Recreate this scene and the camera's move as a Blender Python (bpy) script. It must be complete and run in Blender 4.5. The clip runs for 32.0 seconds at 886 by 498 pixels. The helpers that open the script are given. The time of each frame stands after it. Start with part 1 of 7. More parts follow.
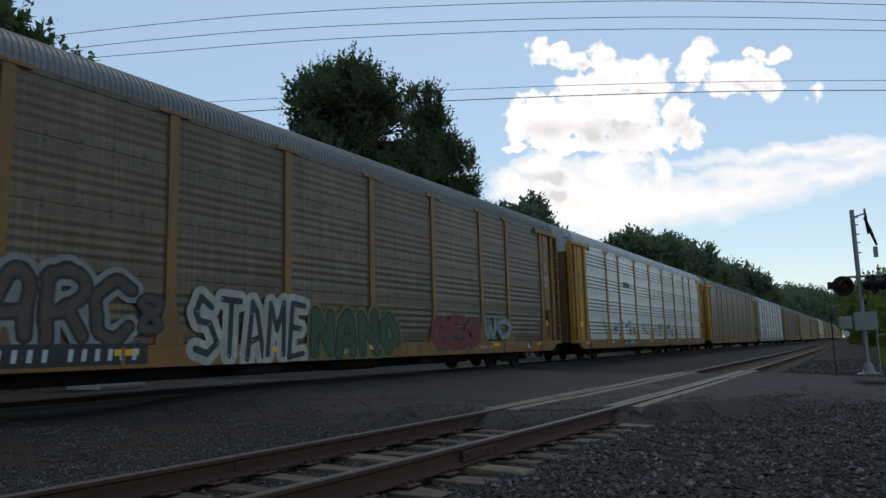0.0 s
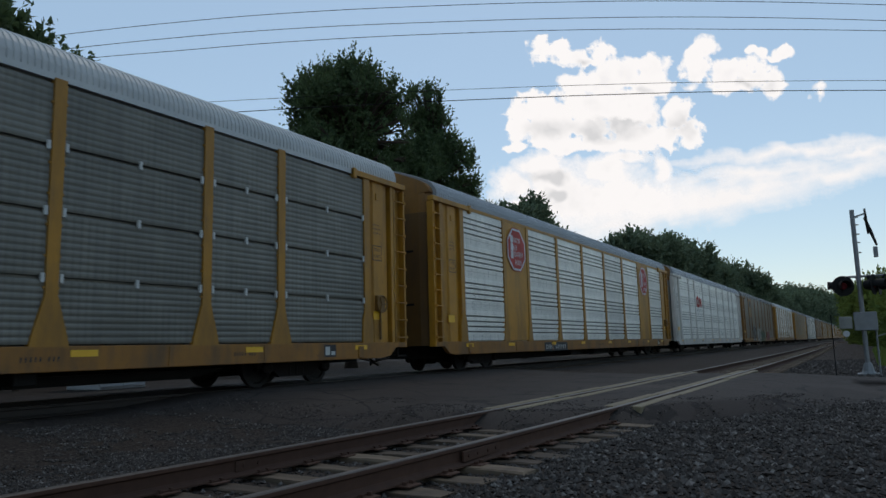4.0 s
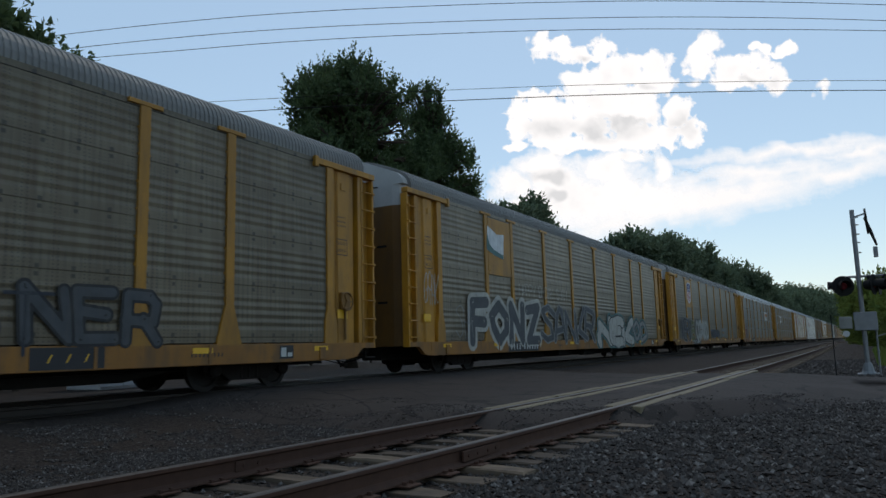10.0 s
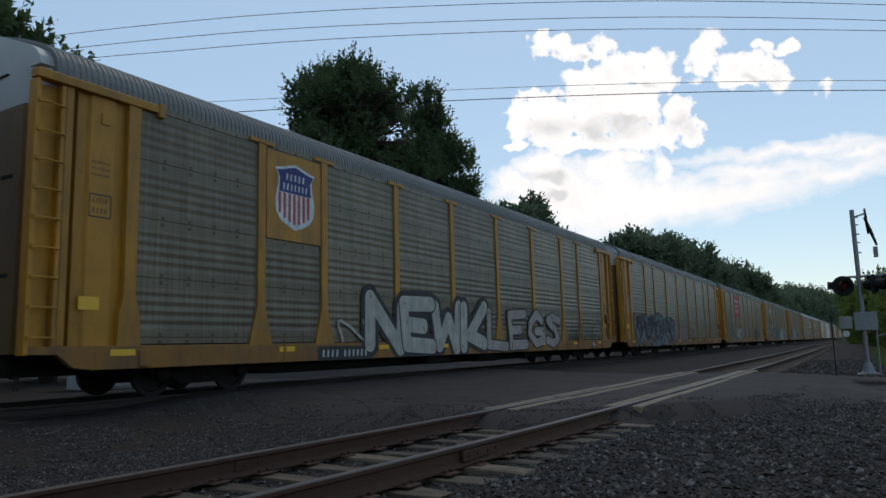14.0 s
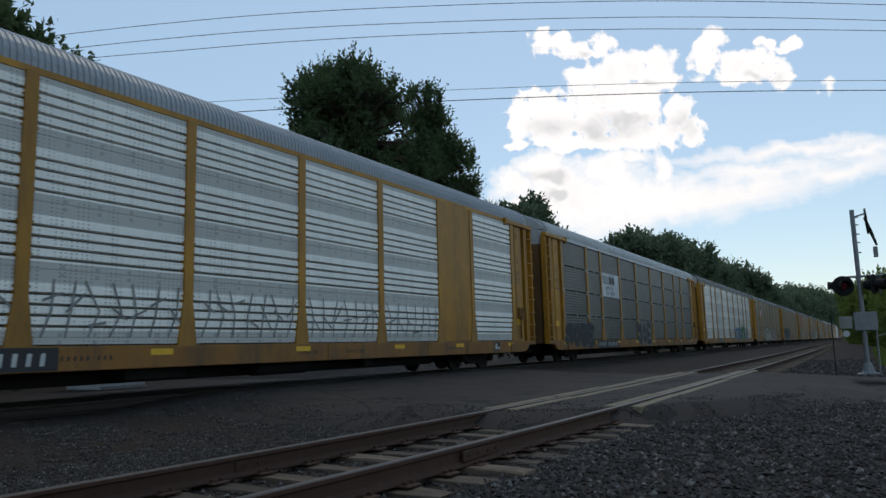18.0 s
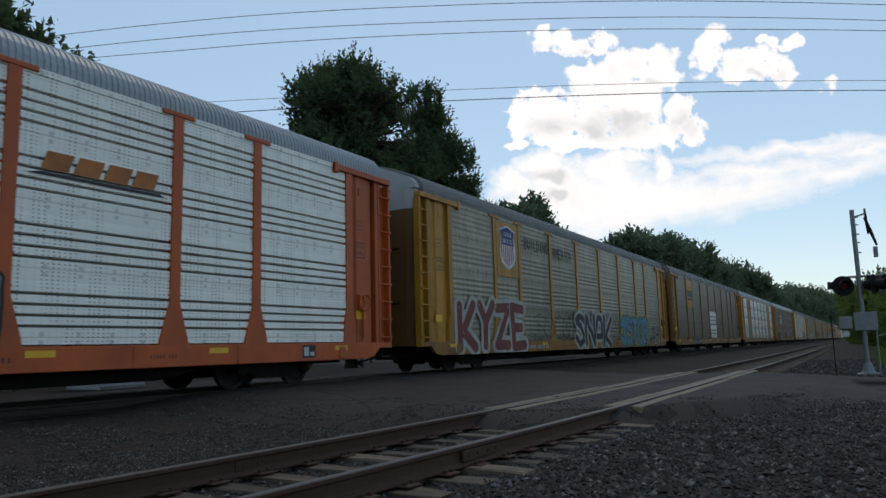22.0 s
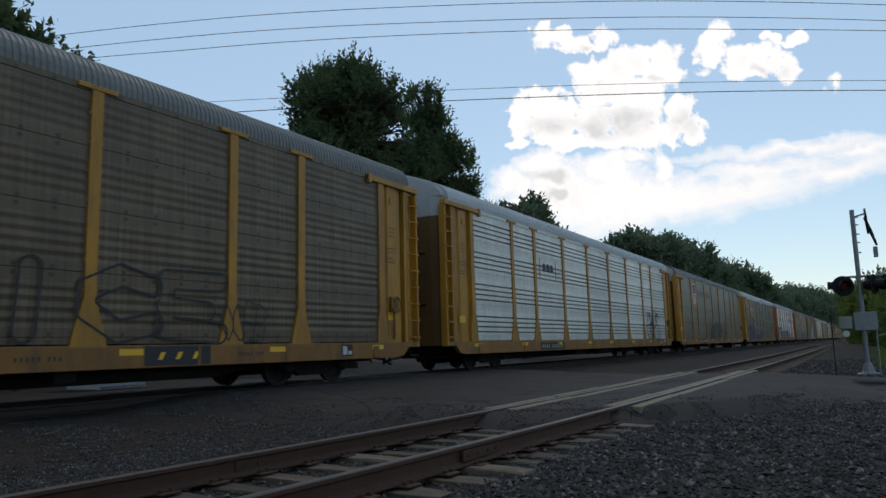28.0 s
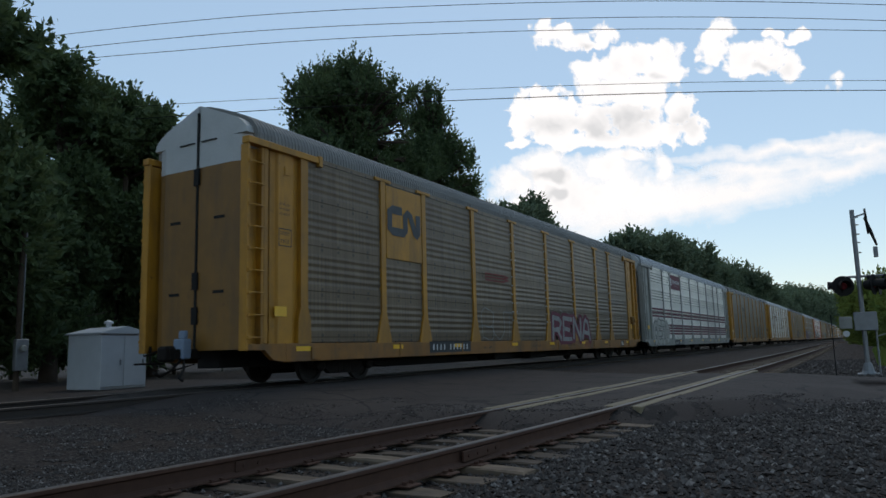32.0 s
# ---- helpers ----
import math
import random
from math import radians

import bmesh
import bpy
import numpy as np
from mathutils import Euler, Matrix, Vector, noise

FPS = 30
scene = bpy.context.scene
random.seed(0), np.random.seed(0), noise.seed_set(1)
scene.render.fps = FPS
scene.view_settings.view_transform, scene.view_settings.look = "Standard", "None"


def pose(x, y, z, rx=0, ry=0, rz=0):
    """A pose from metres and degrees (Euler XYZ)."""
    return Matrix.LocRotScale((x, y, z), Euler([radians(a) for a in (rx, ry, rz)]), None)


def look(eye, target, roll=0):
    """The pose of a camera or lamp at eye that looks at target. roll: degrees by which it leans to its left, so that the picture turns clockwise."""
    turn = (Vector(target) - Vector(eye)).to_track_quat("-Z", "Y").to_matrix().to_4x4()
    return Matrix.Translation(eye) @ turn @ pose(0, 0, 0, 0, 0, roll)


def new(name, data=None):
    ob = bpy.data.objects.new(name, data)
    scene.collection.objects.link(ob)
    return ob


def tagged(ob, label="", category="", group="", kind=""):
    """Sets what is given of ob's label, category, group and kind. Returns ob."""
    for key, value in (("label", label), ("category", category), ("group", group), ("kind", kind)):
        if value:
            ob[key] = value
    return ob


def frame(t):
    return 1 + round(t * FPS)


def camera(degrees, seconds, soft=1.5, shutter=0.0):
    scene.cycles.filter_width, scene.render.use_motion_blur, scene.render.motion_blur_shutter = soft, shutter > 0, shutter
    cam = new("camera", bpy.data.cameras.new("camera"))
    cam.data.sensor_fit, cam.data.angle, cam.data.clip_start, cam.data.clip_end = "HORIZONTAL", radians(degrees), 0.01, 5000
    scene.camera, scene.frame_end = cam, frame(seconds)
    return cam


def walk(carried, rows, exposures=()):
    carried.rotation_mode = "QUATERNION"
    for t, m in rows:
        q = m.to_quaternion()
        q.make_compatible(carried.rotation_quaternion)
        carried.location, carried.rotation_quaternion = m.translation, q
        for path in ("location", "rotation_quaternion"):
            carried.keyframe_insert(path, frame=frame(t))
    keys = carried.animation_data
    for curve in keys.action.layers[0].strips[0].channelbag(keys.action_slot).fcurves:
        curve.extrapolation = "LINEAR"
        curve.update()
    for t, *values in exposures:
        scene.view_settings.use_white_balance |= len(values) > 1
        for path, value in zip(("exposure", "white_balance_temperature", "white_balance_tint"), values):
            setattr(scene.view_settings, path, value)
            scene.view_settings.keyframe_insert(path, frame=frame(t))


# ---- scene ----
# The still camera beside the crossing
cam = camera(63.51, 32.0, soft=1.5, shutter=0.05)
EYE = Vector((0.0, 0.0, 0.903))
AIM = EYE + Vector((0.85565, 0.49905, 0.13713)) * 10
STAND = look(EYE, AIM, -1.55)
walk(cam, [(0, STAND), (32, STAND)], [(0, 0.1, 7650, 11), (1, 0.1, 7650, 11), (2, -0.05, 7650, 11), (3, -0.05, 7650, 11), (6, 0.1, 7650, 11), (32, 0.1, 7650, 11)])

# World and sun: low sun veiled by cloud, beyond the train
SUN_DIR = Vector((0.48, 0.20, 0.86)).normalized()
world = bpy.data.worlds.new("sky")
scene.world = world
world.use_nodes = True
wn = world.node_tree.nodes
sky = wn.new("ShaderNodeTexSky")
sky.sky_type, sky.sun_disc = "NISHITA", False
sky.sun_elevation = math.asin(SUN_DIR.z)
sky.sun_rotation = math.atan2(SUN_DIR.x, SUN_DIR.y)
sky.air_density, sky.dust_density, sky.ozone_density = 1.0, 0.35, 1.0
wn["Background"].inputs["Strength"].default_value = 0.15
haze = wn.new("ShaderNodeMix")
haze.data_type = "RGBA"
haze.inputs[0].default_value = 0.5
haze.inputs[7].default_value = (1.98, 3.5, 5.35, 1)
world.node_tree.links.new(sky.outputs[0], haze.inputs[6])
world.node_tree.links.new(haze.outputs[2], wn["Background"].inputs["Color"])
sun = new("sun", bpy.data.lights.new("sun", "SUN"))
sun.data.energy, sun.data.angle, sun.data.color = 0.35, radians(14), (1.0, 0.94, 0.85)
sun.matrix_world = look(SUN_DIR * 200, (0, 0, 0))

# ---------------------------------------------------------------- materials


class Mat:
    """A small builder of node materials."""

    def __init__(self, name, rough=0.6, metal=0.0):
        self.m = bpy.data.materials.new(name)
        self.m.use_nodes = True
        self.t = self.m.node_tree
        self.b = self.t.nodes["Principled BSDF"]
        self.b.inputs["Roughness"].default_value = rough
        self.b.inputs["Metallic"].default_value = metal
        self.co = self.t.nodes.new("ShaderNodeTexCoord").outputs["Object"]

    def link(self, a, b):
        self.t.links.new(a, b)

    def mapped(self, scale, rot=(0, 0, 0)):
        n = self.t.nodes.new("ShaderNodeMapping")
        n.inputs["Scale"].default_value = scale
        n.inputs["Rotation"].default_value = rot
        self.link(self.co, n.inputs["Vector"])
        return n.outputs[0]

    def noise(self, scale, detail=4, vec=None, rough=0.55):
        n = self.t.nodes.new("ShaderNodeTexNoise")
        n.inputs["Scale"].default_value, n.inputs["Detail"].default_value = scale, detail
        n.inputs["Roughness"].default_value = rough
        self.link(vec or self.co, n.inputs["Vector"])
        return n.outputs["Fac"]

    def ramp(self, fac, stops):
        n = self.t.nodes.new("ShaderNodeValToRGB")
        e = n.color_ramp.elements
        while len(e) < len(stops):
            e.new(0.5)
        for q, (p, c) in zip(e, stops):
            q.position = p
            q.color = (*c, 1) if len(c) == 3 else c
        self.link(fac, n.inputs["Fac"])
        return n.outputs["Color"]

    def mix(self, fac, a, b, kind="MIX"):
        n = self.t.nodes.new("ShaderNodeMix")
        n.data_type, n.blend_type = "RGBA", kind
        for sock, v in ((n.inputs[0], fac), (n.inputs[6], a), (n.inputs[7], b)):
            if hasattr(v, "is_linked"):
                self.link(v, sock)
            elif isinstance(v, (int, float)):
                sock.default_value = v
            else:
                sock.default_value = (*v, 1)
        return n.outputs[2]

    def math(self, op, a, b=0.0):
        n = self.t.nodes.new("ShaderNodeMath")
        n.operation = op
        for sock, v in zip(n.inputs, (a, b)):
            if hasattr(v, "is_linked"):
                self.link(v, sock)
            else:
                sock.default_value = v
        return n.outputs[0]

    def split(self, vec=None):
        n = self.t.nodes.new("ShaderNodeSeparateXYZ")
        self.link(vec or self.co, n.inputs[0])
        return n.outputs

    def rand(self):
        return self.t.nodes.new("ShaderNodeObjectInfo").outputs["Random"]

    def island(self):
        return self.t.nodes.new("ShaderNodeNewGeometry").outputs["Random Per Island"]

    def color(self, c):
        if hasattr(c, "is_linked"):
            self.link(c, self.b.inputs["Base Color"])
        else:
            self.b.inputs["Base Color"].default_value = (*c, 1)

    def bump(self, h, strength=0.3, dist=0.01):
        n = self.t.nodes.new("ShaderNodeBump")
        n.inputs["Strength"].default_value, n.inputs["Distance"].default_value = strength, dist
        self.link(h, n.inputs["Height"])
        self.link(n.outputs[0], self.b.inputs["Normal"])

    def rough(self, sock):
        self.link(sock, self.b.inputs["Roughness"])


def shade(c, k):
    return tuple(min(1.0, v * k) for v in c)


def paint(name, base, dirt=(0.05, 0.038, 0.028), wear=0.5, rough=0.55):
    """Weathered rolling-stock paint: faded patches, streaks that run down, grime."""
    m = Mat(name, rough)
    streak = m.noise(1.0, 6, m.mapped((2.3, 2.3, 0.5)), 0.65)
    blotch = m.noise(1.1, 7, rough=0.65)
    fine = m.noise(38, 3)
    c = m.mix(m.ramp(blotch, [(0.35, (0, 0, 0)), (0.7, (1, 1, 1))]), base, shade(base, 0.72))
    c = m.mix(m.math("MULTIPLY", m.ramp(streak, [(0.46, (0, 0, 0)), (0.78, (1, 1, 1))]), wear * 0.9), c, dirt)
    rust = m.noise(4.5, 6, rough=0.7)
    c = m.mix(m.math("MULTIPLY", m.ramp(rust, [(0.62, (0, 0, 0)), (0.70, (1, 1, 1))]), 0.7 * wear), c, (0.085, 0.035, 0.018))
    c = m.mix(m.math("MULTIPLY", m.ramp(fine, [(0.5, (0, 0, 0)), (0.75, (1, 1, 1))]), 0.22 * wear), c, shade(dirt, 1.6))
    tone = m.math("ADD", m.math("MULTIPLY", m.rand(), 0.2), 0.85)
    grey = m.t.nodes.new("ShaderNodeCombineColor")
    for i in range(3):
        m.link(tone, grey.inputs[i])
    m.color(m.mix(1.0, c, grey.outputs[0], "MULTIPLY"))
    m.bump(fine, 0.12, 0.004)
    return m.m


def sheet_metal(name, base, dirt, holes=0.5, rough=0.45, metal=0.35, grime=0.5, bands=0.25, tone_range=(0.8, 0.3), blotch=0.66):
    """Galvanised side sheets: rows of small holes, seam bands, streaks and soot towards no side."""
    m = Mat(name, rough, metal)
    x, y, z = m.split()
    big = m.noise(0.9, 5, m.mapped((1.0, 1.0, 1.6)))
    streak = m.noise(1.0, 5, m.mapped((7.0, 7.0, 0.35)))
    fine = m.noise(60, 2)
    c = m.mix(m.ramp(big, [(0.3, (0, 0, 0)), (0.72, (1, 1, 1))]), base, shade(base, blotch))
    c = m.mix(m.math("MULTIPLY", m.ramp(streak, [(0.42, (0, 0, 0)), (0.75, (1, 1, 1))]), grime), c, dirt)
    # faint upright lines where the inner racks press on the sheet
    lines = m.math("LESS_THAN", m.math("FRACT", m.math("MULTIPLY", x, 8.0)), 0.38)
    c = m.mix(m.math("MULTIPLY", m.math("MULTIPLY", lines, m.ramp(m.noise(1.0, 3, m.mapped((1.5, 1.5, 1.8))), [(0.36, (0, 0, 0)), (0.6, (1, 1, 1))])), 0.95 * grime), c, shade(base, 0.5))
    # flat bands between the groups of ribs
    zz = m.math("FRACT", m.math("DIVIDE", m.math("SUBTRACT", z, 1.1), 0.98))
    band = m.math("MAXIMUM", m.math("LESS_THAN", zz, 0.21), m.math("GREATER_THAN", zz, 0.9))
    c = m.mix(m.math("MULTIPLY", band, bands), c, tuple((0.42 if bands > 0.8 else 0.62) * q for q in base))
    # perforations: short dashes in upright rows
    px = m.math("FRACT", m.math("MULTIPLY", x, 12.0))
    pz = m.math("FRACT", m.math("MULTIPLY", z, 17.0))
    dx = m.math("ABSOLUTE", m.math("SUBTRACT", px, 0.5))
    dz = m.math("ABSOLUTE", m.math("SUBTRACT", pz, 0.5))
    dot = m.math("LESS_THAN", m.math("MAXIMUM", m.math("MULTIPLY", dx, 1.0), dz), 0.19)
    gate = m.ramp(m.noise(1.0, 3, m.mapped((4.5, 4.5, 0.6))), [(0.44, (0, 0, 0)), (0.56, (1, 1, 1))])
    c = m.mix(m.math("MULTIPLY", m.math("MULTIPLY", dot, gate), holes), c, (0.02, 0.02, 0.02))
    # bolt heads in pairs of rows along the flat bands
    bx = m.math("ABSOLUTE", m.math("SUBTRACT", m.math("FRACT", m.math("MULTIPLY", x, 1.8)), 0.5))
    rows = m.math("MINIMUM", m.math("ABSOLUTE", m.math("SUBTRACT", zz, 0.03)), m.math("ABSOLUTE", m.math("SUBTRACT", zz, 0.15)))
    bolt = m.math("MULTIPLY", m.math("LESS_THAN", bx, 0.062), m.math("LESS_THAN", rows, 0.032))
    c = m.mix(m.math("MULTIPLY", bolt, (0.75 if base[0] < 0.5 else 0.3) if holes else 0.0), c, (0.03, 0.028, 0.025))
    tone = m.math("ADD", m.math("MULTIPLY", m.rand(), tone_range[1]), tone_range[0])
    grey = m.t.nodes.new("ShaderNodeCombineColor")
    for i in range(3):
        m.link(tone, grey.inputs[i])
    m.color(m.mix(1.0, c, grey.outputs[0], "MULTIPLY"))
    m.bump(fine, 0.1, 0.003)
    return m.m


def plain(name, base, rough=0.6, metal=0.0, var=0.25, scale=6.0):
    m = Mat(name, rough, metal)
    m.b.inputs["Specular IOR Level"].default_value = 0.3 if rough > 0.7 else 0.5
    f = m.noise(scale, 5)
    g = m.noise(scale * 12, 3)
    c = m.mix(f, shade(base, 1 - var), shade(base, 1 + var))
    c = m.mix(m.math("MULTIPLY", g, 0.35), c, shade(base, 0.6))
    m.color(c)
    m.bump(g, 0.2, 0.004)
    return m.m


def glow(name, col, power):
    m = Mat(name)
    m.b.inputs["Base Color"].default_value = (*col, 1)
    m.b.inputs["Emission Color"].default_value = (*col, 1)
    m.b.inputs["Emission Strength"].default_value = power
    return m.m


YELLOW = paint("yellow_paint", (0.50, 0.215, 0.012), wear=0.75)
# two worn end yellows, darkened in colour for the shade between cars
END_SHADED_YELLOW = paint("grimy_brown_yellow_paint", (0.24, 0.105, 0.013), wear=0.6)
END_SOOT_SHADE = paint("sooty_end_door_paint", (0.165, 0.075, 0.015), wear=0.7)
SILL_YELLOW = paint("road_grimed_yellow_paint", (0.30, 0.118, 0.012), wear=1.0)
# a darker orange than the sides, for the end doors
END_DARK_ORANGE = paint("sooty_orange_end_paint", (0.19, 0.042, 0.014), wear=0.5)
YELLOW_DARK = paint("sooty_yellow_paint", (0.30, 0.122, 0.014), wear=0.85)
ORANGE = paint("orange_paint", (0.55, 0.095, 0.014), wear=0.35)
WHITE = paint("white_paint", (0.68, 0.62, 0.55), dirt=(0.16, 0.12, 0.09), wear=0.42)
GREY = paint("grey_paint", (0.29, 0.285, 0.255), wear=0.45)
BROWN = paint("brown_paint", (0.20, 0.10, 0.04), wear=0.6)
GALV = sheet_metal("galvanised_sheet", (0.225, 0.185, 0.126), (0.10, 0.062, 0.038), 0.45, grime=0.6)
GALV_PALE = sheet_metal("pale_galvanised_sheet", (0.33, 0.285, 0.205), (0.13, 0.085, 0.052), 0.45, grime=0.6)
GALV_DULL = sheet_metal("dulled_galvanised_sheet", (0.19, 0.154, 0.104), (0.085, 0.055, 0.035), 0.45, grime=0.65)
GALV_DARK = sheet_metal("sooty_galvanised_sheet", (0.178, 0.124, 0.076), (0.07, 0.042, 0.026), 0.4, grime=0.65)
GALV_WHITE = sheet_metal("bright_galvanised_sheet", (0.92, 0.87, 0.78), (0.40, 0.36, 0.30), 0.55, metal=0.05, grime=0.25, bands=0.3, blotch=0.8)
GALV_BRIGHT = sheet_metal("new_white_sheet", (0.97, 0.92, 0.83), (0.55, 0.52, 0.46), 0.6, metal=0.0, grime=0.12, bands=0.08, tone_range=(0.98, 0.04), blotch=0.9)
GALV_BANDED = sheet_metal("white_sheet_with_grey_bands", (0.97, 0.93, 0.85), (0.55, 0.52, 0.46), 0.5, metal=0.0, grime=0.1, bands=0.82, tone_range=(0.98, 0.04), blotch=0.9)
GALV_GREY = sheet_metal("grey_solid_sheet", (0.20, 0.19, 0.163), (0.085, 0.085, 0.075), 0.0, grime=0.4, bands=0.0)
GALV_SLATE = sheet_metal("slate_solid_sheet", (0.118, 0.108, 0.092), (0.065, 0.058, 0.05), 0.0, grime=0.4, bands=0.0)
ROOF = plain("dull_galvanised_roof", (0.20, 0.195, 0.185), 0.6, 0.15, 0.25, 0.7)
ROOF_LIGHT = plain("galvanised_roof", (0.34, 0.355, 0.37), 0.5, 0.3, 0.2, 0.7)
ROOF_WHITE = plain("white_roof", (0.50, 0.505, 0.50), 0.55, 0.1, 0.2, 0.7)
END_GRIMY = plain("rusty_grey_end_sheet", (0.17, 0.135, 0.10), 0.7, 0.05, 0.45, 1.5)
# pale end tops, toned down in colour for the same shade
END_WHITE = plain("pale_end_sheet", (0.44, 0.44, 0.43), 0.55, 0.1, 0.2, 2.0)
# black for dark fittings; on underframes it paints in the shade below the cars
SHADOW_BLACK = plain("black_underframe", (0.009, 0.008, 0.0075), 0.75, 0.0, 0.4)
# dark colour that paints shade into the white sheets' grooves
GROOVE_SHADE = plain("dim_inner_steel", (0.16, 0.15, 0.135), 0.8, 0.0, 0.4)
# truck and wheel steel, coloured near black for the shade under the cars
STEEL_RUST_SHADED = plain("rusty_steel", (0.011, 0.0075, 0.006), 0.75, 0.3, 0.4)
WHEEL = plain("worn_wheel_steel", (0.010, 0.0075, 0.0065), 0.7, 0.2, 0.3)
RAIL_SIDE = plain("rusty_rail", (0.075, 0.036, 0.024), 0.85, 0.1, 0.4, 9)
RAIL_TOP = plain("worn_rail_head", (0.085, 0.066, 0.055), 0.5, 0.35, 0.3, 14)
MAIN_RAIL = plain("dark_oily_rail", (0.028, 0.02, 0.016), 0.7, 0.2, 0.3, 9)
BLACK_PAINT = plain("black_stencil_paint", (0.02, 0.02, 0.022), 0.6, 0.0, 0.3)
WHITE_PAINT = plain("white_stencil_paint", (0.50, 0.50, 0.48), 0.6, 0.0, 0.12)
REFLECTOR = plain("yellow_reflector", (0.80, 0.42, 0.02), 0.35, 0.0, 0.1)
GALV_POST = plain("galvanised_mast", (0.21, 0.215, 0.22), 0.5, 0.45, 0.25)

# ---------------------------------------------------------------- mesh helpers


def mesh(name, verts, faces, mats, slots=None, smooth=False):
    me = bpy.data.meshes.new(name)
    me.from_pydata([tuple(v) for v in verts], [], faces)
    for m in mats if isinstance(mats, (list, tuple)) else [mats]:
        me.materials.append(m)
    if slots:
        me.polygons.foreach_set("material_index", slots)
    if smooth:
        me.polygons.foreach_set("use_smooth", [True] * len(me.polygons))
    me.update()
    return me


class Shape:
    """Gathers boxes, prisms and tubes into one mesh."""

    def __init__(self):
        self.v, self.f, self.s = [], [], []
        self.slot = 0

    def add(self, verts, faces):
        n = len(self.v)
        self.v += [tuple(p) for p in verts]
        self.f += [tuple(i + n for i in f) for f in faces]
        self.s += [self.slot] * len(faces)
        return self

    def box(self, x0, x1, y0, y1, z0, z1, b=0.0):
        """A box, its edges bevelled by b."""
        if b <= 0:
            v = [(x, y, z) for x in (x0, x1) for y in (y0, y1) for z in (z0, z1)]
            return self.add(v, [(0, 1, 3, 2), (4, 6, 7, 5), (0, 4, 5, 1), (2, 3, 7, 6), (0, 2, 6, 4), (1, 5, 7, 3)])
        bm = bmesh.new()
        bmesh.ops.create_cube(bm, size=1, matrix=Matrix.LocRotScale(((x0 + x1) / 2, (y0 + y1) / 2, (z0 + z1) / 2), None, (x1 - x0, y1 - y0, z1 - z0)))
        bmesh.ops.bevel(bm, geom=bm.edges[:], offset=b, segments=1, affect="EDGES", profile=0.5)
        bm.verts.index_update()
        self.add([v.co for v in bm.verts], [[v.index for v in f.verts] for f in bm.faces])
        bm.free()
        return self

    def prism(self, outline, axis, a, b):
        """An outline of two coordinates, extruded along the axis from a to b."""
        def put(p, q):
            return {"x": (q, p[0], p[1]), "y": (p[0], q, p[1]), "z": (p[0], p[1], q)}[axis]
        n = len(outline)
        v = [put(p, a) for p in outline] + [put(p, b) for p in outline]
        f = [(i, (i + 1) % n, n + (i + 1) % n, n + i) for i in range(n)]
        return self.add(v, f + [tuple(reversed(range(n))), tuple(range(n, 2 * n))])

    def tube(self, pts, r, sides=6, caps=True):
        pts = [Vector(p) for p in pts]
        rings = []
        for i, p in enumerate(pts):
            d = (pts[min(i + 1, len(pts) - 1)] - pts[max(i - 1, 0)]).normalized()
            q = d.to_track_quat("Z", "Y")
            rr = r[i] if isinstance(r, (list, tuple)) else r
            rings.append([p + q @ Vector((math.cos(k * math.tau / sides) * rr, math.sin(k * math.tau / sides) * rr, 0)) for k in range(sides)])
        v = [p for ring in rings for p in ring]
        f = [(i * sides + k, i * sides + (k + 1) % sides, (i + 1) * sides + (k + 1) % sides, (i + 1) * sides + k) for i in range(len(pts) - 1) for k in range(sides)]
        if caps:
            f += [tuple(reversed(range(sides))), tuple(range((len(pts) - 1) * sides, len(pts) * sides))]
        return self.add(v, f)

    def lathe(self, profile, axis="z", sides=20, centre=(0, 0, 0)):
        """A profile of (radius, height) turned round the axis."""
        v = []
        for r, h in profile:
            for k in range(sides):
                c, s = math.cos(k * math.tau / sides) * r, math.sin(k * math.tau / sides) * r
                p = {"z": (c, s, h), "y": (c, h, s), "x": (h, c, s)}[axis]
                v.append((p[0] + centre[0], p[1] + centre[1], p[2] + centre[2]))
        n = len(profile)
        f = [(i * sides + k, i * sides + (k + 1) % sides, (i + 1) * sides + (k + 1) % sides, (i + 1) * sides + k) for i in range(n - 1) for k in range(sides)]
        f += [tuple(reversed(range(sides))), tuple(range((n - 1) * sides, n * sides))]
        return self.add(v, f)

    def done(self, name, mats, smooth=False):
        me = mesh(name, self.v, self.f, mats, self.s, smooth)
        bm = bmesh.new()
        bm.from_mesh(me)
        bmesh.ops.remove_doubles(bm, verts=bm.verts, dist=0.0004)
        bmesh.ops.recalc_face_normals(bm, faces=bm.faces)
        bm.to_mesh(me)
        bm.free()
        return me


def part(name, data, parent, loc=(0, 0, 0), turn=0.0, label=""):
    """Links one mesh under a thing or a part."""
    ob = new(name, data)
    ob.parent = parent
    ob.location = loc
    ob.rotation_euler = (0, 0, turn)
    if label:
        ob["label"] = label
    return ob


STORE = {}


def shared(key, make):
    if key not in STORE:
        STORE[key] = make()
    return STORE[key]


# ---------------------------------------------------------------- ground, road, tracks


def near_line(x):
    """Middle of the near track: a slight bend by the camera, later drawing closer to the main track."""
    y = 3.75
    if x < 14:
        y += 0.0028 * (14 - max(x, -4)) ** 2
    if x > 20:
        k = min((x - 20) / 150, 1)
        y += 1.7 * k * k * (3 - 2 * k)
    return y


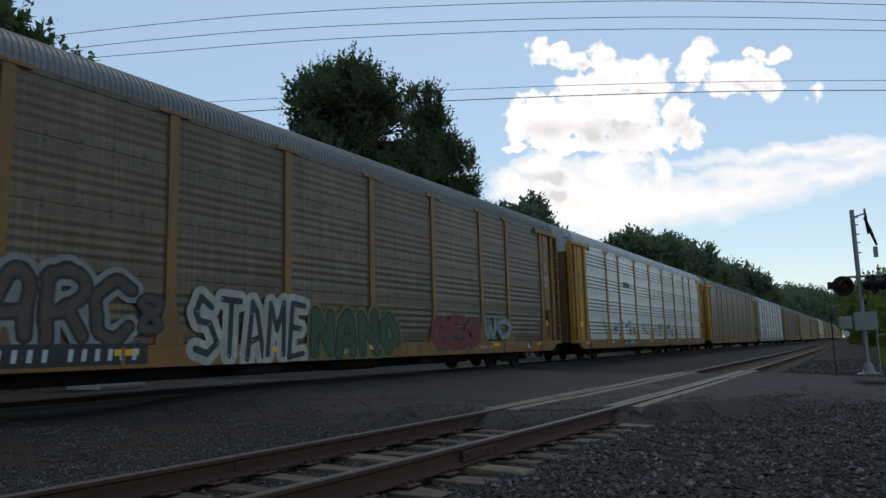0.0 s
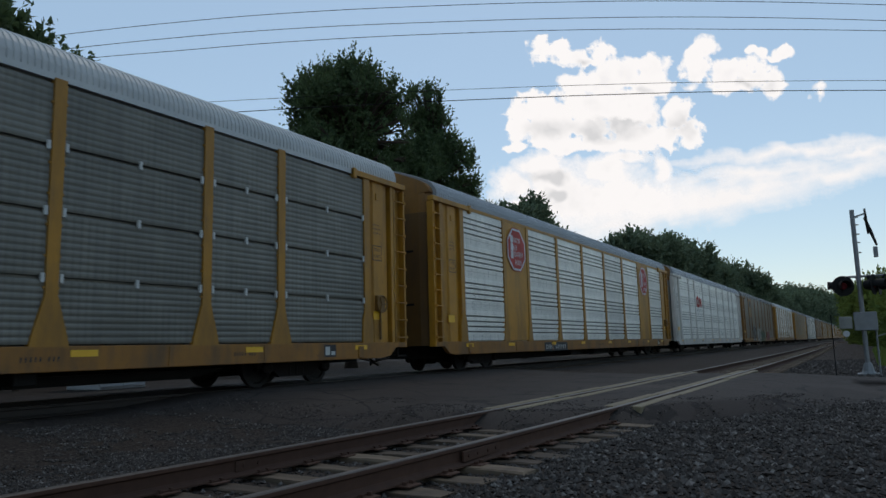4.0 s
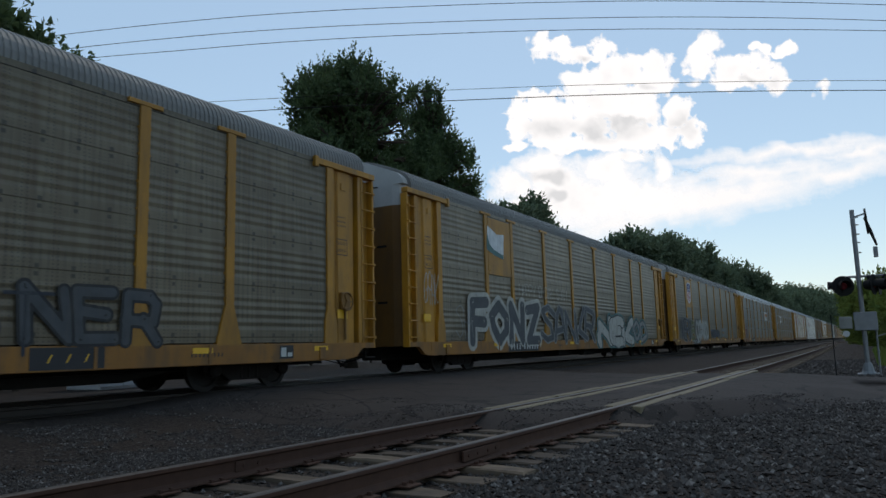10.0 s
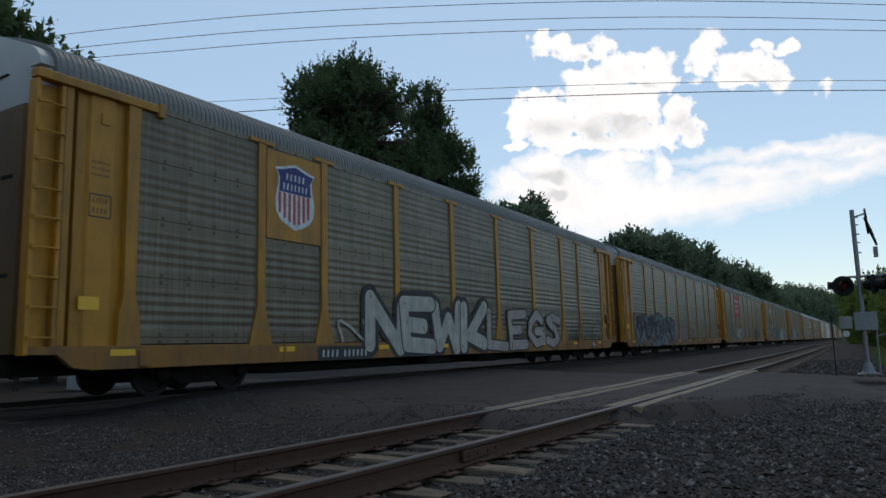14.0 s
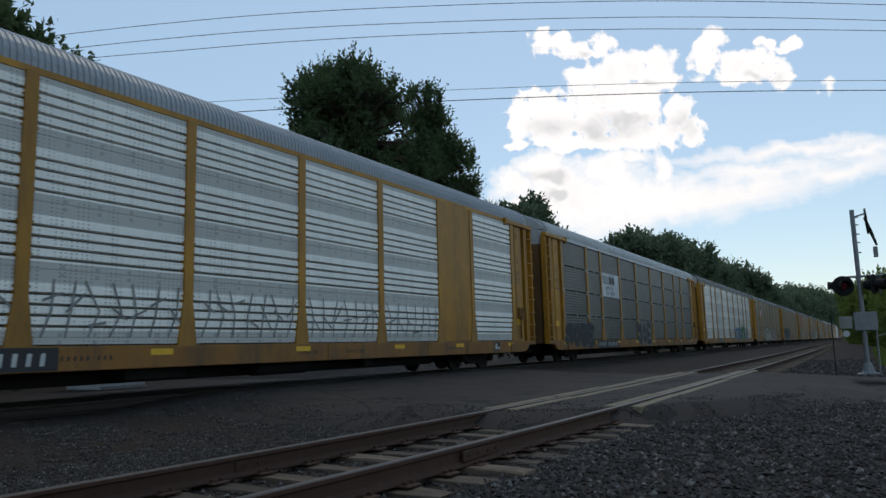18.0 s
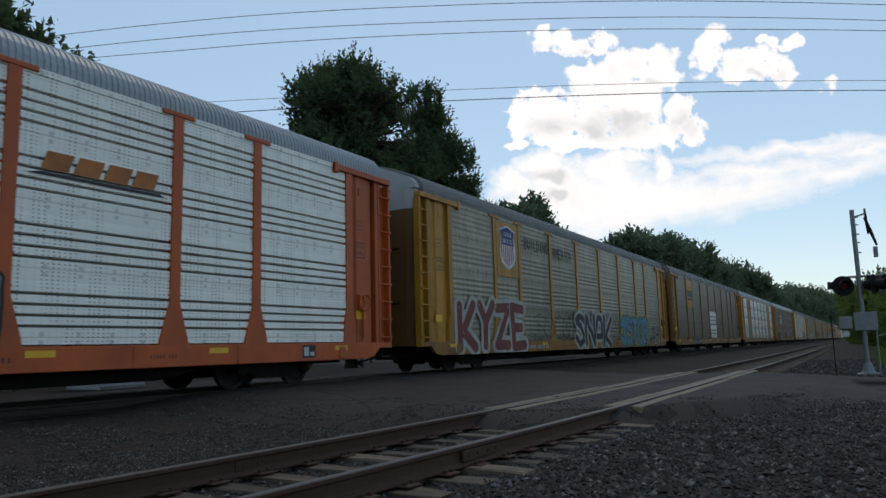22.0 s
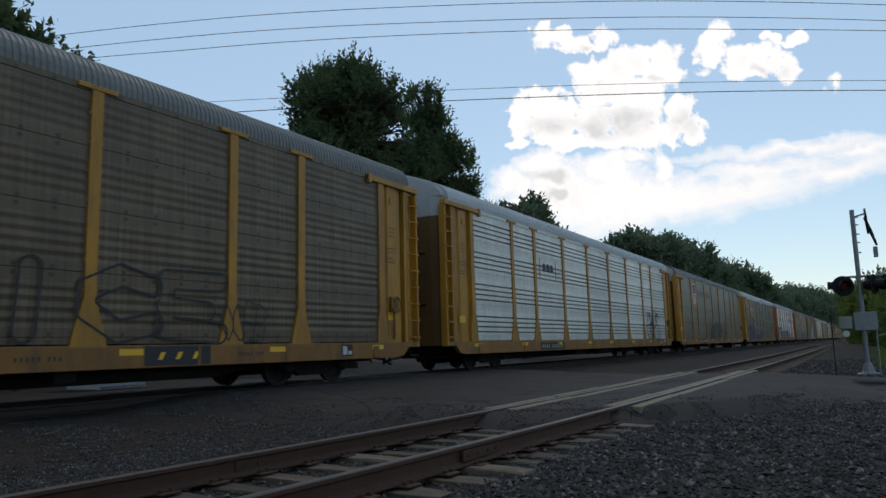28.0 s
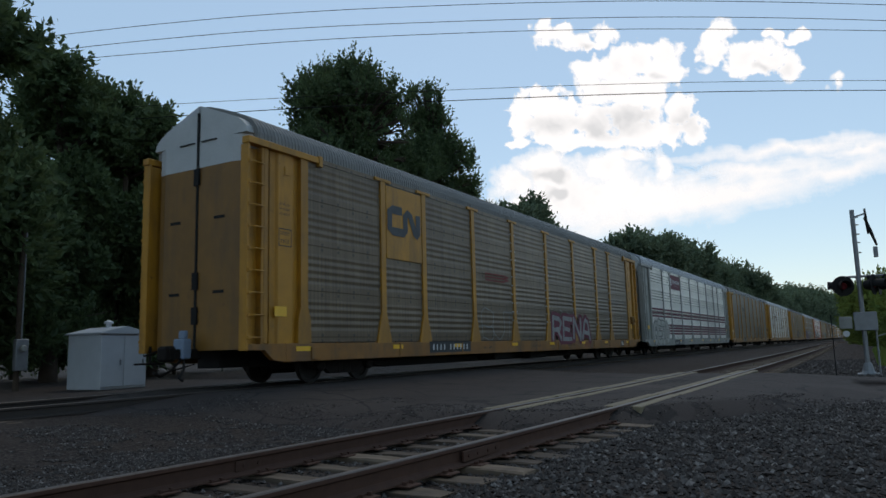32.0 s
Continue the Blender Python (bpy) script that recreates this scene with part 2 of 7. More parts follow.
def ballast_material(name, a, b, c, scale):
    m = Mat(name, 0.9)
    v = m.t.nodes.new("ShaderNodeTexVoronoi")
    v.inputs["Scale"].default_value = scale
    m.link(m.co, v.inputs["Vector"])
    rgb = m.t.nodes.new("ShaderNodeSeparateColor")
    m.link(v.outputs["Color"], rgb.inputs[0])
    col = m.ramp(rgb.outputs[0], [(0.0, a), (0.6, b), (1.0, c)])
    dirt = m.noise(0.7, 6)
    col = m.mix(m.math("MULTIPLY", m.ramp(dirt, [(0.4, (0, 0, 0)), (0.65, (1, 1, 1))]), 0.6), col, (0.048, 0.034, 0.026))
    m.b.inputs["Specular IOR Level"].default_value = 0.15
    m.color(col)
    m.bump(v.outputs["Distance"], 0.8, 0.03)
    return m.m


BALLAST = ballast_material("ballast_bed", (0.022, 0.016, 0.0135), (0.037, 0.028, 0.0235), (0.072, 0.057, 0.048), 30)
STONE = Mat("crushed_stone", 0.85)
STONE.color(STONE.ramp(STONE.island(), [(0.0, (0.026, 0.0205, 0.018)), (0.6, (0.053, 0.044, 0.039)), (0.93, (0.105, 0.091, 0.083)), (1.0, (0.20, 0.18, 0.165))]))
STONE.b.inputs["Specular IOR Level"].default_value = 0.25
STONE.bump(STONE.noise(45, 3), 0.4, 0.006)
STONE = STONE.m
ASPHALT = Mat("worn_asphalt", 0.85)
ac = ASPHALT.mix(ASPHALT.noise(0.5, 6), (0.0265, 0.0195, 0.017), (0.043, 0.0325, 0.0285))
ac = ASPHALT.mix(ASPHALT.math("MULTIPLY", ASPHALT.ramp(ASPHALT.noise(90, 2), [(0.5, (0, 0, 0)), (0.7, (1, 1, 1))]), 0.5), ac, (0.07, 0.06, 0.052))
ac = ASPHALT.mix(ASPHALT.ramp(ASPHALT.noise(1.0, 8, ASPHALT.mapped((0.6, 2.2, 1))), [(0.56, (0, 0, 0)), (0.7, (0.7, 0.7, 0.7))]), ac, (0.024, 0.0195, 0.017))
# dusty tracks of tyres and worn-through patches
ac = ASPHALT.mix(ASPHALT.ramp(ASPHALT.noise(0.22, 7, ASPHALT.mapped((1.6, 0.7, 1)), 0.6), [(0.52, (0, 0, 0)), (0.68, (0.6, 0.6, 0.6))]), ac, (0.072, 0.058, 0.049))
# cracks, mended with tar in places
cracks = ASPHALT.t.nodes.new("ShaderNodeTexVoronoi")
cracks.feature = "DISTANCE_TO_EDGE"
cracks.inputs["Scale"].default_value = 0.62
bent = ASPHALT.t.nodes.new("ShaderNodeMixRGB")
bent.blend_type = "ADD"
bent.inputs[0].default_value = 0.5
ripple = ASPHALT.t.nodes.new("ShaderNodeTexNoise")
ripple.inputs["Scale"].default_value = 1.4
ripple.inputs["Detail"].default_value = 6
ASPHALT.link(ASPHALT.co, ripple.inputs["Vector"])
ASPHALT.link(ASPHALT.co, bent.inputs[1])
ASPHALT.link(ripple.outputs["Color"], bent.inputs[2])
ASPHALT.link(bent.outputs[0], cracks.inputs["Vector"])
ac = ASPHALT.mix(ASPHALT.math("MULTIPLY", ASPHALT.math("LESS_THAN", cracks.outputs["Distance"], 0.016), 0.75), ac, (0.009, 0.008, 0.0075))
ASPHALT.color(ac)
ASPHALT.b.inputs["Specular IOR Level"].default_value = 0.2
ASPHALT.bump(ASPHALT.noise(60, 4), 0.5, 0.008)
ASPHALT = ASPHALT.m
TIMBER = Mat("weathered_tie_wood", 0.85)
tg = TIMBER.noise(1.0, 6, TIMBER.mapped((14, 1.2, 14)))
tc = TIMBER.mix(tg, (0.07, 0.044, 0.03), (0.27, 0.20, 0.14))
tc = TIMBER.mix(TIMBER.math("MULTIPLY", TIMBER.rand(), 0.75), tc, (0.035, 0.024, 0.018))
tc = TIMBER.mix(TIMBER.math("MULTIPLY", TIMBER.ramp(TIMBER.noise(3, 5), [(0.45, (0, 0, 0)), (0.7, (1, 1, 1))]), 0.6), tc, (0.05, 0.04, 0.034))
TIMBER.color(tc)
TIMBER.b.inputs["Specular IOR Level"].default_value = 0.2
TIMBER.bump(tg, 0.5, 0.01)
TIMBER = TIMBER.m
PLANK = Mat("pale_crossing_plank", 0.8)
pg = PLANK.noise(1.0, 6, PLANK.mapped((1.0, 16, 16)))
PLANK.color(PLANK.mix(PLANK.math("MULTIPLY", PLANK.ramp(PLANK.noise(2.5, 5), [(0.4, (0, 0, 0)), (0.75, (1, 1, 1))]), 0.6), PLANK.mix(pg, (0.12, 0.092, 0.052), (0.25, 0.195, 0.115)), (0.11, 0.085, 0.058)))
PLANK.bump(pg, 0.4, 0.008)
PLANK = PLANK.m


def spaced(lo, hi, step, far, growth=1.35):
    mid = list(np.arange(lo, hi + step / 2, step))
    out, d = [], step
    p = hi
    while p < far:
        d *= growth
        p += d
        out.append(p)
    low, d, p = [], step, lo
    while p > -far:
        d *= growth
        p -= d
        low.append(p)
    return list(reversed(low)) + mid + out


RAIL_Z = 0.21                    # head of the main track's rails


def ease(a, b, v):
    k = min(max((v - a) / (b - a), 0.0), 1.0)
    return k * k * (3 - 2 * k)


def ground_height(x, y):
    h = -0.19 + 0.21 * (ease(6.6, 9.6, y) - ease(13.4, 17.0, y))
    if x < 9.3 and abs(y - near_line(x)) < 1.6:
        h = -0.185
    if -6 < x < 40 and -12 < y < 30:
        h += 0.022 * noise.noise((x * 1.3, y * 1.3, 0)) + 0.012 * noise.noise((x * 5, y * 5, 3))
    return h


gx, gy = spaced(1.0, 26.0, 0.2, 4200), spaced(-6.0, 14.0, 0.2, 4200)
gv = [(x, y, ground_height(x, y)) for y in gy for x in gx]
gn = len(gx)
gf = [(j * gn + i, j * gn + i + 1, (j + 1) * gn + i + 1, (j + 1) * gn + i) for j in range(len(gy) - 1) for i in range(gn - 1)]
tagged(new("ground", mesh("ground", gv, gf, BALLAST, smooth=True)), "dark grey crushed-stone ground", "ground", kind="structure")

# the road over both tracks, one slab with ragged edges
near_edge = [(22, -40), (18.5, -9), (16.6, -3.4), (14.3, -0.2), (11.3, 1.7), (9.0, 3.0), (8.3, 4.2), (8.1, 6.2), (7.5, 9.4), (6.4, 12.0), (5.4, 15.5), (4.0, 24), (2, 60)]
far_edge = [(21, 60), (21.5, 24), (22.0, 12), (22.3, 5), (22.4, 2), (22.0, -1), (24, -10), (30, -40)]


def road_height(y):
    return float(np.interp(y, [-8, -0.5, 2.1, 5.4, 7.2, 9.4, 10.0, 13.4, 17, 20], [-0.13, -0.11, 0.025, 0.025, 0.06, 0.185, 0.2, 0.2, -0.06, -0.09]))


def road_mesh():
    ys = sorted(set([-40, -25, -16] + [round(-11 + 0.3 * k, 2) for k in range(125)] + [30, 38, 48, 60]))
    lo = sorted((y, x) for x, y in near_edge)
    hi = sorted((y, x) for x, y in far_edge)
    v, f = [], []
    cols = (0.0, 0.6, 1.5, 2.6, 4.5)
    for y in ys:
        a = np.interp(y, [q[0] for q in lo], [q[1] for q in lo]) + 0.45 * noise.noise((y * 0.9, 3, 1)) + 0.2 * noise.noise((y * 3.1, 7, 1))
        b = np.interp(y, [q[0] for q in hi], [q[1] for q in hi]) + 0.3 * noise.noise((y * 1.1, 5, 8))
        z = road_height(y)
        ramp = 0.6 if 1.0 < y < 6.2 else 2.6
        bed = ground_height(0, y) - 0.02
        row = [(a - 0.4, bed - 0.12)] + [(a + c, bed + (z - bed) * min(1, c / ramp)) for c in cols]
        row += [(b - c, bed + (z - bed) * min(1, c / 0.9) ** 0.7) for c in reversed(cols)] + [(b + 0.1, bed - 0.12)]
        v += [(x, y, q + 0.006 * noise.noise((x * 1.5, y * 1.5, 2))) for x, q in row]
    n = len(cols) * 2 + 2
    for j in range(len(ys) - 1):
        for k in range(n - 1):
            f.append((j * n + k, j * n + k + 1, (j + 1) * n + k + 1, (j + 1) * n + k))
    return mesh("road", v, f, ASPHALT, smooth=True)


tagged(new("road", road_mesh()), "worn grey asphalt road over the tracks", "road", kind="structure")

RAIL = [(-0.07, 0.0), (0.07, 0.0), (0.07, 0.012), (0.02, 0.032), (0.009, 0.045), (0.009, 0.125), (0.036, 0.14), (0.036, 0.168), (0.028, 0.176), (-0.028, 0.176), (-0.036, 0.168), (-0.036, 0.14), (-0.009, 0.125), (-0.009, 0.045), (-0.02, 0.032), (-0.07, 0.012)]


def rail(name, line, offset, z_top, xs, label, side=RAIL_SIDE):
    """A flat-bottom rail laid along a line of the plan."""
    v, f, sl = [], [], []
    n = len(RAIL)
    for x in xs:
        d = (line(x + 0.1) - line(x - 0.1)) / 0.2
        nx, ny = -d / math.hypot(1, d), 1 / math.hypot(1, d)
        for y, z in RAIL:
            v.append((x + nx * (offset + y), line(x) + ny * (offset + y), z_top - 0.176 + z))
    for i in range(len(xs) - 1):
        for k in range(n):
            f.append((i * n + k, i * n + (k + 1) % n, (i + 1) * n + (k + 1) % n, (i + 1) * n + k))
            sl.append(1 if k in (8, 9) else 0)
    f += [tuple(range(n)), tuple(reversed(range((len(xs) - 1) * n, len(xs) * n)))]
    sl += [0, 0]
    return tagged(new(name, mesh("rail", v, f, [side, RAIL_TOP], sl)), label, "rail", "rails of the two tracks", "structure")


near_x = [-8 + 0.5 * k for k in range(80)] + [32 + 4 * k for k in range(40)] + [200 + 60 * k for k in range(20)]
for off in (-0.7525, 0.715):
    rail("rail", near_line, off, 0.05, near_x, "rusty rail of the siding with a worn head")
for off in (-0.7525, 0.7525):
    rail("rail", lambda x: 11.60, off, RAIL_Z, [-800, -300, -60, 0, 60, 300, 900, 1600], "rail of the main track under the train", MAIN_RAIL)

# fish-plates where two rails meet
for x, off in ((4.84, 0.7525), (6.0, -0.7525)):
    s = Shape()
    for sy in (-1, 1):
        s.box(-0.36, 0.36, sy * 0.03 - 0.012, sy * 0.03 + 0.012, -0.09, 0.0, 0.004)
        for k in (-0.27, -0.1, 0.1, 0.27):
            s.lathe([(0.016, sy * 0.04 - 0.012), (0.016, sy * 0.04 + 0.012)], "y", 6, (k, 0, -0.045))
    ob = new("rail_joint", s.done("rail_joint", RAIL_SIDE))
    ob.location = (x, near_line(x) + off, 0)
    tagged(ob, "rusty bolted rail joint plate", "rail joint", "rail joints", "structure")

# ties: real timbers near by, tie plates and spikes on them
tie_shapes = []
for k in range(5):
    rnd = random.Random(k)
    bm = bmesh.new()
    bmesh.ops.create_cube(bm, size=1, matrix=Matrix.LocRotScale((0, 0, -0.08), None, (0.23, 2.6, 0.16)))
    bmesh.ops.subdivide_edges(bm, edges=[e for e in bm.edges if abs((e.verts[0].co - e.verts[1].co).y) > 1], cuts=7)
    bmesh.ops.bevel(bm, geom=[e for e in bm.edges if abs((e.verts[0].co - e.verts[1].co).y) > 0.05], offset=0.012, segments=1, affect="EDGES")
    for v in bm.verts:
        v.co += Vector((rnd.uniform(-0.008, 0.008), rnd.uniform(-0.03, 0.03) if abs(v.co.y) > 1.25 else 0, rnd.uniform(-0.006, 0.006)))
    me = bpy.data.meshes.new("tie")
    bm.to_mesh(me)
    bm.free()
    me.materials.append(TIMBER)
    tie_shapes.append(me)
s = Shape()
s.box(-0.09, 0.09, -0.17, 0.17, 0.0, 0.014, 0.003)
for dx, dy in ((-0.05, -0.1), (0.05, -0.1), (0.05, 0.1), (-0.05, 0.1)):
    s.box(dx - 0.012, dx + 0.012, dy - 0.02, dy + 0.02, 0.0, 0.04, 0.003)
plate_mesh = s.done("tie_plate", RAIL_SIDE)
rnd = random.Random(5)
track_bed = new("siding_track")
tagged(track_bed, "weathered wooden ties and tie plates of the siding", "track", kind="structure")
for k in range(0, 22):
    x = -1.4 + 0.515 * k + rnd.uniform(-0.03, 0.03)
    if x > 9.4:
        continue
    t = part("tie", tie_shapes[k % 5], track_bed, (x, near_line(x) + rnd.uniform(-0.12, 0.12), -0.142 + rnd.uniform(-0.02, 0.008)), rnd.uniform(-0.05, 0.05) + (near_line(x + 0.1) - near_line(x)) / 0.1)
    for off in (-0.7525, 0.7525):
        part("tie_plate", plate_mesh, track_bed, (x, near_line(x) + off, -0.138))
s = Shape()
for k in range(330):
    x = 23.0 + 0.52 * k
    y = near_line(x)
    s.box(x - 0.11, x + 0.11, y - 1.3, y + 1.3, -0.3, -0.125)
tagged(new("far_ties", s.done("far_ties", TIMBER)), "rows of distant wooden ties of the siding", "ties", kind="stuff")
s = Shape()
for k in range(500):
    x = -40 + 0.52 * k
    if 6 < x < 22.3:
        continue
    s.box(x - 0.11, x + 0.11, 11.6 - 1.3, 11.6 + 1.3, RAIL_Z - 0.35, RAIL_Z - 0.178)
tagged(new("main_ties", s.done("main_ties", TIMBER)), "wooden ties of the main track", "ties", kind="stuff")

# crossing planks along the siding's rails
crossing = new("crossing_planks")
tagged(crossing, "pale weathered timber planks along the crossing's rails", "crossing planks", kind="structure")
rnd = random.Random(8)
plank_shapes = [shared(("plank", k), lambda: Shape().box(-1.22, 1.22, -0.075, 0.075, -0.2, 0.0, 0.012).done("plank", PLANK)) for k in range(2)]
for off in (-0.93, -0.56, 0.56, 0.93):
    start = 9.2 if off > 0 else 10.0
    for k in range(5):
        x = start + 1.22 + 2.46 * k
        o = part("plank", plank_shapes[k % 2], crossing, (x, near_line(x) + off, 0.046 + rnd.uniform(-0.012, 0.006)), rnd.uniform(-0.008, 0.008))
# loose stones
def stones(name, count, area, seed, size, label, keep=lambda x, y: True, height=ground_height):
    rng = np.random.default_rng(seed)
    base = np.array([(1, 0, 0), (-1, 0, 0), (0, 1, 0), (0, -1, 0), (0, 0, 1), (0, 0, -1)], float)
    tri = [(0, 2, 4), (2, 1, 4), (1, 3, 4), (3, 0, 4), (2, 0, 5), (1, 2, 5), (3, 1, 5), (0, 3, 5)]
    v, f = [], []
    while len(f) < count * 8:
        x, y = rng.uniform(area[0], area[1]), rng.uniform(area[2], area[3])
        if not keep(x, y):
            continue
        r = rng.uniform(*size) * (1.0 if rng.random() < 0.93 else 1.5)
        q = base * (r * rng.uniform(0.6, 1.25, (6, 1)))
        q[:, 2] *= 0.75
        a = rng.uniform(0, math.tau)
        c, d = math.cos(a), math.sin(a)
        q = np.stack([q[:, 0] * c - q[:, 1] * d, q[:, 0] * d + q[:, 1] * c, q[:, 2] + 0.25 * q[:, 0]], 1)
        n = len(v)
        v += (q + (x, y, height(x, y) + r * 0.3)).tolist()
        f += [(i + n, j + n, k + n) for i, j, k in tri]
    return tagged(new(name, mesh(name, v, f, STONE)), label, "gravel", kind="stuff")


def off_road(x, y):
    edge = np.interp(y, [p[1] for p in near_edge], [p[0] for p in near_edge])
    return x < edge + 0.15


def from_edge(x, y):
    """How far inside the road's ragged edge a place lies."""
    lo = sorted((q, p) for p, q in near_edge)
    return x - np.interp(y, [q[0] for q in lo], [q[1] for q in lo]) - 0.45 * noise.noise((y * 0.9, 3, 1)) - 0.2 * noise.noise((y * 3.1, 7, 1))


def shoulder_height(x, y):
    bed = ground_height(0, y) - 0.02
    return bed + (road_height(y) - bed) * min(1, max(0.0, from_edge(x, y)) / (0.6 if 1.0 < y < 6.2 else 2.6))


def strewn(x, y):
    d = from_edge(x, y)
    return 0 < d < 3.2 and 0.5 + 0.9 * noise.noise((x * 1.3, y * 1.3, 6)) + 0.5 * noise.noise((x * 17, y * 17, 8)) > 0.35 * d


stones("gravel", 7000, (5.0, 14.5, -1.0, 10.2), 15, (0.006, 0.015), "loose stones strewn over the road's edge", strewn, shoulder_height)
stones("gravel", 26000, (2.5, 15.5, -2.5, 2.75), 11, (0.016, 0.034), "loose dark grey crushed stone beside the siding", off_road)
stones("gravel", 34000, (1.2, 9.5, 4.9, 9.8), 12, (0.007, 0.018), "loose crushed stone between the tracks", lambda x, y: off_road(x, y) and noise.noise((x * 0.8, y * 0.8, 4)) + 0.55 * noise.noise((x * 4.5, y * 4.5, 9)) + 0.4 * noise.noise((x * 19, y * 19, 2)) > -0.3 - 0.2 * (6.4 - y))
stones("gravel", 6500, (1.0, 10.0, 2.2, 5.3), 13, (0.012, 0.026), "crushed stone between the siding's ties", lambda x, y: x < 9.6)
stones("gravel", 6000, (22.6, 40, -0.6, 2.6), 14, (0.02, 0.045), "crushed stone beyond the crossing", lambda x, y: True)

# ---------------------------------------------------------------- the autorack cars
HALF, PITCH = 13.6, 28.6
SIDE = 1.55                      # outer face of the posts
Z_SILL0, Z_SILL1, Z_TOP = 0.71, 1.08, 5.02
POSTS = (-9.05, -7.15, -4.32, -1.46, 1.46, 4.32, 7.15, 9.05)
DOOR_POST = 11.95
BAYS = [-DOOR_POST, *POSTS, DOOR_POST]


def sheet_profile(style, deep=False):
    """Outline (y, z) of a bay's stacked side sheets, ribs and grooves outwards."""
    pts, n = [], 4
    h = (Z_TOP - Z_SILL1 - 0.02) / n
    out = -SIDE + 0.035
    if style == "solid":
        for k in range(n):
            z0 = Z_SILL1 + 0.02 + k * h
            m = 9
            s = (h - 0.05) / m
            for i in range(m):
                z = z0 + i * s
                pts += [(out + 0.007, z + s * 0.05), (out, z + s * 0.4), (out, z + s * 0.7), (out + 0.007, z + s * 0.95)]
            pts += [(out + 0.018, z0 + h - 0.05), (out + 0.08, z0 + h - 0.048), (out + 0.08, z0 + h - 0.004)]
    else:
        for k in range(n):
            z0 = Z_SILL1 + 0.02 + k * h
            pts += [(out + 0.006, z0 + 0.003), (out + 0.006, z0 + 0.10), (out, z0 + 0.115), (out, z0 + 0.20)]
            m = 4
            s = (h - 0.36) / m
            for i in range(m):
                z = z0 + 0.24 + i * s
                if not deep:
                    pts += [(out, z), (out + 0.003, z + 0.022), (out + 0.009, z + 0.052), (out + 0.011, z + 0.078), (out + 0.006, z + 0.108), (out, z + s - 0.014)]
                    continue
                d, t = 0.085, 0.048
                pts += [(out, z), (out + d, z + 0.008), (out + d, z + t - 0.008), (out, z + t), (out, z + s - 0.012)]
            pts += [(out + 0.003, z0 + h - 0.09), (out + 0.006, z0 + h - 0.08), (out + 0.006, z0 + h - 0.002)]
    return pts + [(-SIDE + 0.15, Z_TOP), (-SIDE + 0.15, Z_SILL1 + 0.02)]


def bay_mesh(width, style, mat):
    def make():
        s = Shape()
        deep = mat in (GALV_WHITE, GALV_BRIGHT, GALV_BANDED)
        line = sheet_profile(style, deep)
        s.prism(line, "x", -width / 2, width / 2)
        # the grooves are closed; their back faces are painted dark as shade
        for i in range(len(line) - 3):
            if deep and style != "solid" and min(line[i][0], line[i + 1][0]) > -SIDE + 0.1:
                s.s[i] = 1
        return s.done("side_sheet", [mat, GROOVE_SHADE])
    return shared(("bay", round(width, 2), style, mat.name), make)


def post_mesh(mat, style):
    def make():
        w, o = 0.098, -SIDE
        s = Shape()
        foot = 0.30 if style != "thin" else 0.2
        s.prism([(-foot, Z_SILL1 - 0.03), (foot, Z_SILL1 - 0.03), (foot * 0.9, Z_SILL1 + 0.12), (w, Z_SILL1 + 0.72), (w, Z_TOP + 0.03), (-w, Z_TOP + 0.03), (-w, Z_SILL1 + 0.72), (-foot * 0.9, Z_SILL1 + 0.12)], "y", o, o + 0.10)
        if style == "ribbed":
            s.box(-0.34, 0.34, o - 0.012, o + 0.05, Z_TOP + 0.03, Z_TOP + 0.11, 0.008)
        for k in range(7):
            z = 1.9 + k * 0.46
            for sx in (-1, 1):
                s.box(sx * (w + 0.012) - 0.014, sx * (w + 0.012) + 0.014, o + 0.012, o + 0.05, z, z + 0.035)
        return s.done("post", mat)
    return shared(("post", mat.name, style), make)


def door_post_mesh(mat):
    def make():
        o = -SIDE
        s = Shape()
        s.prism([(-0.2, Z_SILL1 - 0.02), (0.22, Z_SILL1 - 0.02), (0.2, Z_SILL1 + 0.5), (0.11, Z_SILL1 + 0.75), (0.11, Z_TOP), (-0.11, Z_TOP), (-0.11, Z_SILL1 + 0.75), (-0.18, Z_SILL1 + 0.5)], "y", o, o + 0.12)
        return s.done("door_post", mat)
    return shared(("door_post", mat.name), make)


def end_plate_mesh(mat):
    """The solid side plate beside the end door, with its stiffening folds; x from 0 (door post) to 1.16."""
    def make():
        o = -SIDE
        s = Shape()
        s.prism([(0.0, o + 0.10), (0.28, o + 0.10), (0.32, o + 0.05), (0.74, o + 0.05), (0.78, o + 0.10), (0.94, o + 0.10), (0.95, o + 0.2), (0.0, o + 0.2)], "z", Z_SILL1, Z_TOP)
        s.box(1.04, 1.16, o + 0.03, o + 0.2, Z_SILL1, Z_TOP, 0.008)
        s.box(0.42, 0.57, o + 0.03, o + 0.06, 4.55, 4.72)
        return s.done("end_plate", mat)
    return shared(("end_plate", mat.name), make)


def ladder_mesh(mat):
    """Ladder bay at the very corner; x from 0 to 0.48."""
    def make():
        o = -SIDE
        s = Shape()
        s.box(0.02, 0.46, o + 0.16, o + 0.19, 1.02, 4.95)
        s.box(0.0, 0.07, o + 0.02, o + 0.2, 0.95, 4.98, 0.01)
        s.box(0.40, 0.47, o, o + 0.2, 0.95, 4.98, 0.01)
        for k in range(9):
            z = 1.2 + k * 0.43
            s.tube([(0.02, o + 0.0, z), (0.44, o - 0.03, z)], 0.017, 6)
            s.box(0.39, 0.45, o - 0.045, o, z - 0.03, z + 0.03)
        return s.done("ladder", mat)
    return shared(("ladder", mat.name), make)


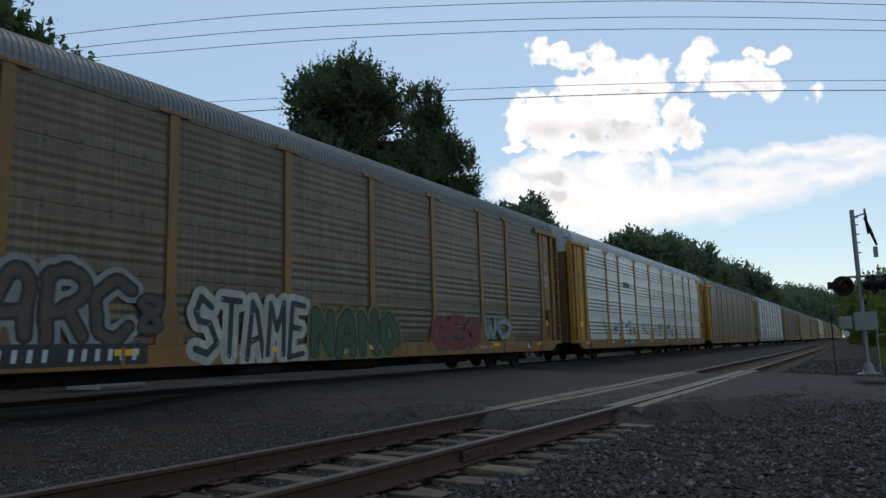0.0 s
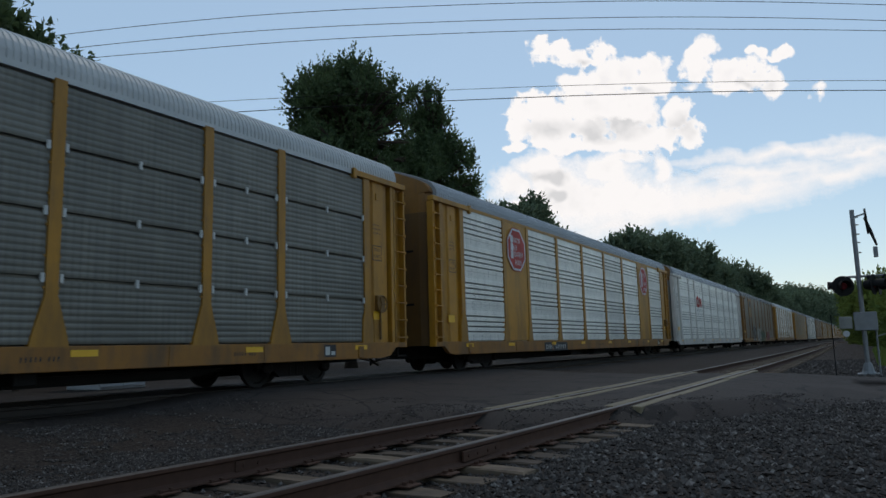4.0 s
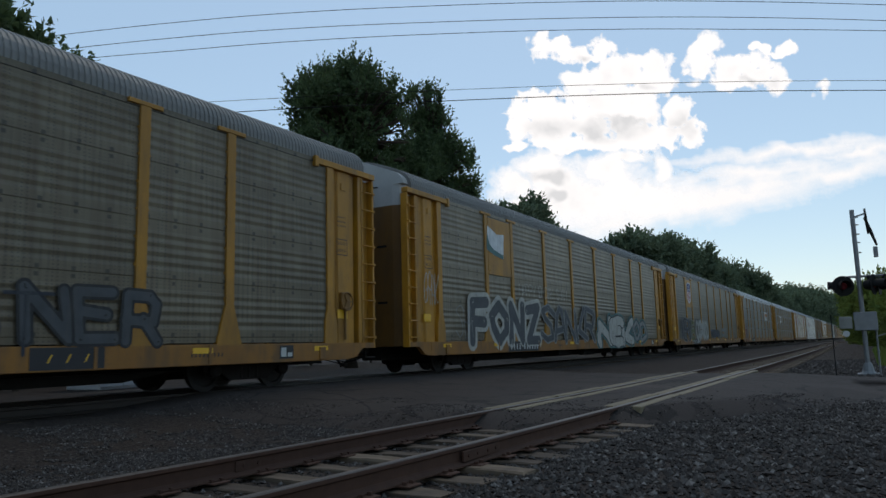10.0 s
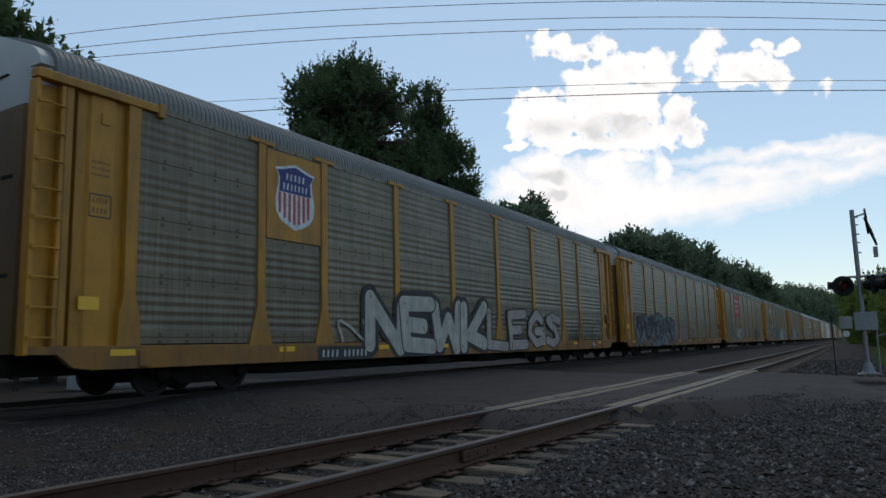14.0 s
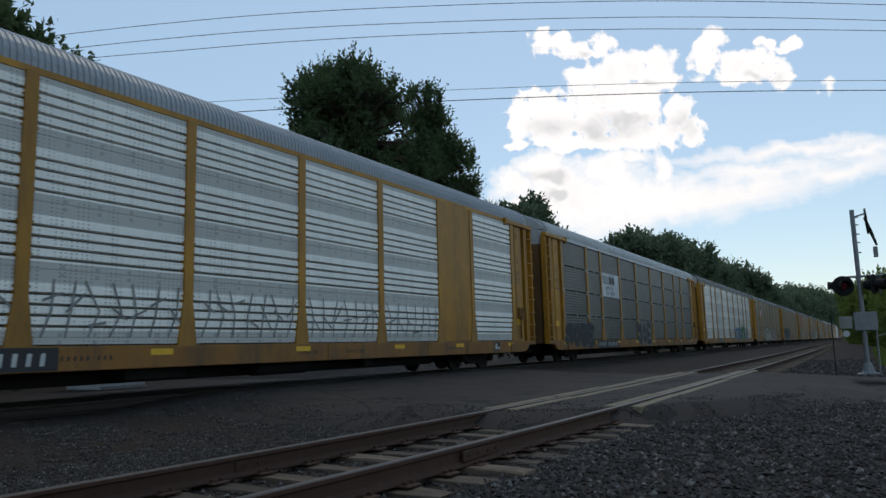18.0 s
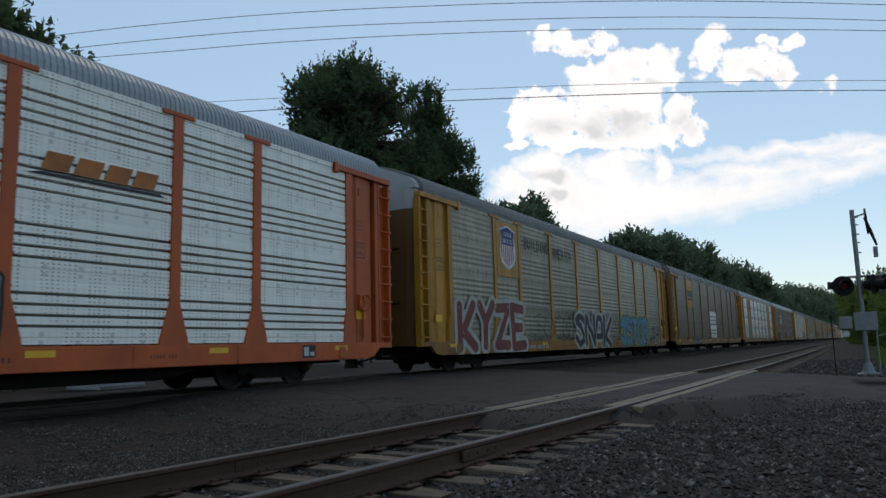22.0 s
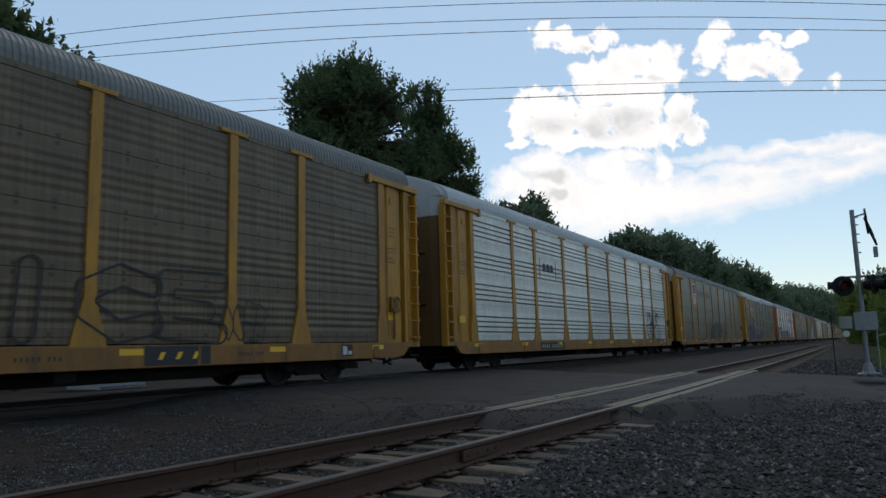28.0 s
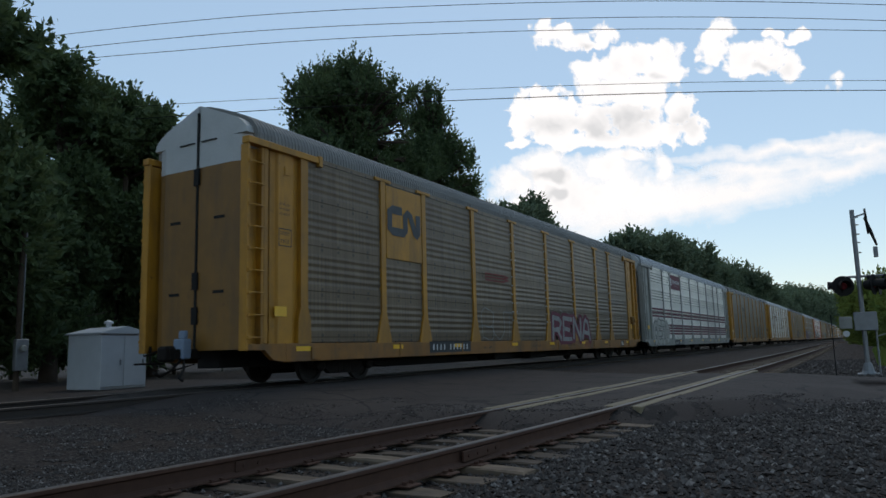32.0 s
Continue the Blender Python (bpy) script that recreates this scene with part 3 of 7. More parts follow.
def beam_mesh(mat):
    def make():
        o = -SIDE
        s = Shape()
        s.box(0.0, 2.2, o - 0.03, o + 0.16, Z_TOP - 0.03, Z_TOP + 0.11, 0.01)
        s.box(0.0, 0.12, o - 0.05, o + 0.16, Z_TOP - 0.10, Z_TOP + 0.14, 0.01)
        return s.done("end_beam", mat)
    return shared(("end_beam", mat.name), make)


def sill_mesh(mat, style):
    def make():
        o = -SIDE
        s = Shape()
        s.prism([(o, Z_SILL0 + 0.01), (o + 0.015, Z_SILL0), (o + 0.10, Z_SILL0), (o + 0.10, Z_SILL0 + 0.03), (o + 0.04, Z_SILL0 + 0.03), (o + 0.04, Z_SILL1 - 0.03), (o + 0.16, Z_SILL1 - 0.03), (o + 0.16, Z_SILL1), (o + 0.006, Z_SILL1), (o, Z_SILL1 - 0.01)], "x", -12.5, 12.5)
        for sx in (-1, 1):
            s.prism([(sx * 12.5, Z_SILL0 + 0.002), (sx * 12.85, Z_SILL0 + 0.05), (sx * 13.0, Z_SILL1 - 0.2), (sx * 13.1, Z_SILL1 - 0.12), (sx * 13.56, Z_SILL1 - 0.12), (sx * 13.56, Z_SILL1 - 0.002), (sx * 12.5, Z_SILL1 - 0.002)], "y", o + 0.004, o + 0.12)
            s.box(min(sx * 11.55, sx * 11.75), max(sx * 11.55, sx * 11.75), o - 0.03, o + 0.02, Z_SILL0 + 0.03, Z_SILL1 - 0.08, 0.01)
        for x in (-8.4, -5.2, 2.3, 6.4, 8.6):
            s.box(x - 0.03, x + 0.03, o - 0.012, o + 0.02, Z_SILL0 + 0.02, Z_SILL1 - 0.02)
        return s.done("side_sill", mat)
    return shared(("sill", mat.name, style), make)


def roof_mesh(mat):
    """Roof sheets with ribs across, an arch from eave to eave."""
    def make():
        half = [(1.50, Z_TOP + 0.10), (1.50, 5.27), (1.45, 5.42), (1.34, 5.56), (1.16, 5.67), (0.80, 5.82), (0.40, 5.97), (0.0, 6.10)]
        arch = [(-y, z) for y, z in half] + [(y, z) for y, z in reversed(half[:-1])]
        n, length = 1040, 2 * (HALF - 0.34)
        v, f = [], []
        for i in range(n + 1):
            x = -length / 2 + length * (i // 4 + (0.0, 0.46, 0.54, 0.92)[i % 4]) / (n // 4)
            up = (0.0, 0.0, 0.02, 0.02)[i % 4]
            for y, z in arch:
                d = Vector((y, z - 4.9)).normalized() * up
                v.append((x, y + d.x, z + d.y))
        m = len(arch)
        for i in range(n):
            for k in range(m - 1):
                f.append((i * m + k, i * m + k + 1, (i + 1) * m + k + 1, (i + 1) * m + k))
        k = len(v)
        v += [(x, y * 0.97, z - 0.05) for x in (-length / 2 + 0.02, length / 2 - 0.02) for y, z in arch]
        f += [tuple(range(k, k + m)), tuple(reversed(range(k + m, k + 2 * m)))]
        for i in range(m - 1):
            f.append((i, i + 1, k + i + 1, k + i))
            b = n * m
            f.append((b + i + 1, b + i, k + m + i, k + m + i + 1))
        return mesh("roof", v, f, mat)
    return shared(("roof", mat.name), make)


def eave_mesh(mat):
    def make():
        s = Shape()
        s.box(-HALF + 0.7, HALF - 0.7, -SIDE + 0.03, -SIDE + 0.13, Z_TOP + 0.005, Z_TOP + 0.105)
        return s.done("eave_rail", mat)
    return shared(("eave", mat.name), make)


def end_door_mesh(mat, top, flat):
    """One leaf of the end doors, hinged at the side: y from 0 (the middle) to 1.36; rounded outer edge."""
    def make():
        s = Shape()
        plan = [(0.0, 0.02), (0.0, 1.0), (0.05, 1.2), (0.16, 1.32), (0.34, 1.38), (0.40, 1.38), (0.40, 0.02)]
        s.prism(plan, "z", 0.98, 4.72)
        s.slot = 1
        s.prism([(a, b) for a, b in plan], "z", 4.722, 5.28)
        arch = [(0.02, 5.283), (1.37, 5.283), (1.33, 5.42), (1.22, 5.54), (1.06, 5.64), (0.70, 5.79), (0.35, 5.93), (0.02, 6.06)]
        s.prism(arch, "x", 0.012, 0.4)
        s.slot = 2
        s.box(-0.02, 0.01, 0.0, 0.034, 1.0, 5.9, 0.006)
        for z in (1.5, 2.2, 4.35):
            s.box(-0.05, 0.0, 0.0, 0.075, z, z + 0.35)
        s.box(-0.03, 0.0, 0.1, 0.55, 5.255, 5.278)
        for z in (2.1, 3.6):
            s.box(-0.012, 0.002, 0.5, 0.8, z, z + 0.06)
        return s.done("end_door", [mat, top, SHADOW_BLACK])
    return shared(("end_door", mat.name, top.name), make)


def underframe_mesh():
    def make():
        s = Shape()
        s.box(-13.1, 13.1, -0.32, 0.32, 0.62, 1.0)
        s.prism([(-8.6, 0.62), (-7.6, 0.46), (7.6, 0.46), (8.6, 0.62)], "y", -0.55, 0.55)
        s.box(-13.2, 13.2, -1.36, 1.36, 0.98, 1.06)
        for k in range(-6, 7):
            s.box(k * 1.75 - 0.06, k * 1.75 + 0.06, -1.42, 1.42, 0.80, 1.0)
        s.box(-2.4, -1.2, -1.2, -0.5, 0.5, 0.8, 0.03)
        s.tube([(0.6, -1.0, 0.62), (2.1, -1.0, 0.62)], 0.17, 10)
        s.tube([(-9.6, -1.1, 0.72), (9.6, -1.1, 0.72)], 0.025, 6)
        s.box(4.0, 4.35, -1.25, -0.8, 0.52, 0.8, 0.02)
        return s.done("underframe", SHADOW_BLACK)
    return shared("underframe", make)


def truck_mesh():
    """Cast side frames, springs and bolster of one four-wheel truck."""
    def make():
        s = Shape()
        for sy in (-1, 1):
            y0, y1 = sy * 0.93, sy * 1.06
            a, b = min(y0, y1), max(y0, y1)
            s.prism([(-1.12, 0.40), (-1.12, 0.62), (-0.72, 0.66), (-0.45, 0.80), (0.45, 0.80), (0.72, 0.66), (1.12, 0.62), (1.12, 0.40), (0.74, 0.42), (0.50, 0.22), (-0.50, 0.22), (-0.74, 0.42)], "y", a, b)
            for sx in (-1, 1):
                s.lathe([(0.14, sy * 1.02), (0.14, sy * 1.13), (0.09, sy * 1.16)], "y", 12, (sx * 0.9, 0, 0.43))
            for k in (-0.2, 0.0, 0.2):
                s.lathe([(0.075, 0.26), (0.075, 0.52)], "z", 8, (k, sy * 1.0, 0))
        s.box(-0.2, 0.2, -1.05, 1.05, 0.52, 0.74, 0.03)
        s.box(-0.5, -0.42, -0.85, 0.85, 0.30, 0.42)
        s.box(0.42, 0.5, -0.85, 0.85, 0.30, 0.42)
        s.v = [(x, y, RAIL_Z + 0.88 * z) for x, y, z in s.v]
        return s.done("truck", STEEL_RUST_SHADED)
    return shared("truck", make)


def wheelset_mesh():
    def make():
        s = Shape()
        for sy in (-1, 1):
            c = sy * 0.75
            s.lathe([(0.10, c - 0.09), (0.12, c - 0.06), (0.34, c - 0.03), (0.36, c - 0.07), (0.45, c - 0.07 * 1), (0.425, c + 0.06), (0.36, c + 0.07), (0.34, c + 0.01), (0.13, c + 0.02), (0.10, c + 0.09)], "y", 24)
            s.box(0.18, 0.22, c - 0.05, c + 0.05, -0.03, 0.03)
        s.lathe([(0.08, -1.05), (0.08, 1.05)], "y", 12)
        s.v = [(0.89 * x, y, 0.89 * z) for x, y, z in s.v]
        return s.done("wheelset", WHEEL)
    return shared("wheelset", make)


def coupler_mesh():
    def make():
        s = Shape()
        s.box(0.0, 0.7, -0.10, 0.10, 0.72, 0.92, 0.02)
        s.box(0.62, 0.90, -0.16, 0.12, 0.68, 0.98, 0.05)
        s.box(0.80, 0.95, 0.05, 0.16, 0.70, 0.96, 0.03)
        s.tube([(0.1, -0.35, 0.75), (0.35, -0.4, 0.5), (0.65, -0.34, 0.40), (0.95, -0.12, 0.48)], 0.028, 6)
        s.tube([(0.0, -1.0, 0.95), (0.55, -0.95, 0.80), (0.9, -0.5, 0.82)], 0.018, 6)
        s.box(0.1, 0.5, -1.35, -0.9, 0.62, 0.66)
        s.box(0.1, 0.14, -1.35, -1.3, 0.62, 1.0)
        s.tube([(0.05, -1.2, 0.6), (0.1, -0.6, 0.5), (0.1, 0.0, 0.62)], 0.015, 6)
        return s.done("coupler", STEEL_RUST_SHADED)
    return shared("coupler", make)


def hand_brake_mesh(mat):
    def make():
        s = Shape()
        ring = [(0.2 * math.cos(a * math.tau / 16), -SIDE - 0.06, 2.0 + 0.2 * math.sin(a * math.tau / 16)) for a in range(17)]
        s.tube(ring, 0.018, 6, False)
        for a in range(3):
            c, d = math.cos(a * 2.1) * 0.2, math.sin(a * 2.1) * 0.2
            s.tube([(0, -SIDE - 0.05, 2.0), (c, -SIDE - 0.06, 2.0 + d)], 0.014, 5)
        s.box(-0.16, 0.16, -SIDE - 0.04, -SIDE + 0.06, 1.82, 2.2, 0.02)
        s.box(-0.02, 0.02, -SIDE - 0.02, -SIDE + 0.02, 1.15, 1.85)
        return s.done("hand_brake", mat)
    return shared(("hand_brake", mat.name), make)


def rect(x0, x1, z0, z1):
    return [(x0, z0), (x1, z0), (x1, z1), (x0, z1)]


def wagon(spec, n):
    """One autorack; the local origin lies on the rails under its middle, and x points the way it runs."""
    fr, pn, rf, style = spec["frame"], spec["sheet"], spec["roof"], spec.get("style", "ribbed")
    car = new("autorack_car")
    tagged(car, spec["label"], "rail car", "autorack cars of the train")
    kind = "solid" if style == "solid" else "ribbed"
    wide = spec.get("wide", ())
    for side in (0, 1):
        turn = math.pi * side
        sg = 1 if side == 0 else -1
        for i in range(9):
            a, b = BAYS[i] + 0.094, BAYS[i + 1] - 0.094
            mid, w = (a + b) / 2, b - a
            mat = spec.get("bays", {}).get(i, pn) if side == 0 else pn
            if mat is fr:
                part("side_plate", shared(("plate", round(w, 2), fr.name), lambda: Shape().box(-w / 2, w / 2, -SIDE + 0.02, -SIDE + 0.15, Z_SILL1 + 0.01, Z_TOP, 0.01).done("side_plate", fr)), car, (mid * sg, 0, 0), turn)
            else:
                part("side_sheet", bay_mesh(w, kind, mat), car, (mid * sg, 0, 0), turn)
        for x in POSTS:
            part("post", post_mesh(fr, style), car, (x * sg, 0, 0), turn)
        for sx in (-1, 1):
            part("door_post", door_post_mesh(fr), car, (sx * DOOR_POST, 0, 0), turn)
        part("side_sill", sill_mesh(spec.get("sill", SILL_YELLOW if fr is YELLOW else fr), style), car, (0, 0, 0), turn)
        part("eave_rail", eave_mesh(fr if style == "thin" else rf if kind == "solid" else pn), car, (0, 0, 0), turn)
    # the corners: each mesh is made for one hand and mirrored for the other
    for k, (mk, name) in enumerate(((end_plate_mesh, "end_plate"), (ladder_mesh, "ladder"), (beam_mesh, "end_beam"))):
        off = (DOOR_POST, HALF - 0.48, HALF - 2.2)[k]
        base = mk(fr)
        flip = shared(("flip", base.name), lambda: mirrored(base))
        front, back = (base, flip)
        part(name, front, car, (off, 0, 0))
        part(name, flip, car, (-off, 0, 0))
        part(name, front, car, (-off, 0, 0), math.pi)
        part(name, flip, car, (off, 0, 0), math.pi)
    part("roof", roof_mesh(rf), car)
    # end doors default to the yellow with shade put into it
    dm = spec.get("end", END_SOOT_SHADE if fr in (YELLOW, YELLOW_DARK) else fr)
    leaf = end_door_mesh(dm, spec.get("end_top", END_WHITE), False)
    leaf2 = shared(("flipy", leaf.name), lambda: mirrored(leaf, "y"))
    x = HALF - 0.14
    part("end_door", leaf, car, (-x, 0, 0))
    part("end_door", leaf2, car, (-x, 0, 0))
    part("end_door", leaf, car, (x, 0, 0), math.pi)
    part("end_door", leaf2, car, (x, 0, 0), math.pi)
    part("underframe", underframe_mesh(), car)
    part("coupler", coupler_mesh(), car, (HALF - 0.25, 0, 0.1))
    part("coupler", coupler_mesh(), car, (-HALF + 0.25, 0, 0.1), math.pi)
    part("hand_brake", hand_brake_mesh(END_SHADED_YELLOW if fr in (YELLOW, YELLOW_DARK) else fr), car, (HALF - 1.15, 0, 0))
    for sx in (-1, 1):
        tr = part("truck", truck_mesh(), car, (sx * 10.02, 0, 0))
        for ax in (-1, 1):
            w = part("wheelset", wheelset_mesh(), tr, (ax * 0.9, 0, RAIL_Z + 0.40))
            WHEELS.append((w, n, ax))
    for fn in spec.get("extra", ()):
        fn(car, spec)
    return car


def mirrored(me, axis="x"):
    m = me.copy()
    m.name = me.name
    k = "xyz".index(axis)
    bm = bmesh.new()
    bm.from_mesh(m)
    for v in bm.verts:
        v.co[k] = -v.co[k]
    bmesh.ops.reverse_faces(bm, faces=bm.faces)
    bm.to_mesh(m)
    bm.free()
    return m


WHEELS = []

# ---------------------------------------------------------------- the train


def spec(frame_mat, sheet, roof, label, **more):
    return dict(frame=frame_mat, sheet=sheet, roof=roof, label=label, **more)


YG = "yellow autorack with dull galvanised side sheets "
SPECS = {
    -1: spec(YELLOW, GALV_WHITE, ROOF_WHITE, "yellow autorack with bright white ribbed side sheets"),
    0: spec(YELLOW_DARK, GALV_DARK, ROOF, "sooty yellow autorack with dark sheets and painted letters", end=BROWN),
    1: spec(WHITE, GALV_BRIGHT, ROOF_LIGHT, "all-white autorack with a red railway mark", end=GREY, end_top=YELLOW_DARK),
    2: spec(YELLOW, GALV_WHITE, ROOF_LIGHT, "yellow autorack with white sheets and a red octagon sign", style="thin", bays={1: YELLOW, 7: YELLOW}, end_top=YELLOW_DARK),
    3: spec(YELLOW, GALV_GREY, ROOF_WHITE, "yellow autorack with grey solid sheets and white plate", style="solid"),
    4: spec(YELLOW, GALV_GREY, ROOF_WHITE, "yellow autorack with slate sheets and an orange-lettered panel", style="solid"),
    5: spec(YELLOW, GALV_DULL, ROOF, YG + "and a shield sign"),
    6: spec(YELLOW, GALV, ROOF, YG + "and white outlined graffiti"),
    7: spec(YELLOW, GALV_DULL, ROOF, YG + "and a red sign", end_top=END_GRIMY),
    8: spec(YELLOW, GALV, ROOF, YG + "and a long blue graffiti"),
    9: spec(YELLOW, GALV, ROOF, YG + "and fat white graffiti letters"),
    10: spec(YELLOW, GALV_WHITE, ROOF, "yellow autorack with pale sheets and green graffiti"),
    11: spec(YELLOW, GALV_SLATE, ROOF_WHITE, "yellow autorack with slate solid sheets and a white sign", style="solid"),
    12: spec(YELLOW, GALV_BANDED, ROOF_LIGHT, "yellow autorack with bright sheets and two plain yellow bays", style="thin", bays={1: YELLOW, 7: YELLOW}, end_top=YELLOW_DARK),
    13: spec(YELLOW_DARK, GALV_DARK, ROOF, "sooty yellow autorack with one bright repaired sheet", bays={5: GALV_DARK}, end_top=END_GRIMY),
    14: spec(YELLOW, GALV_PALE, ROOF, YG + "and red and blue graffiti"),
    15: spec(ORANGE, GALV_BRIGHT, ROOF_LIGHT, "orange autorack with white sheets and black graffiti", end=END_DARK_ORANGE),
    16: spec(YELLOW, GALV_SLATE, ROOF_WHITE, "yellow autorack with slate sheets and purple graffiti", style="solid"),
    17: spec(YELLOW, GALV, ROOF, YG + "and faint graffiti"),
    18: spec(YELLOW, GALV_WHITE, ROOF_WHITE, "yellow autorack with clean white sheets"),
    19: spec(YELLOW, GALV_DARK, ROOF, "yellow autorack with brownish sheets and dark lettering"),
    20: spec(GREY, GALV_WHITE, ROOF_LIGHT, "grey autorack with white sheets and dark red stripes"),
    21: spec(YELLOW, GALV_DARK, ROOF, "last yellow autorack with closed end doors", end=END_SHADED_YELLOW),
}
for k, like in ((-2, 5), (-3, 20), (-4, 13), (-5, 7), (-6, 5), (-7, 18), (-8, 9), (-9, 6), (-10, 3), (-11, 8), (-12, 9), (-13, 13)):
    s = SPECS[like]
    SPECS[k] = spec(s["frame"], s["sheet"], s["roof"], "autorack far ahead in the train", style=s.get("style", "ribbed"))

# paint, signs and lettering on the cars; x runs from the car's middle, z from the rails
def spray(name, c):
    m = Mat(name, 0.7)
    n = m.noise(3.0, 6)
    f = m.noise(1.0, 4, m.mapped((9, 9, 0.8)))
    col = m.mix(m.ramp(n, [(0.3, (0, 0, 0)), (0.75, (1, 1, 1))]), c, shade(c, 0.62))
    m.color(m.mix(m.math("MULTIPLY", m.ramp(f, [(0.5, (0, 0, 0)), (0.75, (1, 1, 1))]), 0.55), col, (0.09, 0.08, 0.07)))
    return m.m


SP = {k: spray(k + "_spray_paint", c) for k, c in dict(
    white=(0.46, 0.44, 0.385), pale=(0.27, 0.265, 0.25), black=(0.025, 0.024, 0.024), navy=(0.03, 0.034, 0.045), red=(0.22, 0.03, 0.025), cyan=(0.10, 0.245, 0.32), blue=(0.06, 0.13, 0.26),
    green=(0.07, 0.22, 0.06), lime=(0.27, 0.28, 0.06), moss=(0.14, 0.14, 0.04), purple=(0.13, 0.05, 0.11), pink=(0.36, 0.22, 0.21), slate=(0.072, 0.077, 0.082), orange=(0.50, 0.16, 0.04), signred=(0.55, 0.06, 0.045), signblue=(0.04, 0.05, 0.20),
    maroon=(0.16, 0.02, 0.04), smoke=(0.20, 0.20, 0.19), signfade=(0.42, 0.09, 0.03), cream=(0.34, 0.27, 0.15), signgold=(0.30, 0.13, 0.02), rust=(0.09, 0.06, 0.04), greendark=(0.035, 0.09, 0.035), ice=(0.125, 0.185, 0.215), brick=(0.20, 0.042, 0.034), rosewhite=(0.40, 0.33, 0.30), teal=(0.085, 0.20, 0.19), flagwhite=(0.72, 0.74, 0.74)).items()}


def fading(name, low, high, z0, z1):
    """Spray paint that fades from one colour into another up the car's side."""
    m = Mat(name, 0.7)
    z = m.math("ADD", m.split()[2], m.math("MULTIPLY", m.noise(4.0, 4), 0.25))
    c = m.ramp(m.math("DIVIDE", m.math("SUBTRACT", z, z0), z1 - z0), [(0.0, low), (1.0, high)])
    m.color(m.mix(m.math("MULTIPLY", m.noise(6.0, 5), 0.7), c, shade(low, 0.8)))
    return m.m


SP["rosefade"] = fading("maroon_to_pink_spray_paint", (0.10, 0.02, 0.03), (0.40, 0.31, 0.30), 1.2, 1.9)


def skin(layer):
    return -SIDE - 0.004 - 0.0015 * layer


def flat(s, pts, layer):
    """A flat polygon of (x, z) facing outwards."""
    n = len(s.v)
    s.v += [(x, skin(layer), z) for x, z in pts]
    s.f.append(tuple(range(n, n + len(pts))))
    s.s.append(s.slot)


# letters as strokes on a grid four wide and six high
STROKES = {
    "A": "00 15 26 35 40;12 32", "B": "00 06 36 45 33 03;33 42 30 00", "C": "45 26 04 02 20 41", "D": "00 06 26 44 42 20 00", "E": "46 06 00 40;03 33",
    "F": "46 06 00;03 33", "G": "45 26 04 02 20 41 43 23", "H": "00 06;40 46;03 43", "I": "20 26", "K": "00 06;46 12 40", "L": "06 00 40", "M": "00 06 23 46 40",
    "N": "00 06 40 46", "O": "20 02 04 26 44 42 20", "P": "00 06 36 45 33 03", "R": "00 06 36 45 33 03;23 40", "S": "45 26 05 14 33 41 20 01", "T": "06 46;26 20",
    "U": "06 02 20 42 46", "W": "06 10 24 30 46", "Y": "06 23 46;23 20", "Z": "06 46 00 40", "J": "16 46;36 31 10 01", "X": "00 46;06 40", "8": "23 05 26 45 23 01 20 41 23",
    "2": "05 26 45 00 40", "0": "20 02 04 26 44 42 20", "1": "14 26 20", "3": "05 26 45 23 41 20 01", "5": "46 06 04 34 42 20 01", "-": "13 33",
    "c": "43 24 03 01 20 41", "a": "03 24 43 40;42 21 00 20 41", "n": "00 04;03 24 43 40", "o": "20 01 03 24 43 41 20", "t": "26 21 40;04 44", "e": "02 42 34 14 01 20 40",
}


def stroke_lines(c, smooth):
    """Polylines of one letter in the unit square, rounded or left angular."""
    out = []
    for run in STROKES[c].split(";"):
        p = [Vector((int(q[0]) / 4, int(q[1]) / 6)) for q in run.split()]
        if not smooth or len(p) < 3:
            out.append(p)
            continue
        ring = (p[0] - p[-1]).length < 1e-6
        q = [p[-2] if ring else p[0]] + p + [p[1] if ring else p[-1]]
        line = []
        for i in range(1, len(q) - 2):
            a, b, d, e = q[i - 1:i + 3]
            for k in range(5):
                t = k / 5
                line.append(0.5 * (2 * b + (d - a) * t + (2 * a - 5 * b + 4 * d - e) * t * t + (3 * b - a - 3 * d + e) * t ** 3))
        out.append(line + [p[-1]])
    return out


def fill_below(s, xs, zs, field, level, layer):
    """Flat faces where the field lies under the level, with rims cut between the grid's points."""
    inside = field < level
    full = inside[:-1, :-1] & inside[1:, :-1] & inside[:-1, 1:] & inside[1:, 1:]
    some = inside[:-1, :-1] | inside[1:, :-1] | inside[:-1, 1:] | inside[1:, 1:]
    for j in range(len(zs) - 1):
        i = 0
        while i < len(xs) - 1:
            if full[j, i]:
                k = i
                while k < len(xs) - 1 and full[j, k]:
                    k += 1
                flat(s, rect(xs[i], xs[k], zs[j], zs[j + 1]), layer)
                i = k
                continue
            if some[j, i]:
                ring = ((i, j), (i + 1, j), (i + 1, j + 1), (i, j + 1))
                pts = []
                for q in range(4):
                    (i0, j0), (i1, j1) = ring[q], ring[(q + 1) % 4]
                    f0, f1 = field[j0, i0], field[j1, i1]
                    if f0 < level:
                        pts.append((xs[i0], zs[j0]))
                    if (f0 < level) != (f1 < level):
                        t = (level - f0) / (f1 - f0)
                        pts.append((xs[i0] + t * (xs[i1] - xs[i0]), zs[j0] + t * (zs[j1] - zs[j0])))
                if len(pts) > 2:
                    flat(s, pts, layer)
            i += 1


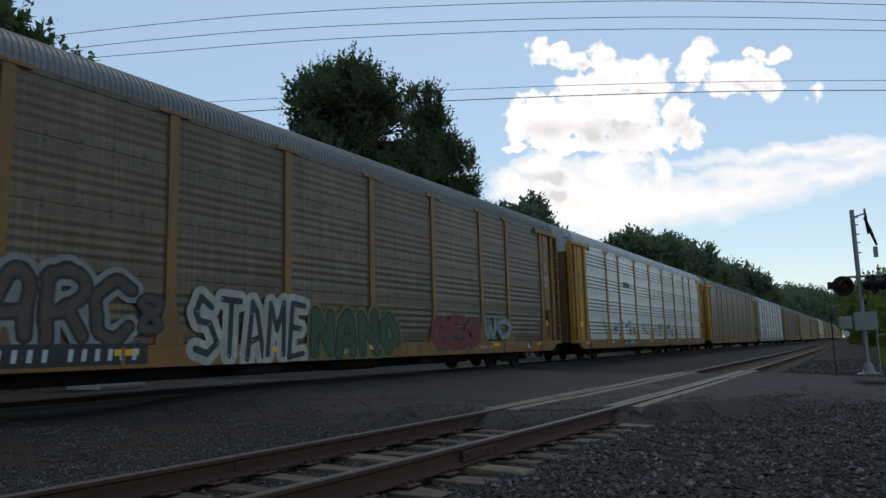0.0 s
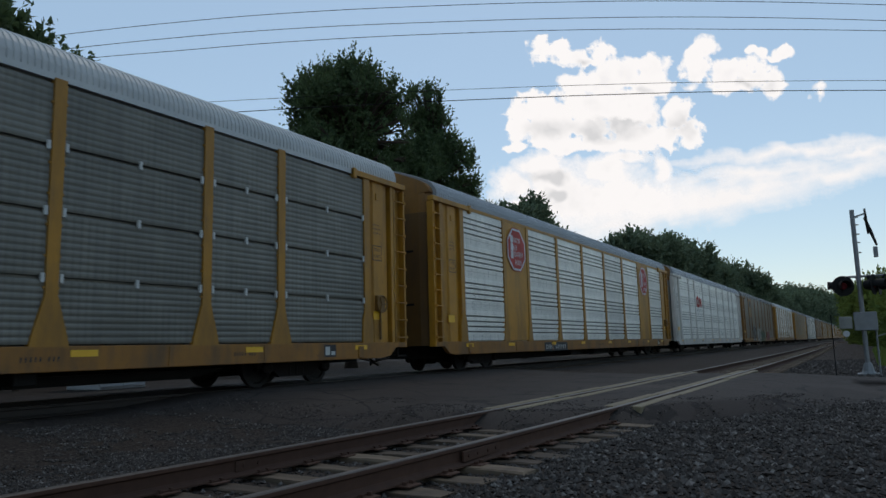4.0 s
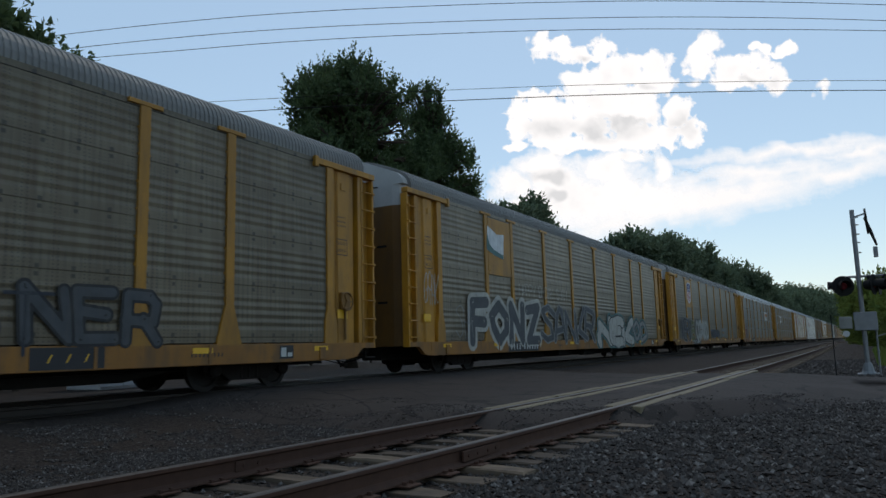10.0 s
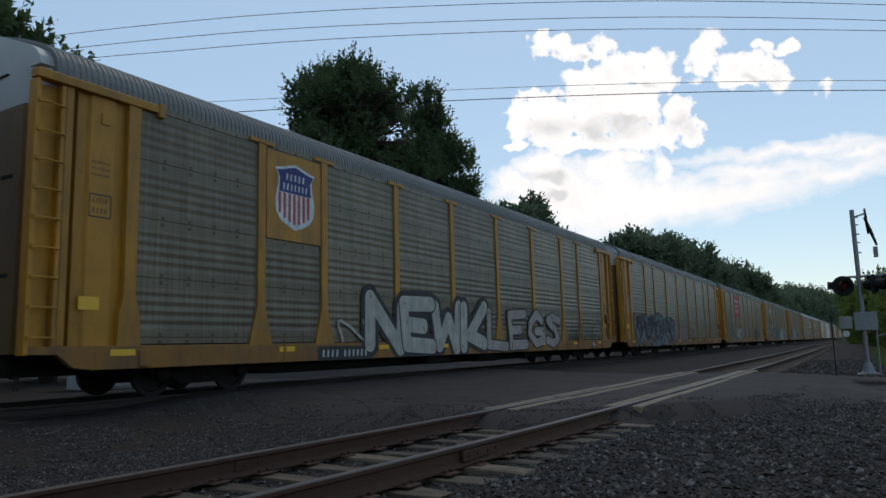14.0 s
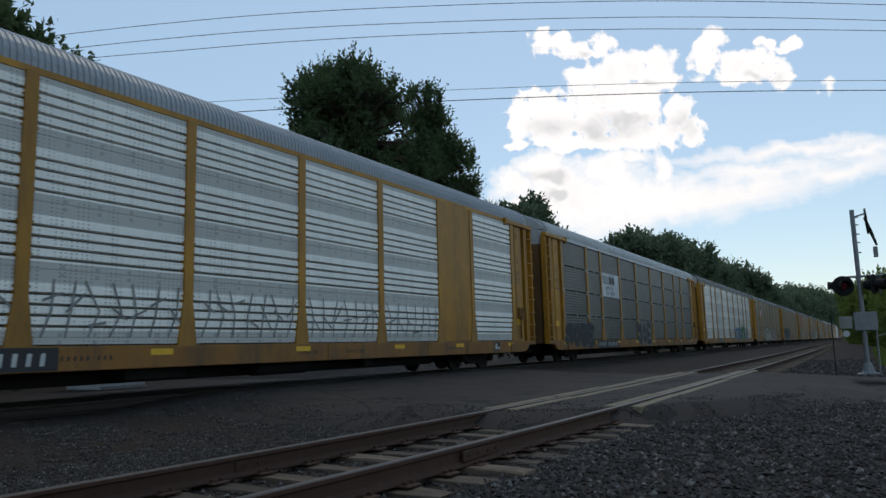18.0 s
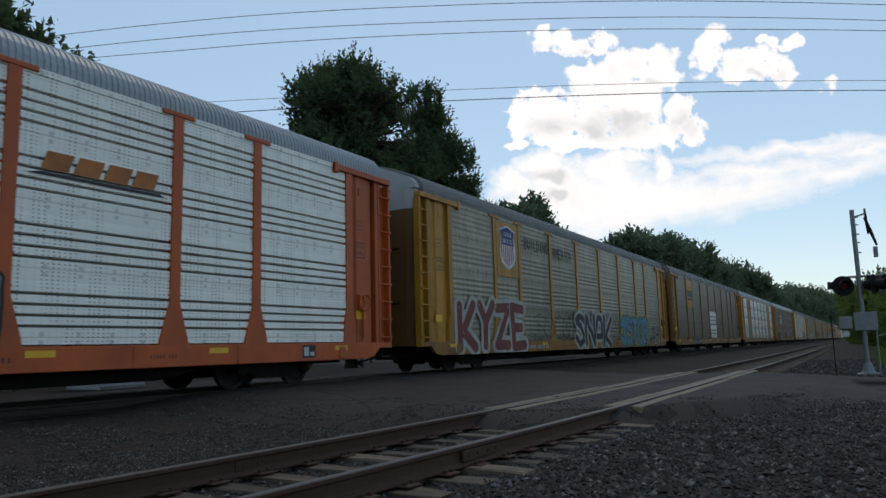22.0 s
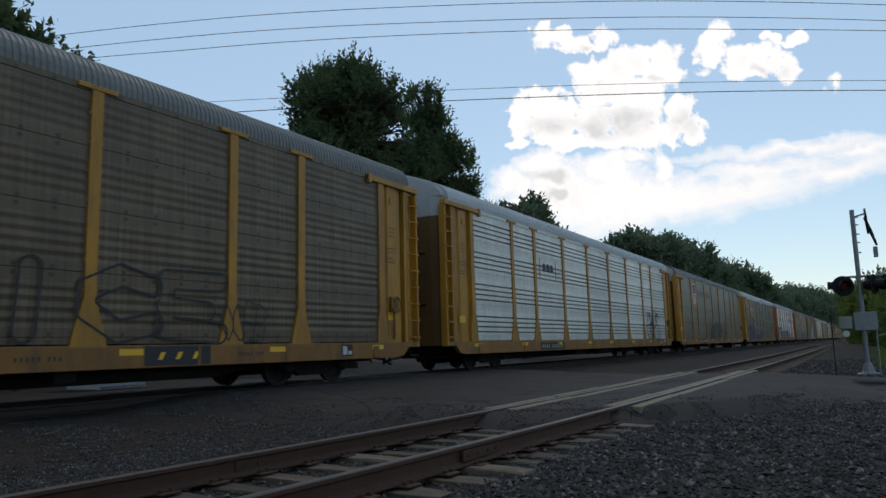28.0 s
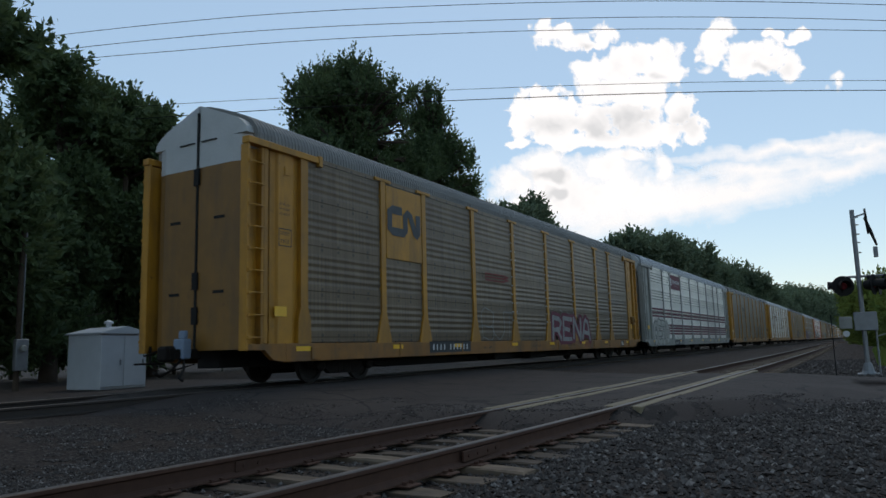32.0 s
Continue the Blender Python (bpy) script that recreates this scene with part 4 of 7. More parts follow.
def letters(car, text, x0, x1, z0, z1, mats, fats=(0.085, 0.035), wild=0.12, seed=1, name="graffiti", label="", angular=False, fat=0.15, overlap=1.0, ring=False):
    """A sprayed word between x0 and x1. Materials from the outside in: halo or shadow (if three), outline, fill; one material alone is a thin tag, or with ring the bare outline of fat letters."""
    rnd = random.Random(seed)
    word = new(name)
    word.parent = car
    if label:
        word["label"] = label
    step = (x1 - x0) / len(text)
    high = z1 - z0
    tag = len(mats) == 1 and not ring
    hollow = not tag and fats[-1] == 0.0
    if tag:
        thick = 0.014 + 0.45 * fats[0] * min(step, high) if wild else 0.012 + 0.06 * min(step, high)
    else:
        thick = 0.66 * fat * min(step * 1.15, high)
    rim = min(0.052, 0.048 * high) if not hollow else 0.03
    pad = 0.0 if tag else thick + rim
    for i, c in enumerate(text):
        if c == " ":
            continue
        cx = x0 + step * (i + 0.5)
        rot, dz, slant = rnd.uniform(-wild, wild), rnd.uniform(-1, 1) * wild * 0.35 * high, rnd.uniform(-0.6, 0.9) * wild
        lines = []
        wide = max(0.3 * step, step * (0.96 if wild else 0.72) * overlap - 1.5 * pad * (not tag))
        tall = high - 2 * pad
        for p in stroke_lines(c, not angular and wild > 0):
            line = []
            for u, v in p:
                a, b = (u - 0.5) * wide, (v - 0.5) * tall
                if wild:
                    a += 0.16 * step * noise.noise((u * 1.7 + i * 3.1, v * 1.9, seed))
                    b += 0.12 * high * noise.noise((u * 1.6 + 7.3, v * 1.1, seed + i))
                a += slant * b
                line.append((cx + a * math.cos(rot) - b * math.sin(rot) * 0.6, (z0 + z1) / 2 + dz * 0.5 + a * math.sin(rot) * 0.5 + b))
            lines.append(line)
        px = [q[0] for l in lines for q in l]
        pz = [q[1] for l in lines for q in l]
        m = thick + rim * 3 + 0.1
        cell = 0.026 if not tag else max(0.009, thick * 0.5)
        xs = np.arange(min(px) - m, max(px) + m + cell, cell)
        zs = np.arange(min(pz) - m, max(pz) + m + cell, cell)
        zs = zs[zs > 0.70]
        X, Z = np.meshgrid(xs, zs)
        field = np.full(X.shape, 9.0)
        for l in lines:
            for k, (a, b) in enumerate(zip(l, l[1:])):
                dx, dzz = b[0] - a[0], b[1] - a[1]
                t = np.clip(((X - a[0]) * dx + (Z - a[1]) * dzz) / max(dx * dx + dzz * dzz, 1e-9), 0, 1)
                # strokes swell and thin a little along their way
                swell = 1.0 if tag else 1 + 0.22 * noise.noise((k * 0.7 + i, seed, 2.0))
                field = np.minimum(field, np.hypot(X - a[0] - t * dx, Z - a[1] - t * dzz) / swell)
        s = Shape()
        lay = 2.2 * (i % 2) - (20 if name == "slogan" else 0)      # stencils lie on the sheet itself
        if tag:
            fill_below(s, xs, zs, field, thick, lay)
        elif ring:
            fill_below(s, xs, zs, np.abs(field - thick), 0.019, lay)
        else:
            k = 0
            if len(mats) == 3:
                fill_below(s, xs, zs, field, thick + rim * 2.6, 0.4 * (i % 2))
                k = 1
            s.slot = k
            fill_below(s, xs, zs, field, thick + rim, 1.2 + lay)
            s.slot = k + 1
            fill_below(s, xs, zs, field, thick * (0.45 if hollow else 1.0), 2.2 + lay)
            # a few cuts and shines inside the fat letters
            if not hollow and wild:
                s.slot = k
                for q in range(3):
                    l = rnd.choice(lines)
                    n = rnd.randrange(len(l))
                    x, z = l[n]
                    a, w = rnd.uniform(0, math.tau), 0.014
                    run = [(x + math.cos(a + 0.25 * t) * thick * 0.22 * t, z + math.sin(a + 0.25 * t) * thick * 0.22 * t) for t in range(4)]
                    if min(r[1] for r in run) > 0.75:
                        ribbon(s, run, [w, w, w * 0.8, w * 0.3], 3.0 + lay + 0.25 * q)
        part("letter", s.done("letter", list(mats)), word)
    return word


def bars(s, x0, x1, z0, z1, counts, layer=3, slot=1):
    """Plain bars in groups, for lettering."""
    s.slot = slot
    total = sum(counts) + 0.8 * (len(counts) - 1)
    w = (x1 - x0) / total
    x = x0
    for c in counts:
        for _ in range(c):
            k = 0.05 * (z1 - z0)
            flat(s, [(x + w * 0.25 - k, z0), (x + w * 0.6 - k, z0), (x + w * 0.6 + k, z1), (x + w * 0.25 + k, z1)], layer)
            x += w
        x += 0.8 * w


def bar_row(car, name, x0, x1, z0, z1, count, layer, mat):
    """A line of lettering as single plain bars, each a part of its own."""
    line = new(name)
    line.parent = car
    w = (x1 - x0) / count
    def make():
        s = Shape()
        flat(s, [(-0.2 * w, 0), (0.17 * w, 0), (0.2 * w, z1 - z0), (-0.17 * w, z1 - z0)], layer)
        return s.done("bar", mat)
    me = shared((name, round(w, 3), round(z1 - z0, 3), layer, mat.name), make)
    for k in range(count):
        part("bar", me, line, (x0 + w * (k + 0.5), 0, z0))


def number_plate(car, x0, x1, z0=0.78, z1=1.03, counts=(4, 6), ink=None, ground_mat=None):
    s = Shape()
    s.slot = 0
    if ground_mat is not False:
        flat(s, rect(x0, x1, z0 - 0.05, z1 + 0.03), 1)
    bars(s, x0 + 0.12, x1 - 0.12, z0 + 0.02, z1 - 0.05, counts)
    part("number_board", s.done("number_board", [BLACK_PAINT, ink or WHITE_PAINT]), car)


def sign(car, bay, z0, z1, mat, name="sign_panel", label=""):
    a, b = BAYS[bay] + 0.13, BAYS[bay + 1] - 0.13
    s = Shape()
    s.box(a, b, -SIDE + 0.004, -SIDE + 0.03, z0, z1, 0.003)
    for x in (a + 0.05, b - 0.05):
        for k in range(5):
            z = z0 + 0.1 + k * (z1 - z0 - 0.2) / 4
            s.lathe([(0.015, -SIDE + 0.006), (0.012, -SIDE - 0.006)], "y", 6, (x, 0, z))
    return part(name, s.done(name, mat), car, label=label)


def shield(car, bay=1, z0=3.40, z1=4.85, plate=None, half=None, faded=False):
    if plate is not None:
        sign(car, bay, 3.17, 4.99, plate, label="yellow sign plate")
    c = (BAYS[bay] + BAYS[bay + 1]) / 2
    w = half or 0.60
    h = z1 - z0
    shape = [(0, 0), (0.35, 0.05), (0.72, 0.12), (0.95, 0.25), (1.0, 0.42), (0.86, 0.66), (0.84, 0.78), (1.0, 0.90), (0.62, 0.93), (0.30, 0.97), (0, 1.0)]
    full = shape + [(-x, z) for x, z in reversed(shape[1:-1])]
    s = Shape()
    s.slot = 0
    flat(s, [(c + x * w, z0 + z * h) for x, z in full], 1)
    s.slot = 1
    top = [(c + x * w * 0.92, z0 + 0.04 * h + z * h * 0.92) for x, z in full if z > 0.5]
    lo = z0 + 0.55 * h
    flat(s, [(c + 0.82 * w, lo)] + top[: len(top)] + [(c - 0.82 * w, lo)], 2)
    s.slot = 2
    for k in range(7):
        a = -0.84 + k * 0.24
        e = 0.06 + 0.22 * abs(a + 0.06) ** 1.5
        flat(s, [(c + a * w, z0 + (e + 0.02) * h), (c + (a + 0.12) * w, z0 + (e + 0.02) * h), (c + (a + 0.12) * w, lo - 0.01), (c + a * w, lo - 0.01)], 2)
    s.slot = 0
    bars(s, c - 0.52 * w, c + 0.52 * w, z0 + 0.74 * h, z0 + 0.84 * h, (5,), 4, 0)
    bars(s, c - 0.66 * w, c + 0.66 * w, z0 + 0.59 * h, z0 + 0.69 * h, (7,), 4, 0)
    part("shield_sign", s.done("shield_sign", [SP["cream"], SP["slate"], SP["signgold"]] if faded else [SP["flagwhite"], SP["signblue"], SP["signred"]]), car, label="faded dark and cream shield" if faded else "blue, white and red shield")


def ribbon(s, pts, width, layer):
    """A flat band along a line of (x, z), of one width or one for each point."""
    left, right = [], []
    for i, p in enumerate(pts):
        a, b = pts[max(i - 1, 0)], pts[min(i + 1, len(pts) - 1)]
        dx, dz = b[0] - a[0], b[1] - a[1]
        q = math.hypot(dx, dz) or 1
        w = width[i] if isinstance(width, (list, tuple)) else width
        left.append((p[0] - dz / q * w, p[1] + dx / q * w))
        right.append((p[0] + dz / q * w, p[1] - dx / q * w))
    for i in range(len(pts) - 1):
        flat(s, [left[i], left[i + 1], right[i + 1], right[i]], layer)


def worm(car, x0, x1, z0, z1, mat, url=None):
    """The bent-ribbon railway mark as one flowing band, with bars for the line of lettering under it."""
    w, h = x1 - x0, z1 - z0
    t = 0.075 * w
    path = [(0.44, 0.94), (0.14, 0.94), (0.05, 0.85), (0.05, 0.15), (0.14, 0.06), (0.48, 0.06), (0.54, 0.16), (0.54, 0.78), (0.62, 0.92), (0.70, 0.84), (0.86, 0.14), (0.92, 0.06), (0.96, 0.16), (0.96, 0.94)]
    s = Shape()
    ribbon(s, [(x0 + a * w, z0 + b * h) for a, b in path], t, 2)
    if url:
        bars(s, url[0], url[1], url[2], url[3], (3, 1, 2, 1, 2), 2, 1)
    part("railway_mark", s.done("railway_mark", [mat, BLACK_PAINT]), car)


def wildstyle(car, x0, x1, z0, z1, mats, seed, count=46, ground_fill=True):
    """A tangle of tapering spray strokes over a cloud of paint."""
    rnd = random.Random(seed)
    s = Shape()
    w, h = x1 - x0, z1 - z0
    if ground_fill:
        n = 44
        top = [(x0 + w * i / n, z1 - h * (0.12 + 0.16 * noise.noise((i * 0.35, seed, 0)) + 0.35 * (abs(2 * i / n - 1) ** 6))) for i in range(n + 1)]
        bot = [(x0 + w * i / n, z0 + h * (0.10 + 0.12 * noise.noise((i * 0.4, seed, 4)) + 0.2 * (abs(2 * i / n - 1) ** 6))) for i in range(n + 1)]
        for i in range(n):
            flat(s, [bot[i], bot[i + 1], top[i + 1], top[i]], 0)
    for k in range(count):
        s.slot = 1 + k % (len(mats) - 1)
        x = x0 + w * (0.04 + 0.92 * rnd.random())
        z = z0 + h * (0.12 + 0.7 * rnd.random())
        a = rnd.choice((0.5, 2.4, 0.2, 1.3, 2.8, 1.8)) + rnd.uniform(-0.3, 0.3)
        ln, bend = h * rnd.uniform(0.35, 0.75), rnd.uniform(-1.4, 1.4)
        pts, px, pz = [], x, z
        for i in range(7):
            pts.append((min(max(px, x0), x1), min(max(pz, z0), z1)))
            px += math.cos(a) * ln / 6
            pz += math.sin(a) * ln / 6
            a += bend / 6
        t = h * rnd.uniform(0.025, 0.07)
        ribbon(s, pts, [t * q for q in (0.3, 0.9, 1.0, 0.95, 0.8, 0.5, 0.1)], 1 + k * 0.12)
    part("graffiti", s.done("graffiti", list(mats)), car)["kind"] = "stuff"


def octagon(car, x0, x1, z0, z1):
    c, d, w, h = (x0 + x1) / 2, (z0 + z1) / 2, (x1 - x0) / 2, (z1 - z0) / 2
    s = Shape()
    for k, (q, slot) in enumerate(((1.0, 0), (0.96, 1), (0.87, 0))):
        s.slot = slot
        flat(s, [(c + w * q * a, d + h * q * b) for a, b in ((1, -0.42), (1, 0.42), (0.42, 1), (-0.42, 1), (-1, 0.42), (-1, -0.42), (-0.42, -1), (0.42, -1))], 1 + k)
    for z, x, n in ((0.42, 0.02, 6), (0.08, -0.22, 4), (-0.22, 0.1, 8), (-0.6, 0.15, 5)):
        bars(s, c + w * (x - 0.1 * n / 1.4), c + w * (x + 0.1 * n / 1.4), d + h * (z - 0.11), d + h * (z + 0.13), (n,), 5, 1)
    s.slot = 1
    for z in (0.45, 0.08, -0.28):
        flat(s, rect(c - w * 0.62, c - w * 0.36, d + h * (z - 0.16), d + h * (z + 0.18)), 5)
    part("octagon_sign", s.done("octagon_sign", [SP["signred"], SP["flagwhite"]]), car, label="red octagon with white border")


def small_marks(car, seed, ink):
    """Reflectors, stencil bars and data boxes along the sill and the end plates."""
    rnd = random.Random(seed)
    for k in range(8):
        x = -11.9 + 3.35 * k + rnd.uniform(-0.25, 0.25)
        part("reflector", shared("reflector", lambda: reflector_mesh()), car, (x, 0, 0))
    s = Shape()
    for x in (-3.2, 0.6, 3.5, 7.4):
        x += rnd.uniform(-0.8, 0.8)
        bars(s, x, x + rnd.uniform(0.5, 0.9), 0.86, 0.93, (5, 3), 1, 0)
    for sx in (-12.66, 12.24):
        for z in (3.9, 3.8, 3.7):
            bars(s, sx, sx + 0.32, z, z + 0.045, (7,), -34, 0)
        for a in (rect(sx - 0.02, sx + 0.36, 3.05, 3.07), rect(sx - 0.02, sx + 0.36, 3.4, 3.42), rect(sx - 0.02, sx, 3.05, 3.42), rect(sx + 0.34, sx + 0.36, 3.05, 3.42)):
            flat(s, a, -34)
        bars(s, sx + 0.03, sx + 0.3, 3.28, 3.36, (5,), -34, 0)
        bars(s, sx + 0.03, sx + 0.3, 3.12, 3.2, (4,), -34, 0)
    part("stencil", s.done("stencil", ink), car)["kind"] = "stuff"
    s = Shape()
    s.box(-0.17, 0.17, -SIDE + 0.035, -SIDE + 0.055, 1.62, 1.82)
    part("notice_plate", s.done("notice_plate", REFLECTOR), car, (-12.62, 0, 0), label="yellow notice plate")
    part("notice_plate", shared("front_notice", lambda: Shape().box(-0.17, 0.17, -SIDE + 0.035, -SIDE + 0.055, 1.62, 1.82).done("notice_plate", REFLECTOR)), car, (12.4, 0, 0), label="yellow notice plate")
    s = Shape()
    flat(s, rect(10.35, 10.75, 0.78, 1.04), 1)
    s.slot = 1
    for a in (rect(10.39, 10.54, 0.82, 1.0), rect(10.58, 10.71, 0.82, 0.9)):
        flat(s, a, 3)
    part("inspection_label", s.done("inspection_label", [BLACK_PAINT, WHITE_PAINT]), car)


def reflector_mesh():
    s = Shape()
    s.box(-0.22, 0.22, -SIDE - 0.006, -SIDE + 0.01, 0.92, 1.02)
    return s.done("reflector", REFLECTOR)


def rivets(car):
    """Bright new bolts down both sides of the posts."""
    me = shared("bolt", lambda: Shape().box(-0.022, 0.022, -SIDE + 0.0, -SIDE + 0.045, -0.022, 0.022, 0.008).done("bolt", WHITE_PAINT))
    for x in POSTS[3:]:
        for k in range(11):
            for d in (-0.15, 0.15):
                part("bolt", me, car, (x + d, 0, 1.75 + 0.29 * k))


def clips(car):
    """White clips at the seams of the solid sheets."""
    def make():
        s = Shape()
        s.box(-0.03, 0.03, -SIDE - 0.0, -SIDE + 0.05, -0.07, 0.07, 0.008)
        return s.done("clip", WHITE_PAINT)
    me = shared("clip", make)
    h = (Z_TOP - Z_SILL1 - 0.02) / 4
    for i in range(9):
        for k in (1, 2, 3):
            z = Z_SILL1 + 0.02 + k * h - 0.025
            for x in (BAYS[i] + 0.14, (BAYS[i] + BAYS[i + 1]) / 2, BAYS[i + 1] - 0.14):
                part("clip", me, car, (x, 0, z))


def sill_logo(car, x0, x1, board=True):
    """Three slanted yellow blocks on a black board on the sill."""
    s = Shape()
    if board:
        flat(s, rect(x0, x1, 0.74, 1.06), 1)
    s.slot = 1
    w = (x1 - x0 - 0.3) / 3
    for k in range(3):
        a = x0 + 0.15 + k * w
        flat(s, [(a + 0.10, 0.84), (a + w - 0.16, 0.84), (a + w - 0.10, 0.96), (a + 0.16, 0.96)], 3)
    part("sill_mark", s.done("sill_mark", [BLACK_PAINT, REFLECTOR if board else BLACK_PAINT]), car)


def block_logo(s, x0, x1, z0, z1, layer=3, slot=0, n=3):
    """Heavy rounded blocks in place of a wordmark."""
    s.slot = slot
    w = (x1 - x0) / n
    for k in range(n):
        a, b, c = x0 + k * w + 0.08 * w, x0 + (k + 1) * w - 0.06 * w, 0.18 * w
        flat(s, [(a + c, z0), (b - c, z0), (b, z0 + c), (b, z1 - c), (b - c, z1), (a + c, z1), (a, z1 - c), (a, z0 + c)], layer)


def sheet_band(car, bay, z0, z1, mat, name, label=""):
    """Paint or a new sheet on part of a bay, following the ribs' outer face."""
    a, b = BAYS[bay] + 0.14, BAYS[bay + 1] - 0.14
    s = Shape()
    s.box(a, b, -SIDE + 0.022, -SIDE + 0.034, z0, z1)
    part(name, s.done(name, mat), car, label=label)


def marks_of(n, car):
    W, K = SP["white"], SP["black"]
    if n == 0:
        shield(car, 1, 3.35, 4.9, YELLOW_DARK, faded=True)
        letters(car, "ARC", -7.35, -5.0, 1.08, 2.25, (SP["pale"], K, SP["rust"]), seed=1, fat=0.12)
        letters(car, "8", -4.95, -4.45, 1.25, 1.95, (K, SP["rust"]), seed=7)
        letters(car, "STAME", -3.9, -0.9, 0.76, 1.98, (W, W, SP["navy"]), seed=2, angular=True, fat=0.13)
        letters(car, "NANO", -0.8, 2.5, 0.76, 1.85, (SP["moss"], SP["black"], SP["greendark"]), seed=3, angular=True, fat=0.17)
        letters(car, "GEG", 4.1, 6.9, 0.85, 1.8, (SP["maroon"], SP["red"]), seed=4)
        letters(car, "WO", 7.1, 9.1, 1.1, 1.82, (SP["teal"], SP["pale"]), seed=5)
        number_plate(car, -7.3, -4.75, 0.83, 1.08)
    elif n == 1:
        worm(car, -6.75, -5.2, 3.35, 3.95, SP["signred"], (-6.8, -4.75, 2.98, 3.16))
        number_plate(car, -5.95, -4.6, 0.86, 1.02, (4, 4), BLACK_PAINT, False)
    elif n == 2:
        octagon(car, -8.86, -7.36, 3.42, 4.9)
        octagon(car, 7.36, 8.86, 3.42, 4.9)
        number_plate(car, -6.0, -3.7, 0.75, 0.98, (4, 6))
    elif n == 3:
        sheet_band(car, 2, 3.10, 4.05, SP["flagwhite"], "sign_panel", "white sign panel")
        s = Shape()
        block_logo(s, -6.6, -5.5, 3.45, 3.75)
        part("railway_mark", s.done("railway_mark", BLACK_PAINT), car)
        number_plate(car, -8.1, -5.5)
    elif n == 4:
        sheet_band(car, 6, 3.10, 4.08, SP["flagwhite"], "sign_panel", "white sign panel across the seam")
        s = Shape()
        for k in range(4):
            x = 4.85 + k * 0.5
            flat(s, [(x, 3.55), (x + 0.42, 3.55), (x + 0.52, 3.86), (x + 0.1, 3.86)], -14)
        s.slot = 1
        flat(s, rect(4.72, 7.28, 3.40, 3.44), -14)
        part("railway_mark", s.done("railway_mark", [SP["orange"], BLACK_PAINT]), car)
        letters(car, "GRAS", 9.7, 10.9, 1.25, 1.62, (K,), (0.0,), 0.3, 6)
        letters(car, "RA", -11.75, -10.35, 1.45, 2.3, (SP["red"],), (0.085,), 0.3, 33)
        letters(car, "GOS", -11.9, -10.0, 0.76, 1.5, (SP["red"],), (0.085,), 0.35, 133)
        number_plate(car, -7.6, -5.2)
        s = Shape()
        bars(s, 6.7, 7.3, 0.84, 1.0, (3,), 1, 0)
        part("sill_mark", s.done("sill_mark", SP["signred"]), car)
    elif n == 5:
        shield(car, 1, 3.40, 4.85, YELLOW)
        letters(car, "KERU", -11.0, -8.25, 0.9, 2.45, (SP["pale"], SP["navy"]), seed=8, angular=True, fat=0.13, overlap=1.15)
        letters(car, "B", -8.1, -7.0, 0.95, 2.3, (SP["pale"], SP["moss"]), seed=88)
        letters(car, "SK", -11.6, -10.9, 1.1, 1.75, (SP["pale"],), (0.0,), 0.3, 87)
        letters(car, "COXKO", -6.6, -2.2, 0.95, 2.42, (SP["smoke"], W), seed=9, fat=0.22, overlap=1.15)
        wildstyle(car, -1.1, 2.6, 1.1, 1.85, (SP["navy"], SP["blue"], SP["navy"]), 10, 12)
        letters(car, "OT", 3.5, 5.7, 1.2, 1.9, (SP["cyan"], SP["pale"]), seed=11, fat=0.16)
        number_plate(car, -7.55, -5.0)
    elif n == 6:
        sign(car, 1, 3.17, 4.99, YELLOW, label="yellow sign plate")
        s = Shape()
        flat(s, [(-9.05, 3.95), (-8.5, 3.8), (-7.85, 3.72), (-7.78, 4.55), (-8.3, 4.5), (-8.95, 4.72)], 1)
        s.slot = 1
        flat(s, [(-9.05, 3.95), (-8.5, 3.8), (-7.85, 3.72), (-7.86, 3.86), (-8.55, 3.98), (-8.85, 4.15), (-9.0, 4.5)], 2)
        part("flag_mark", s.done("flag_mark", [SP["flagwhite"], SP["teal"]]), car, label="white flag with green foot")
        letters(car, "FONZ", -10.35, -5.0, 0.88, 2.45, (W, W, SP["slate"]), (0.085, 0.035), 0.06, 12, angular=True, fat=0.17)
        letters(car, "SH", -11.15, -10.2, 1.2, 2.1, (SP["pale"],), (0.0,), 0.2, 13)
        letters(car, "SANKR", -4.85, 1.0, 0.9, 2.4, (SP["pale"], SP["slate"]), (0.085, 0.035), 0.22, 14, angular=True, fat=0.11, overlap=1.2)
        letters(car, "NEK", 1.5, 6.9, 0.74, 2.15, (SP["teal"], K, W), seed=15, fat=0.23, overlap=1.12)
        letters(car, "OD", 6.9, 9.4, 0.95, 2.05, (SP["teal"], K, SP["pale"]), seed=16, fat=0.14)
        letters(car, "HAPPY B-DAY SHAM", -6.7, -2.2, 2.62, 3.0, (W,), (0.0,), 0.08, 17)
        letters(car, "GRAK", -12.82, -12.1, 2.1, 2.9, (W,), (0.0,), 0.3, 18)
        number_plate(car, -7.7, -5.1)
    elif n == 7:
        sheet_band(car, 2, 2.98, 4.98, SP["signred"], "sign_panel", "red painted sign area")
        for z, k in ((4.3, 8), (3.85, 7), (3.38, 7)):
            bar_row(car, "sign_lettering", -6.95, -6.95 + 0.29 * k, z, z + 0.24, k, -14, SP["flagwhite"])
        letters(car, "BONE", -10.7, -7.4, 0.95, 2.05, (SP["pale"], SP["moss"]), seed=20, fat=0.2)
        letters(car, "HAKE", -7.1, -4.2, 1.0, 2.05, (SP["slate"], SP["white"]), seed=21, fat=0.2)
        sill_logo(car, 5.4, 6.55)
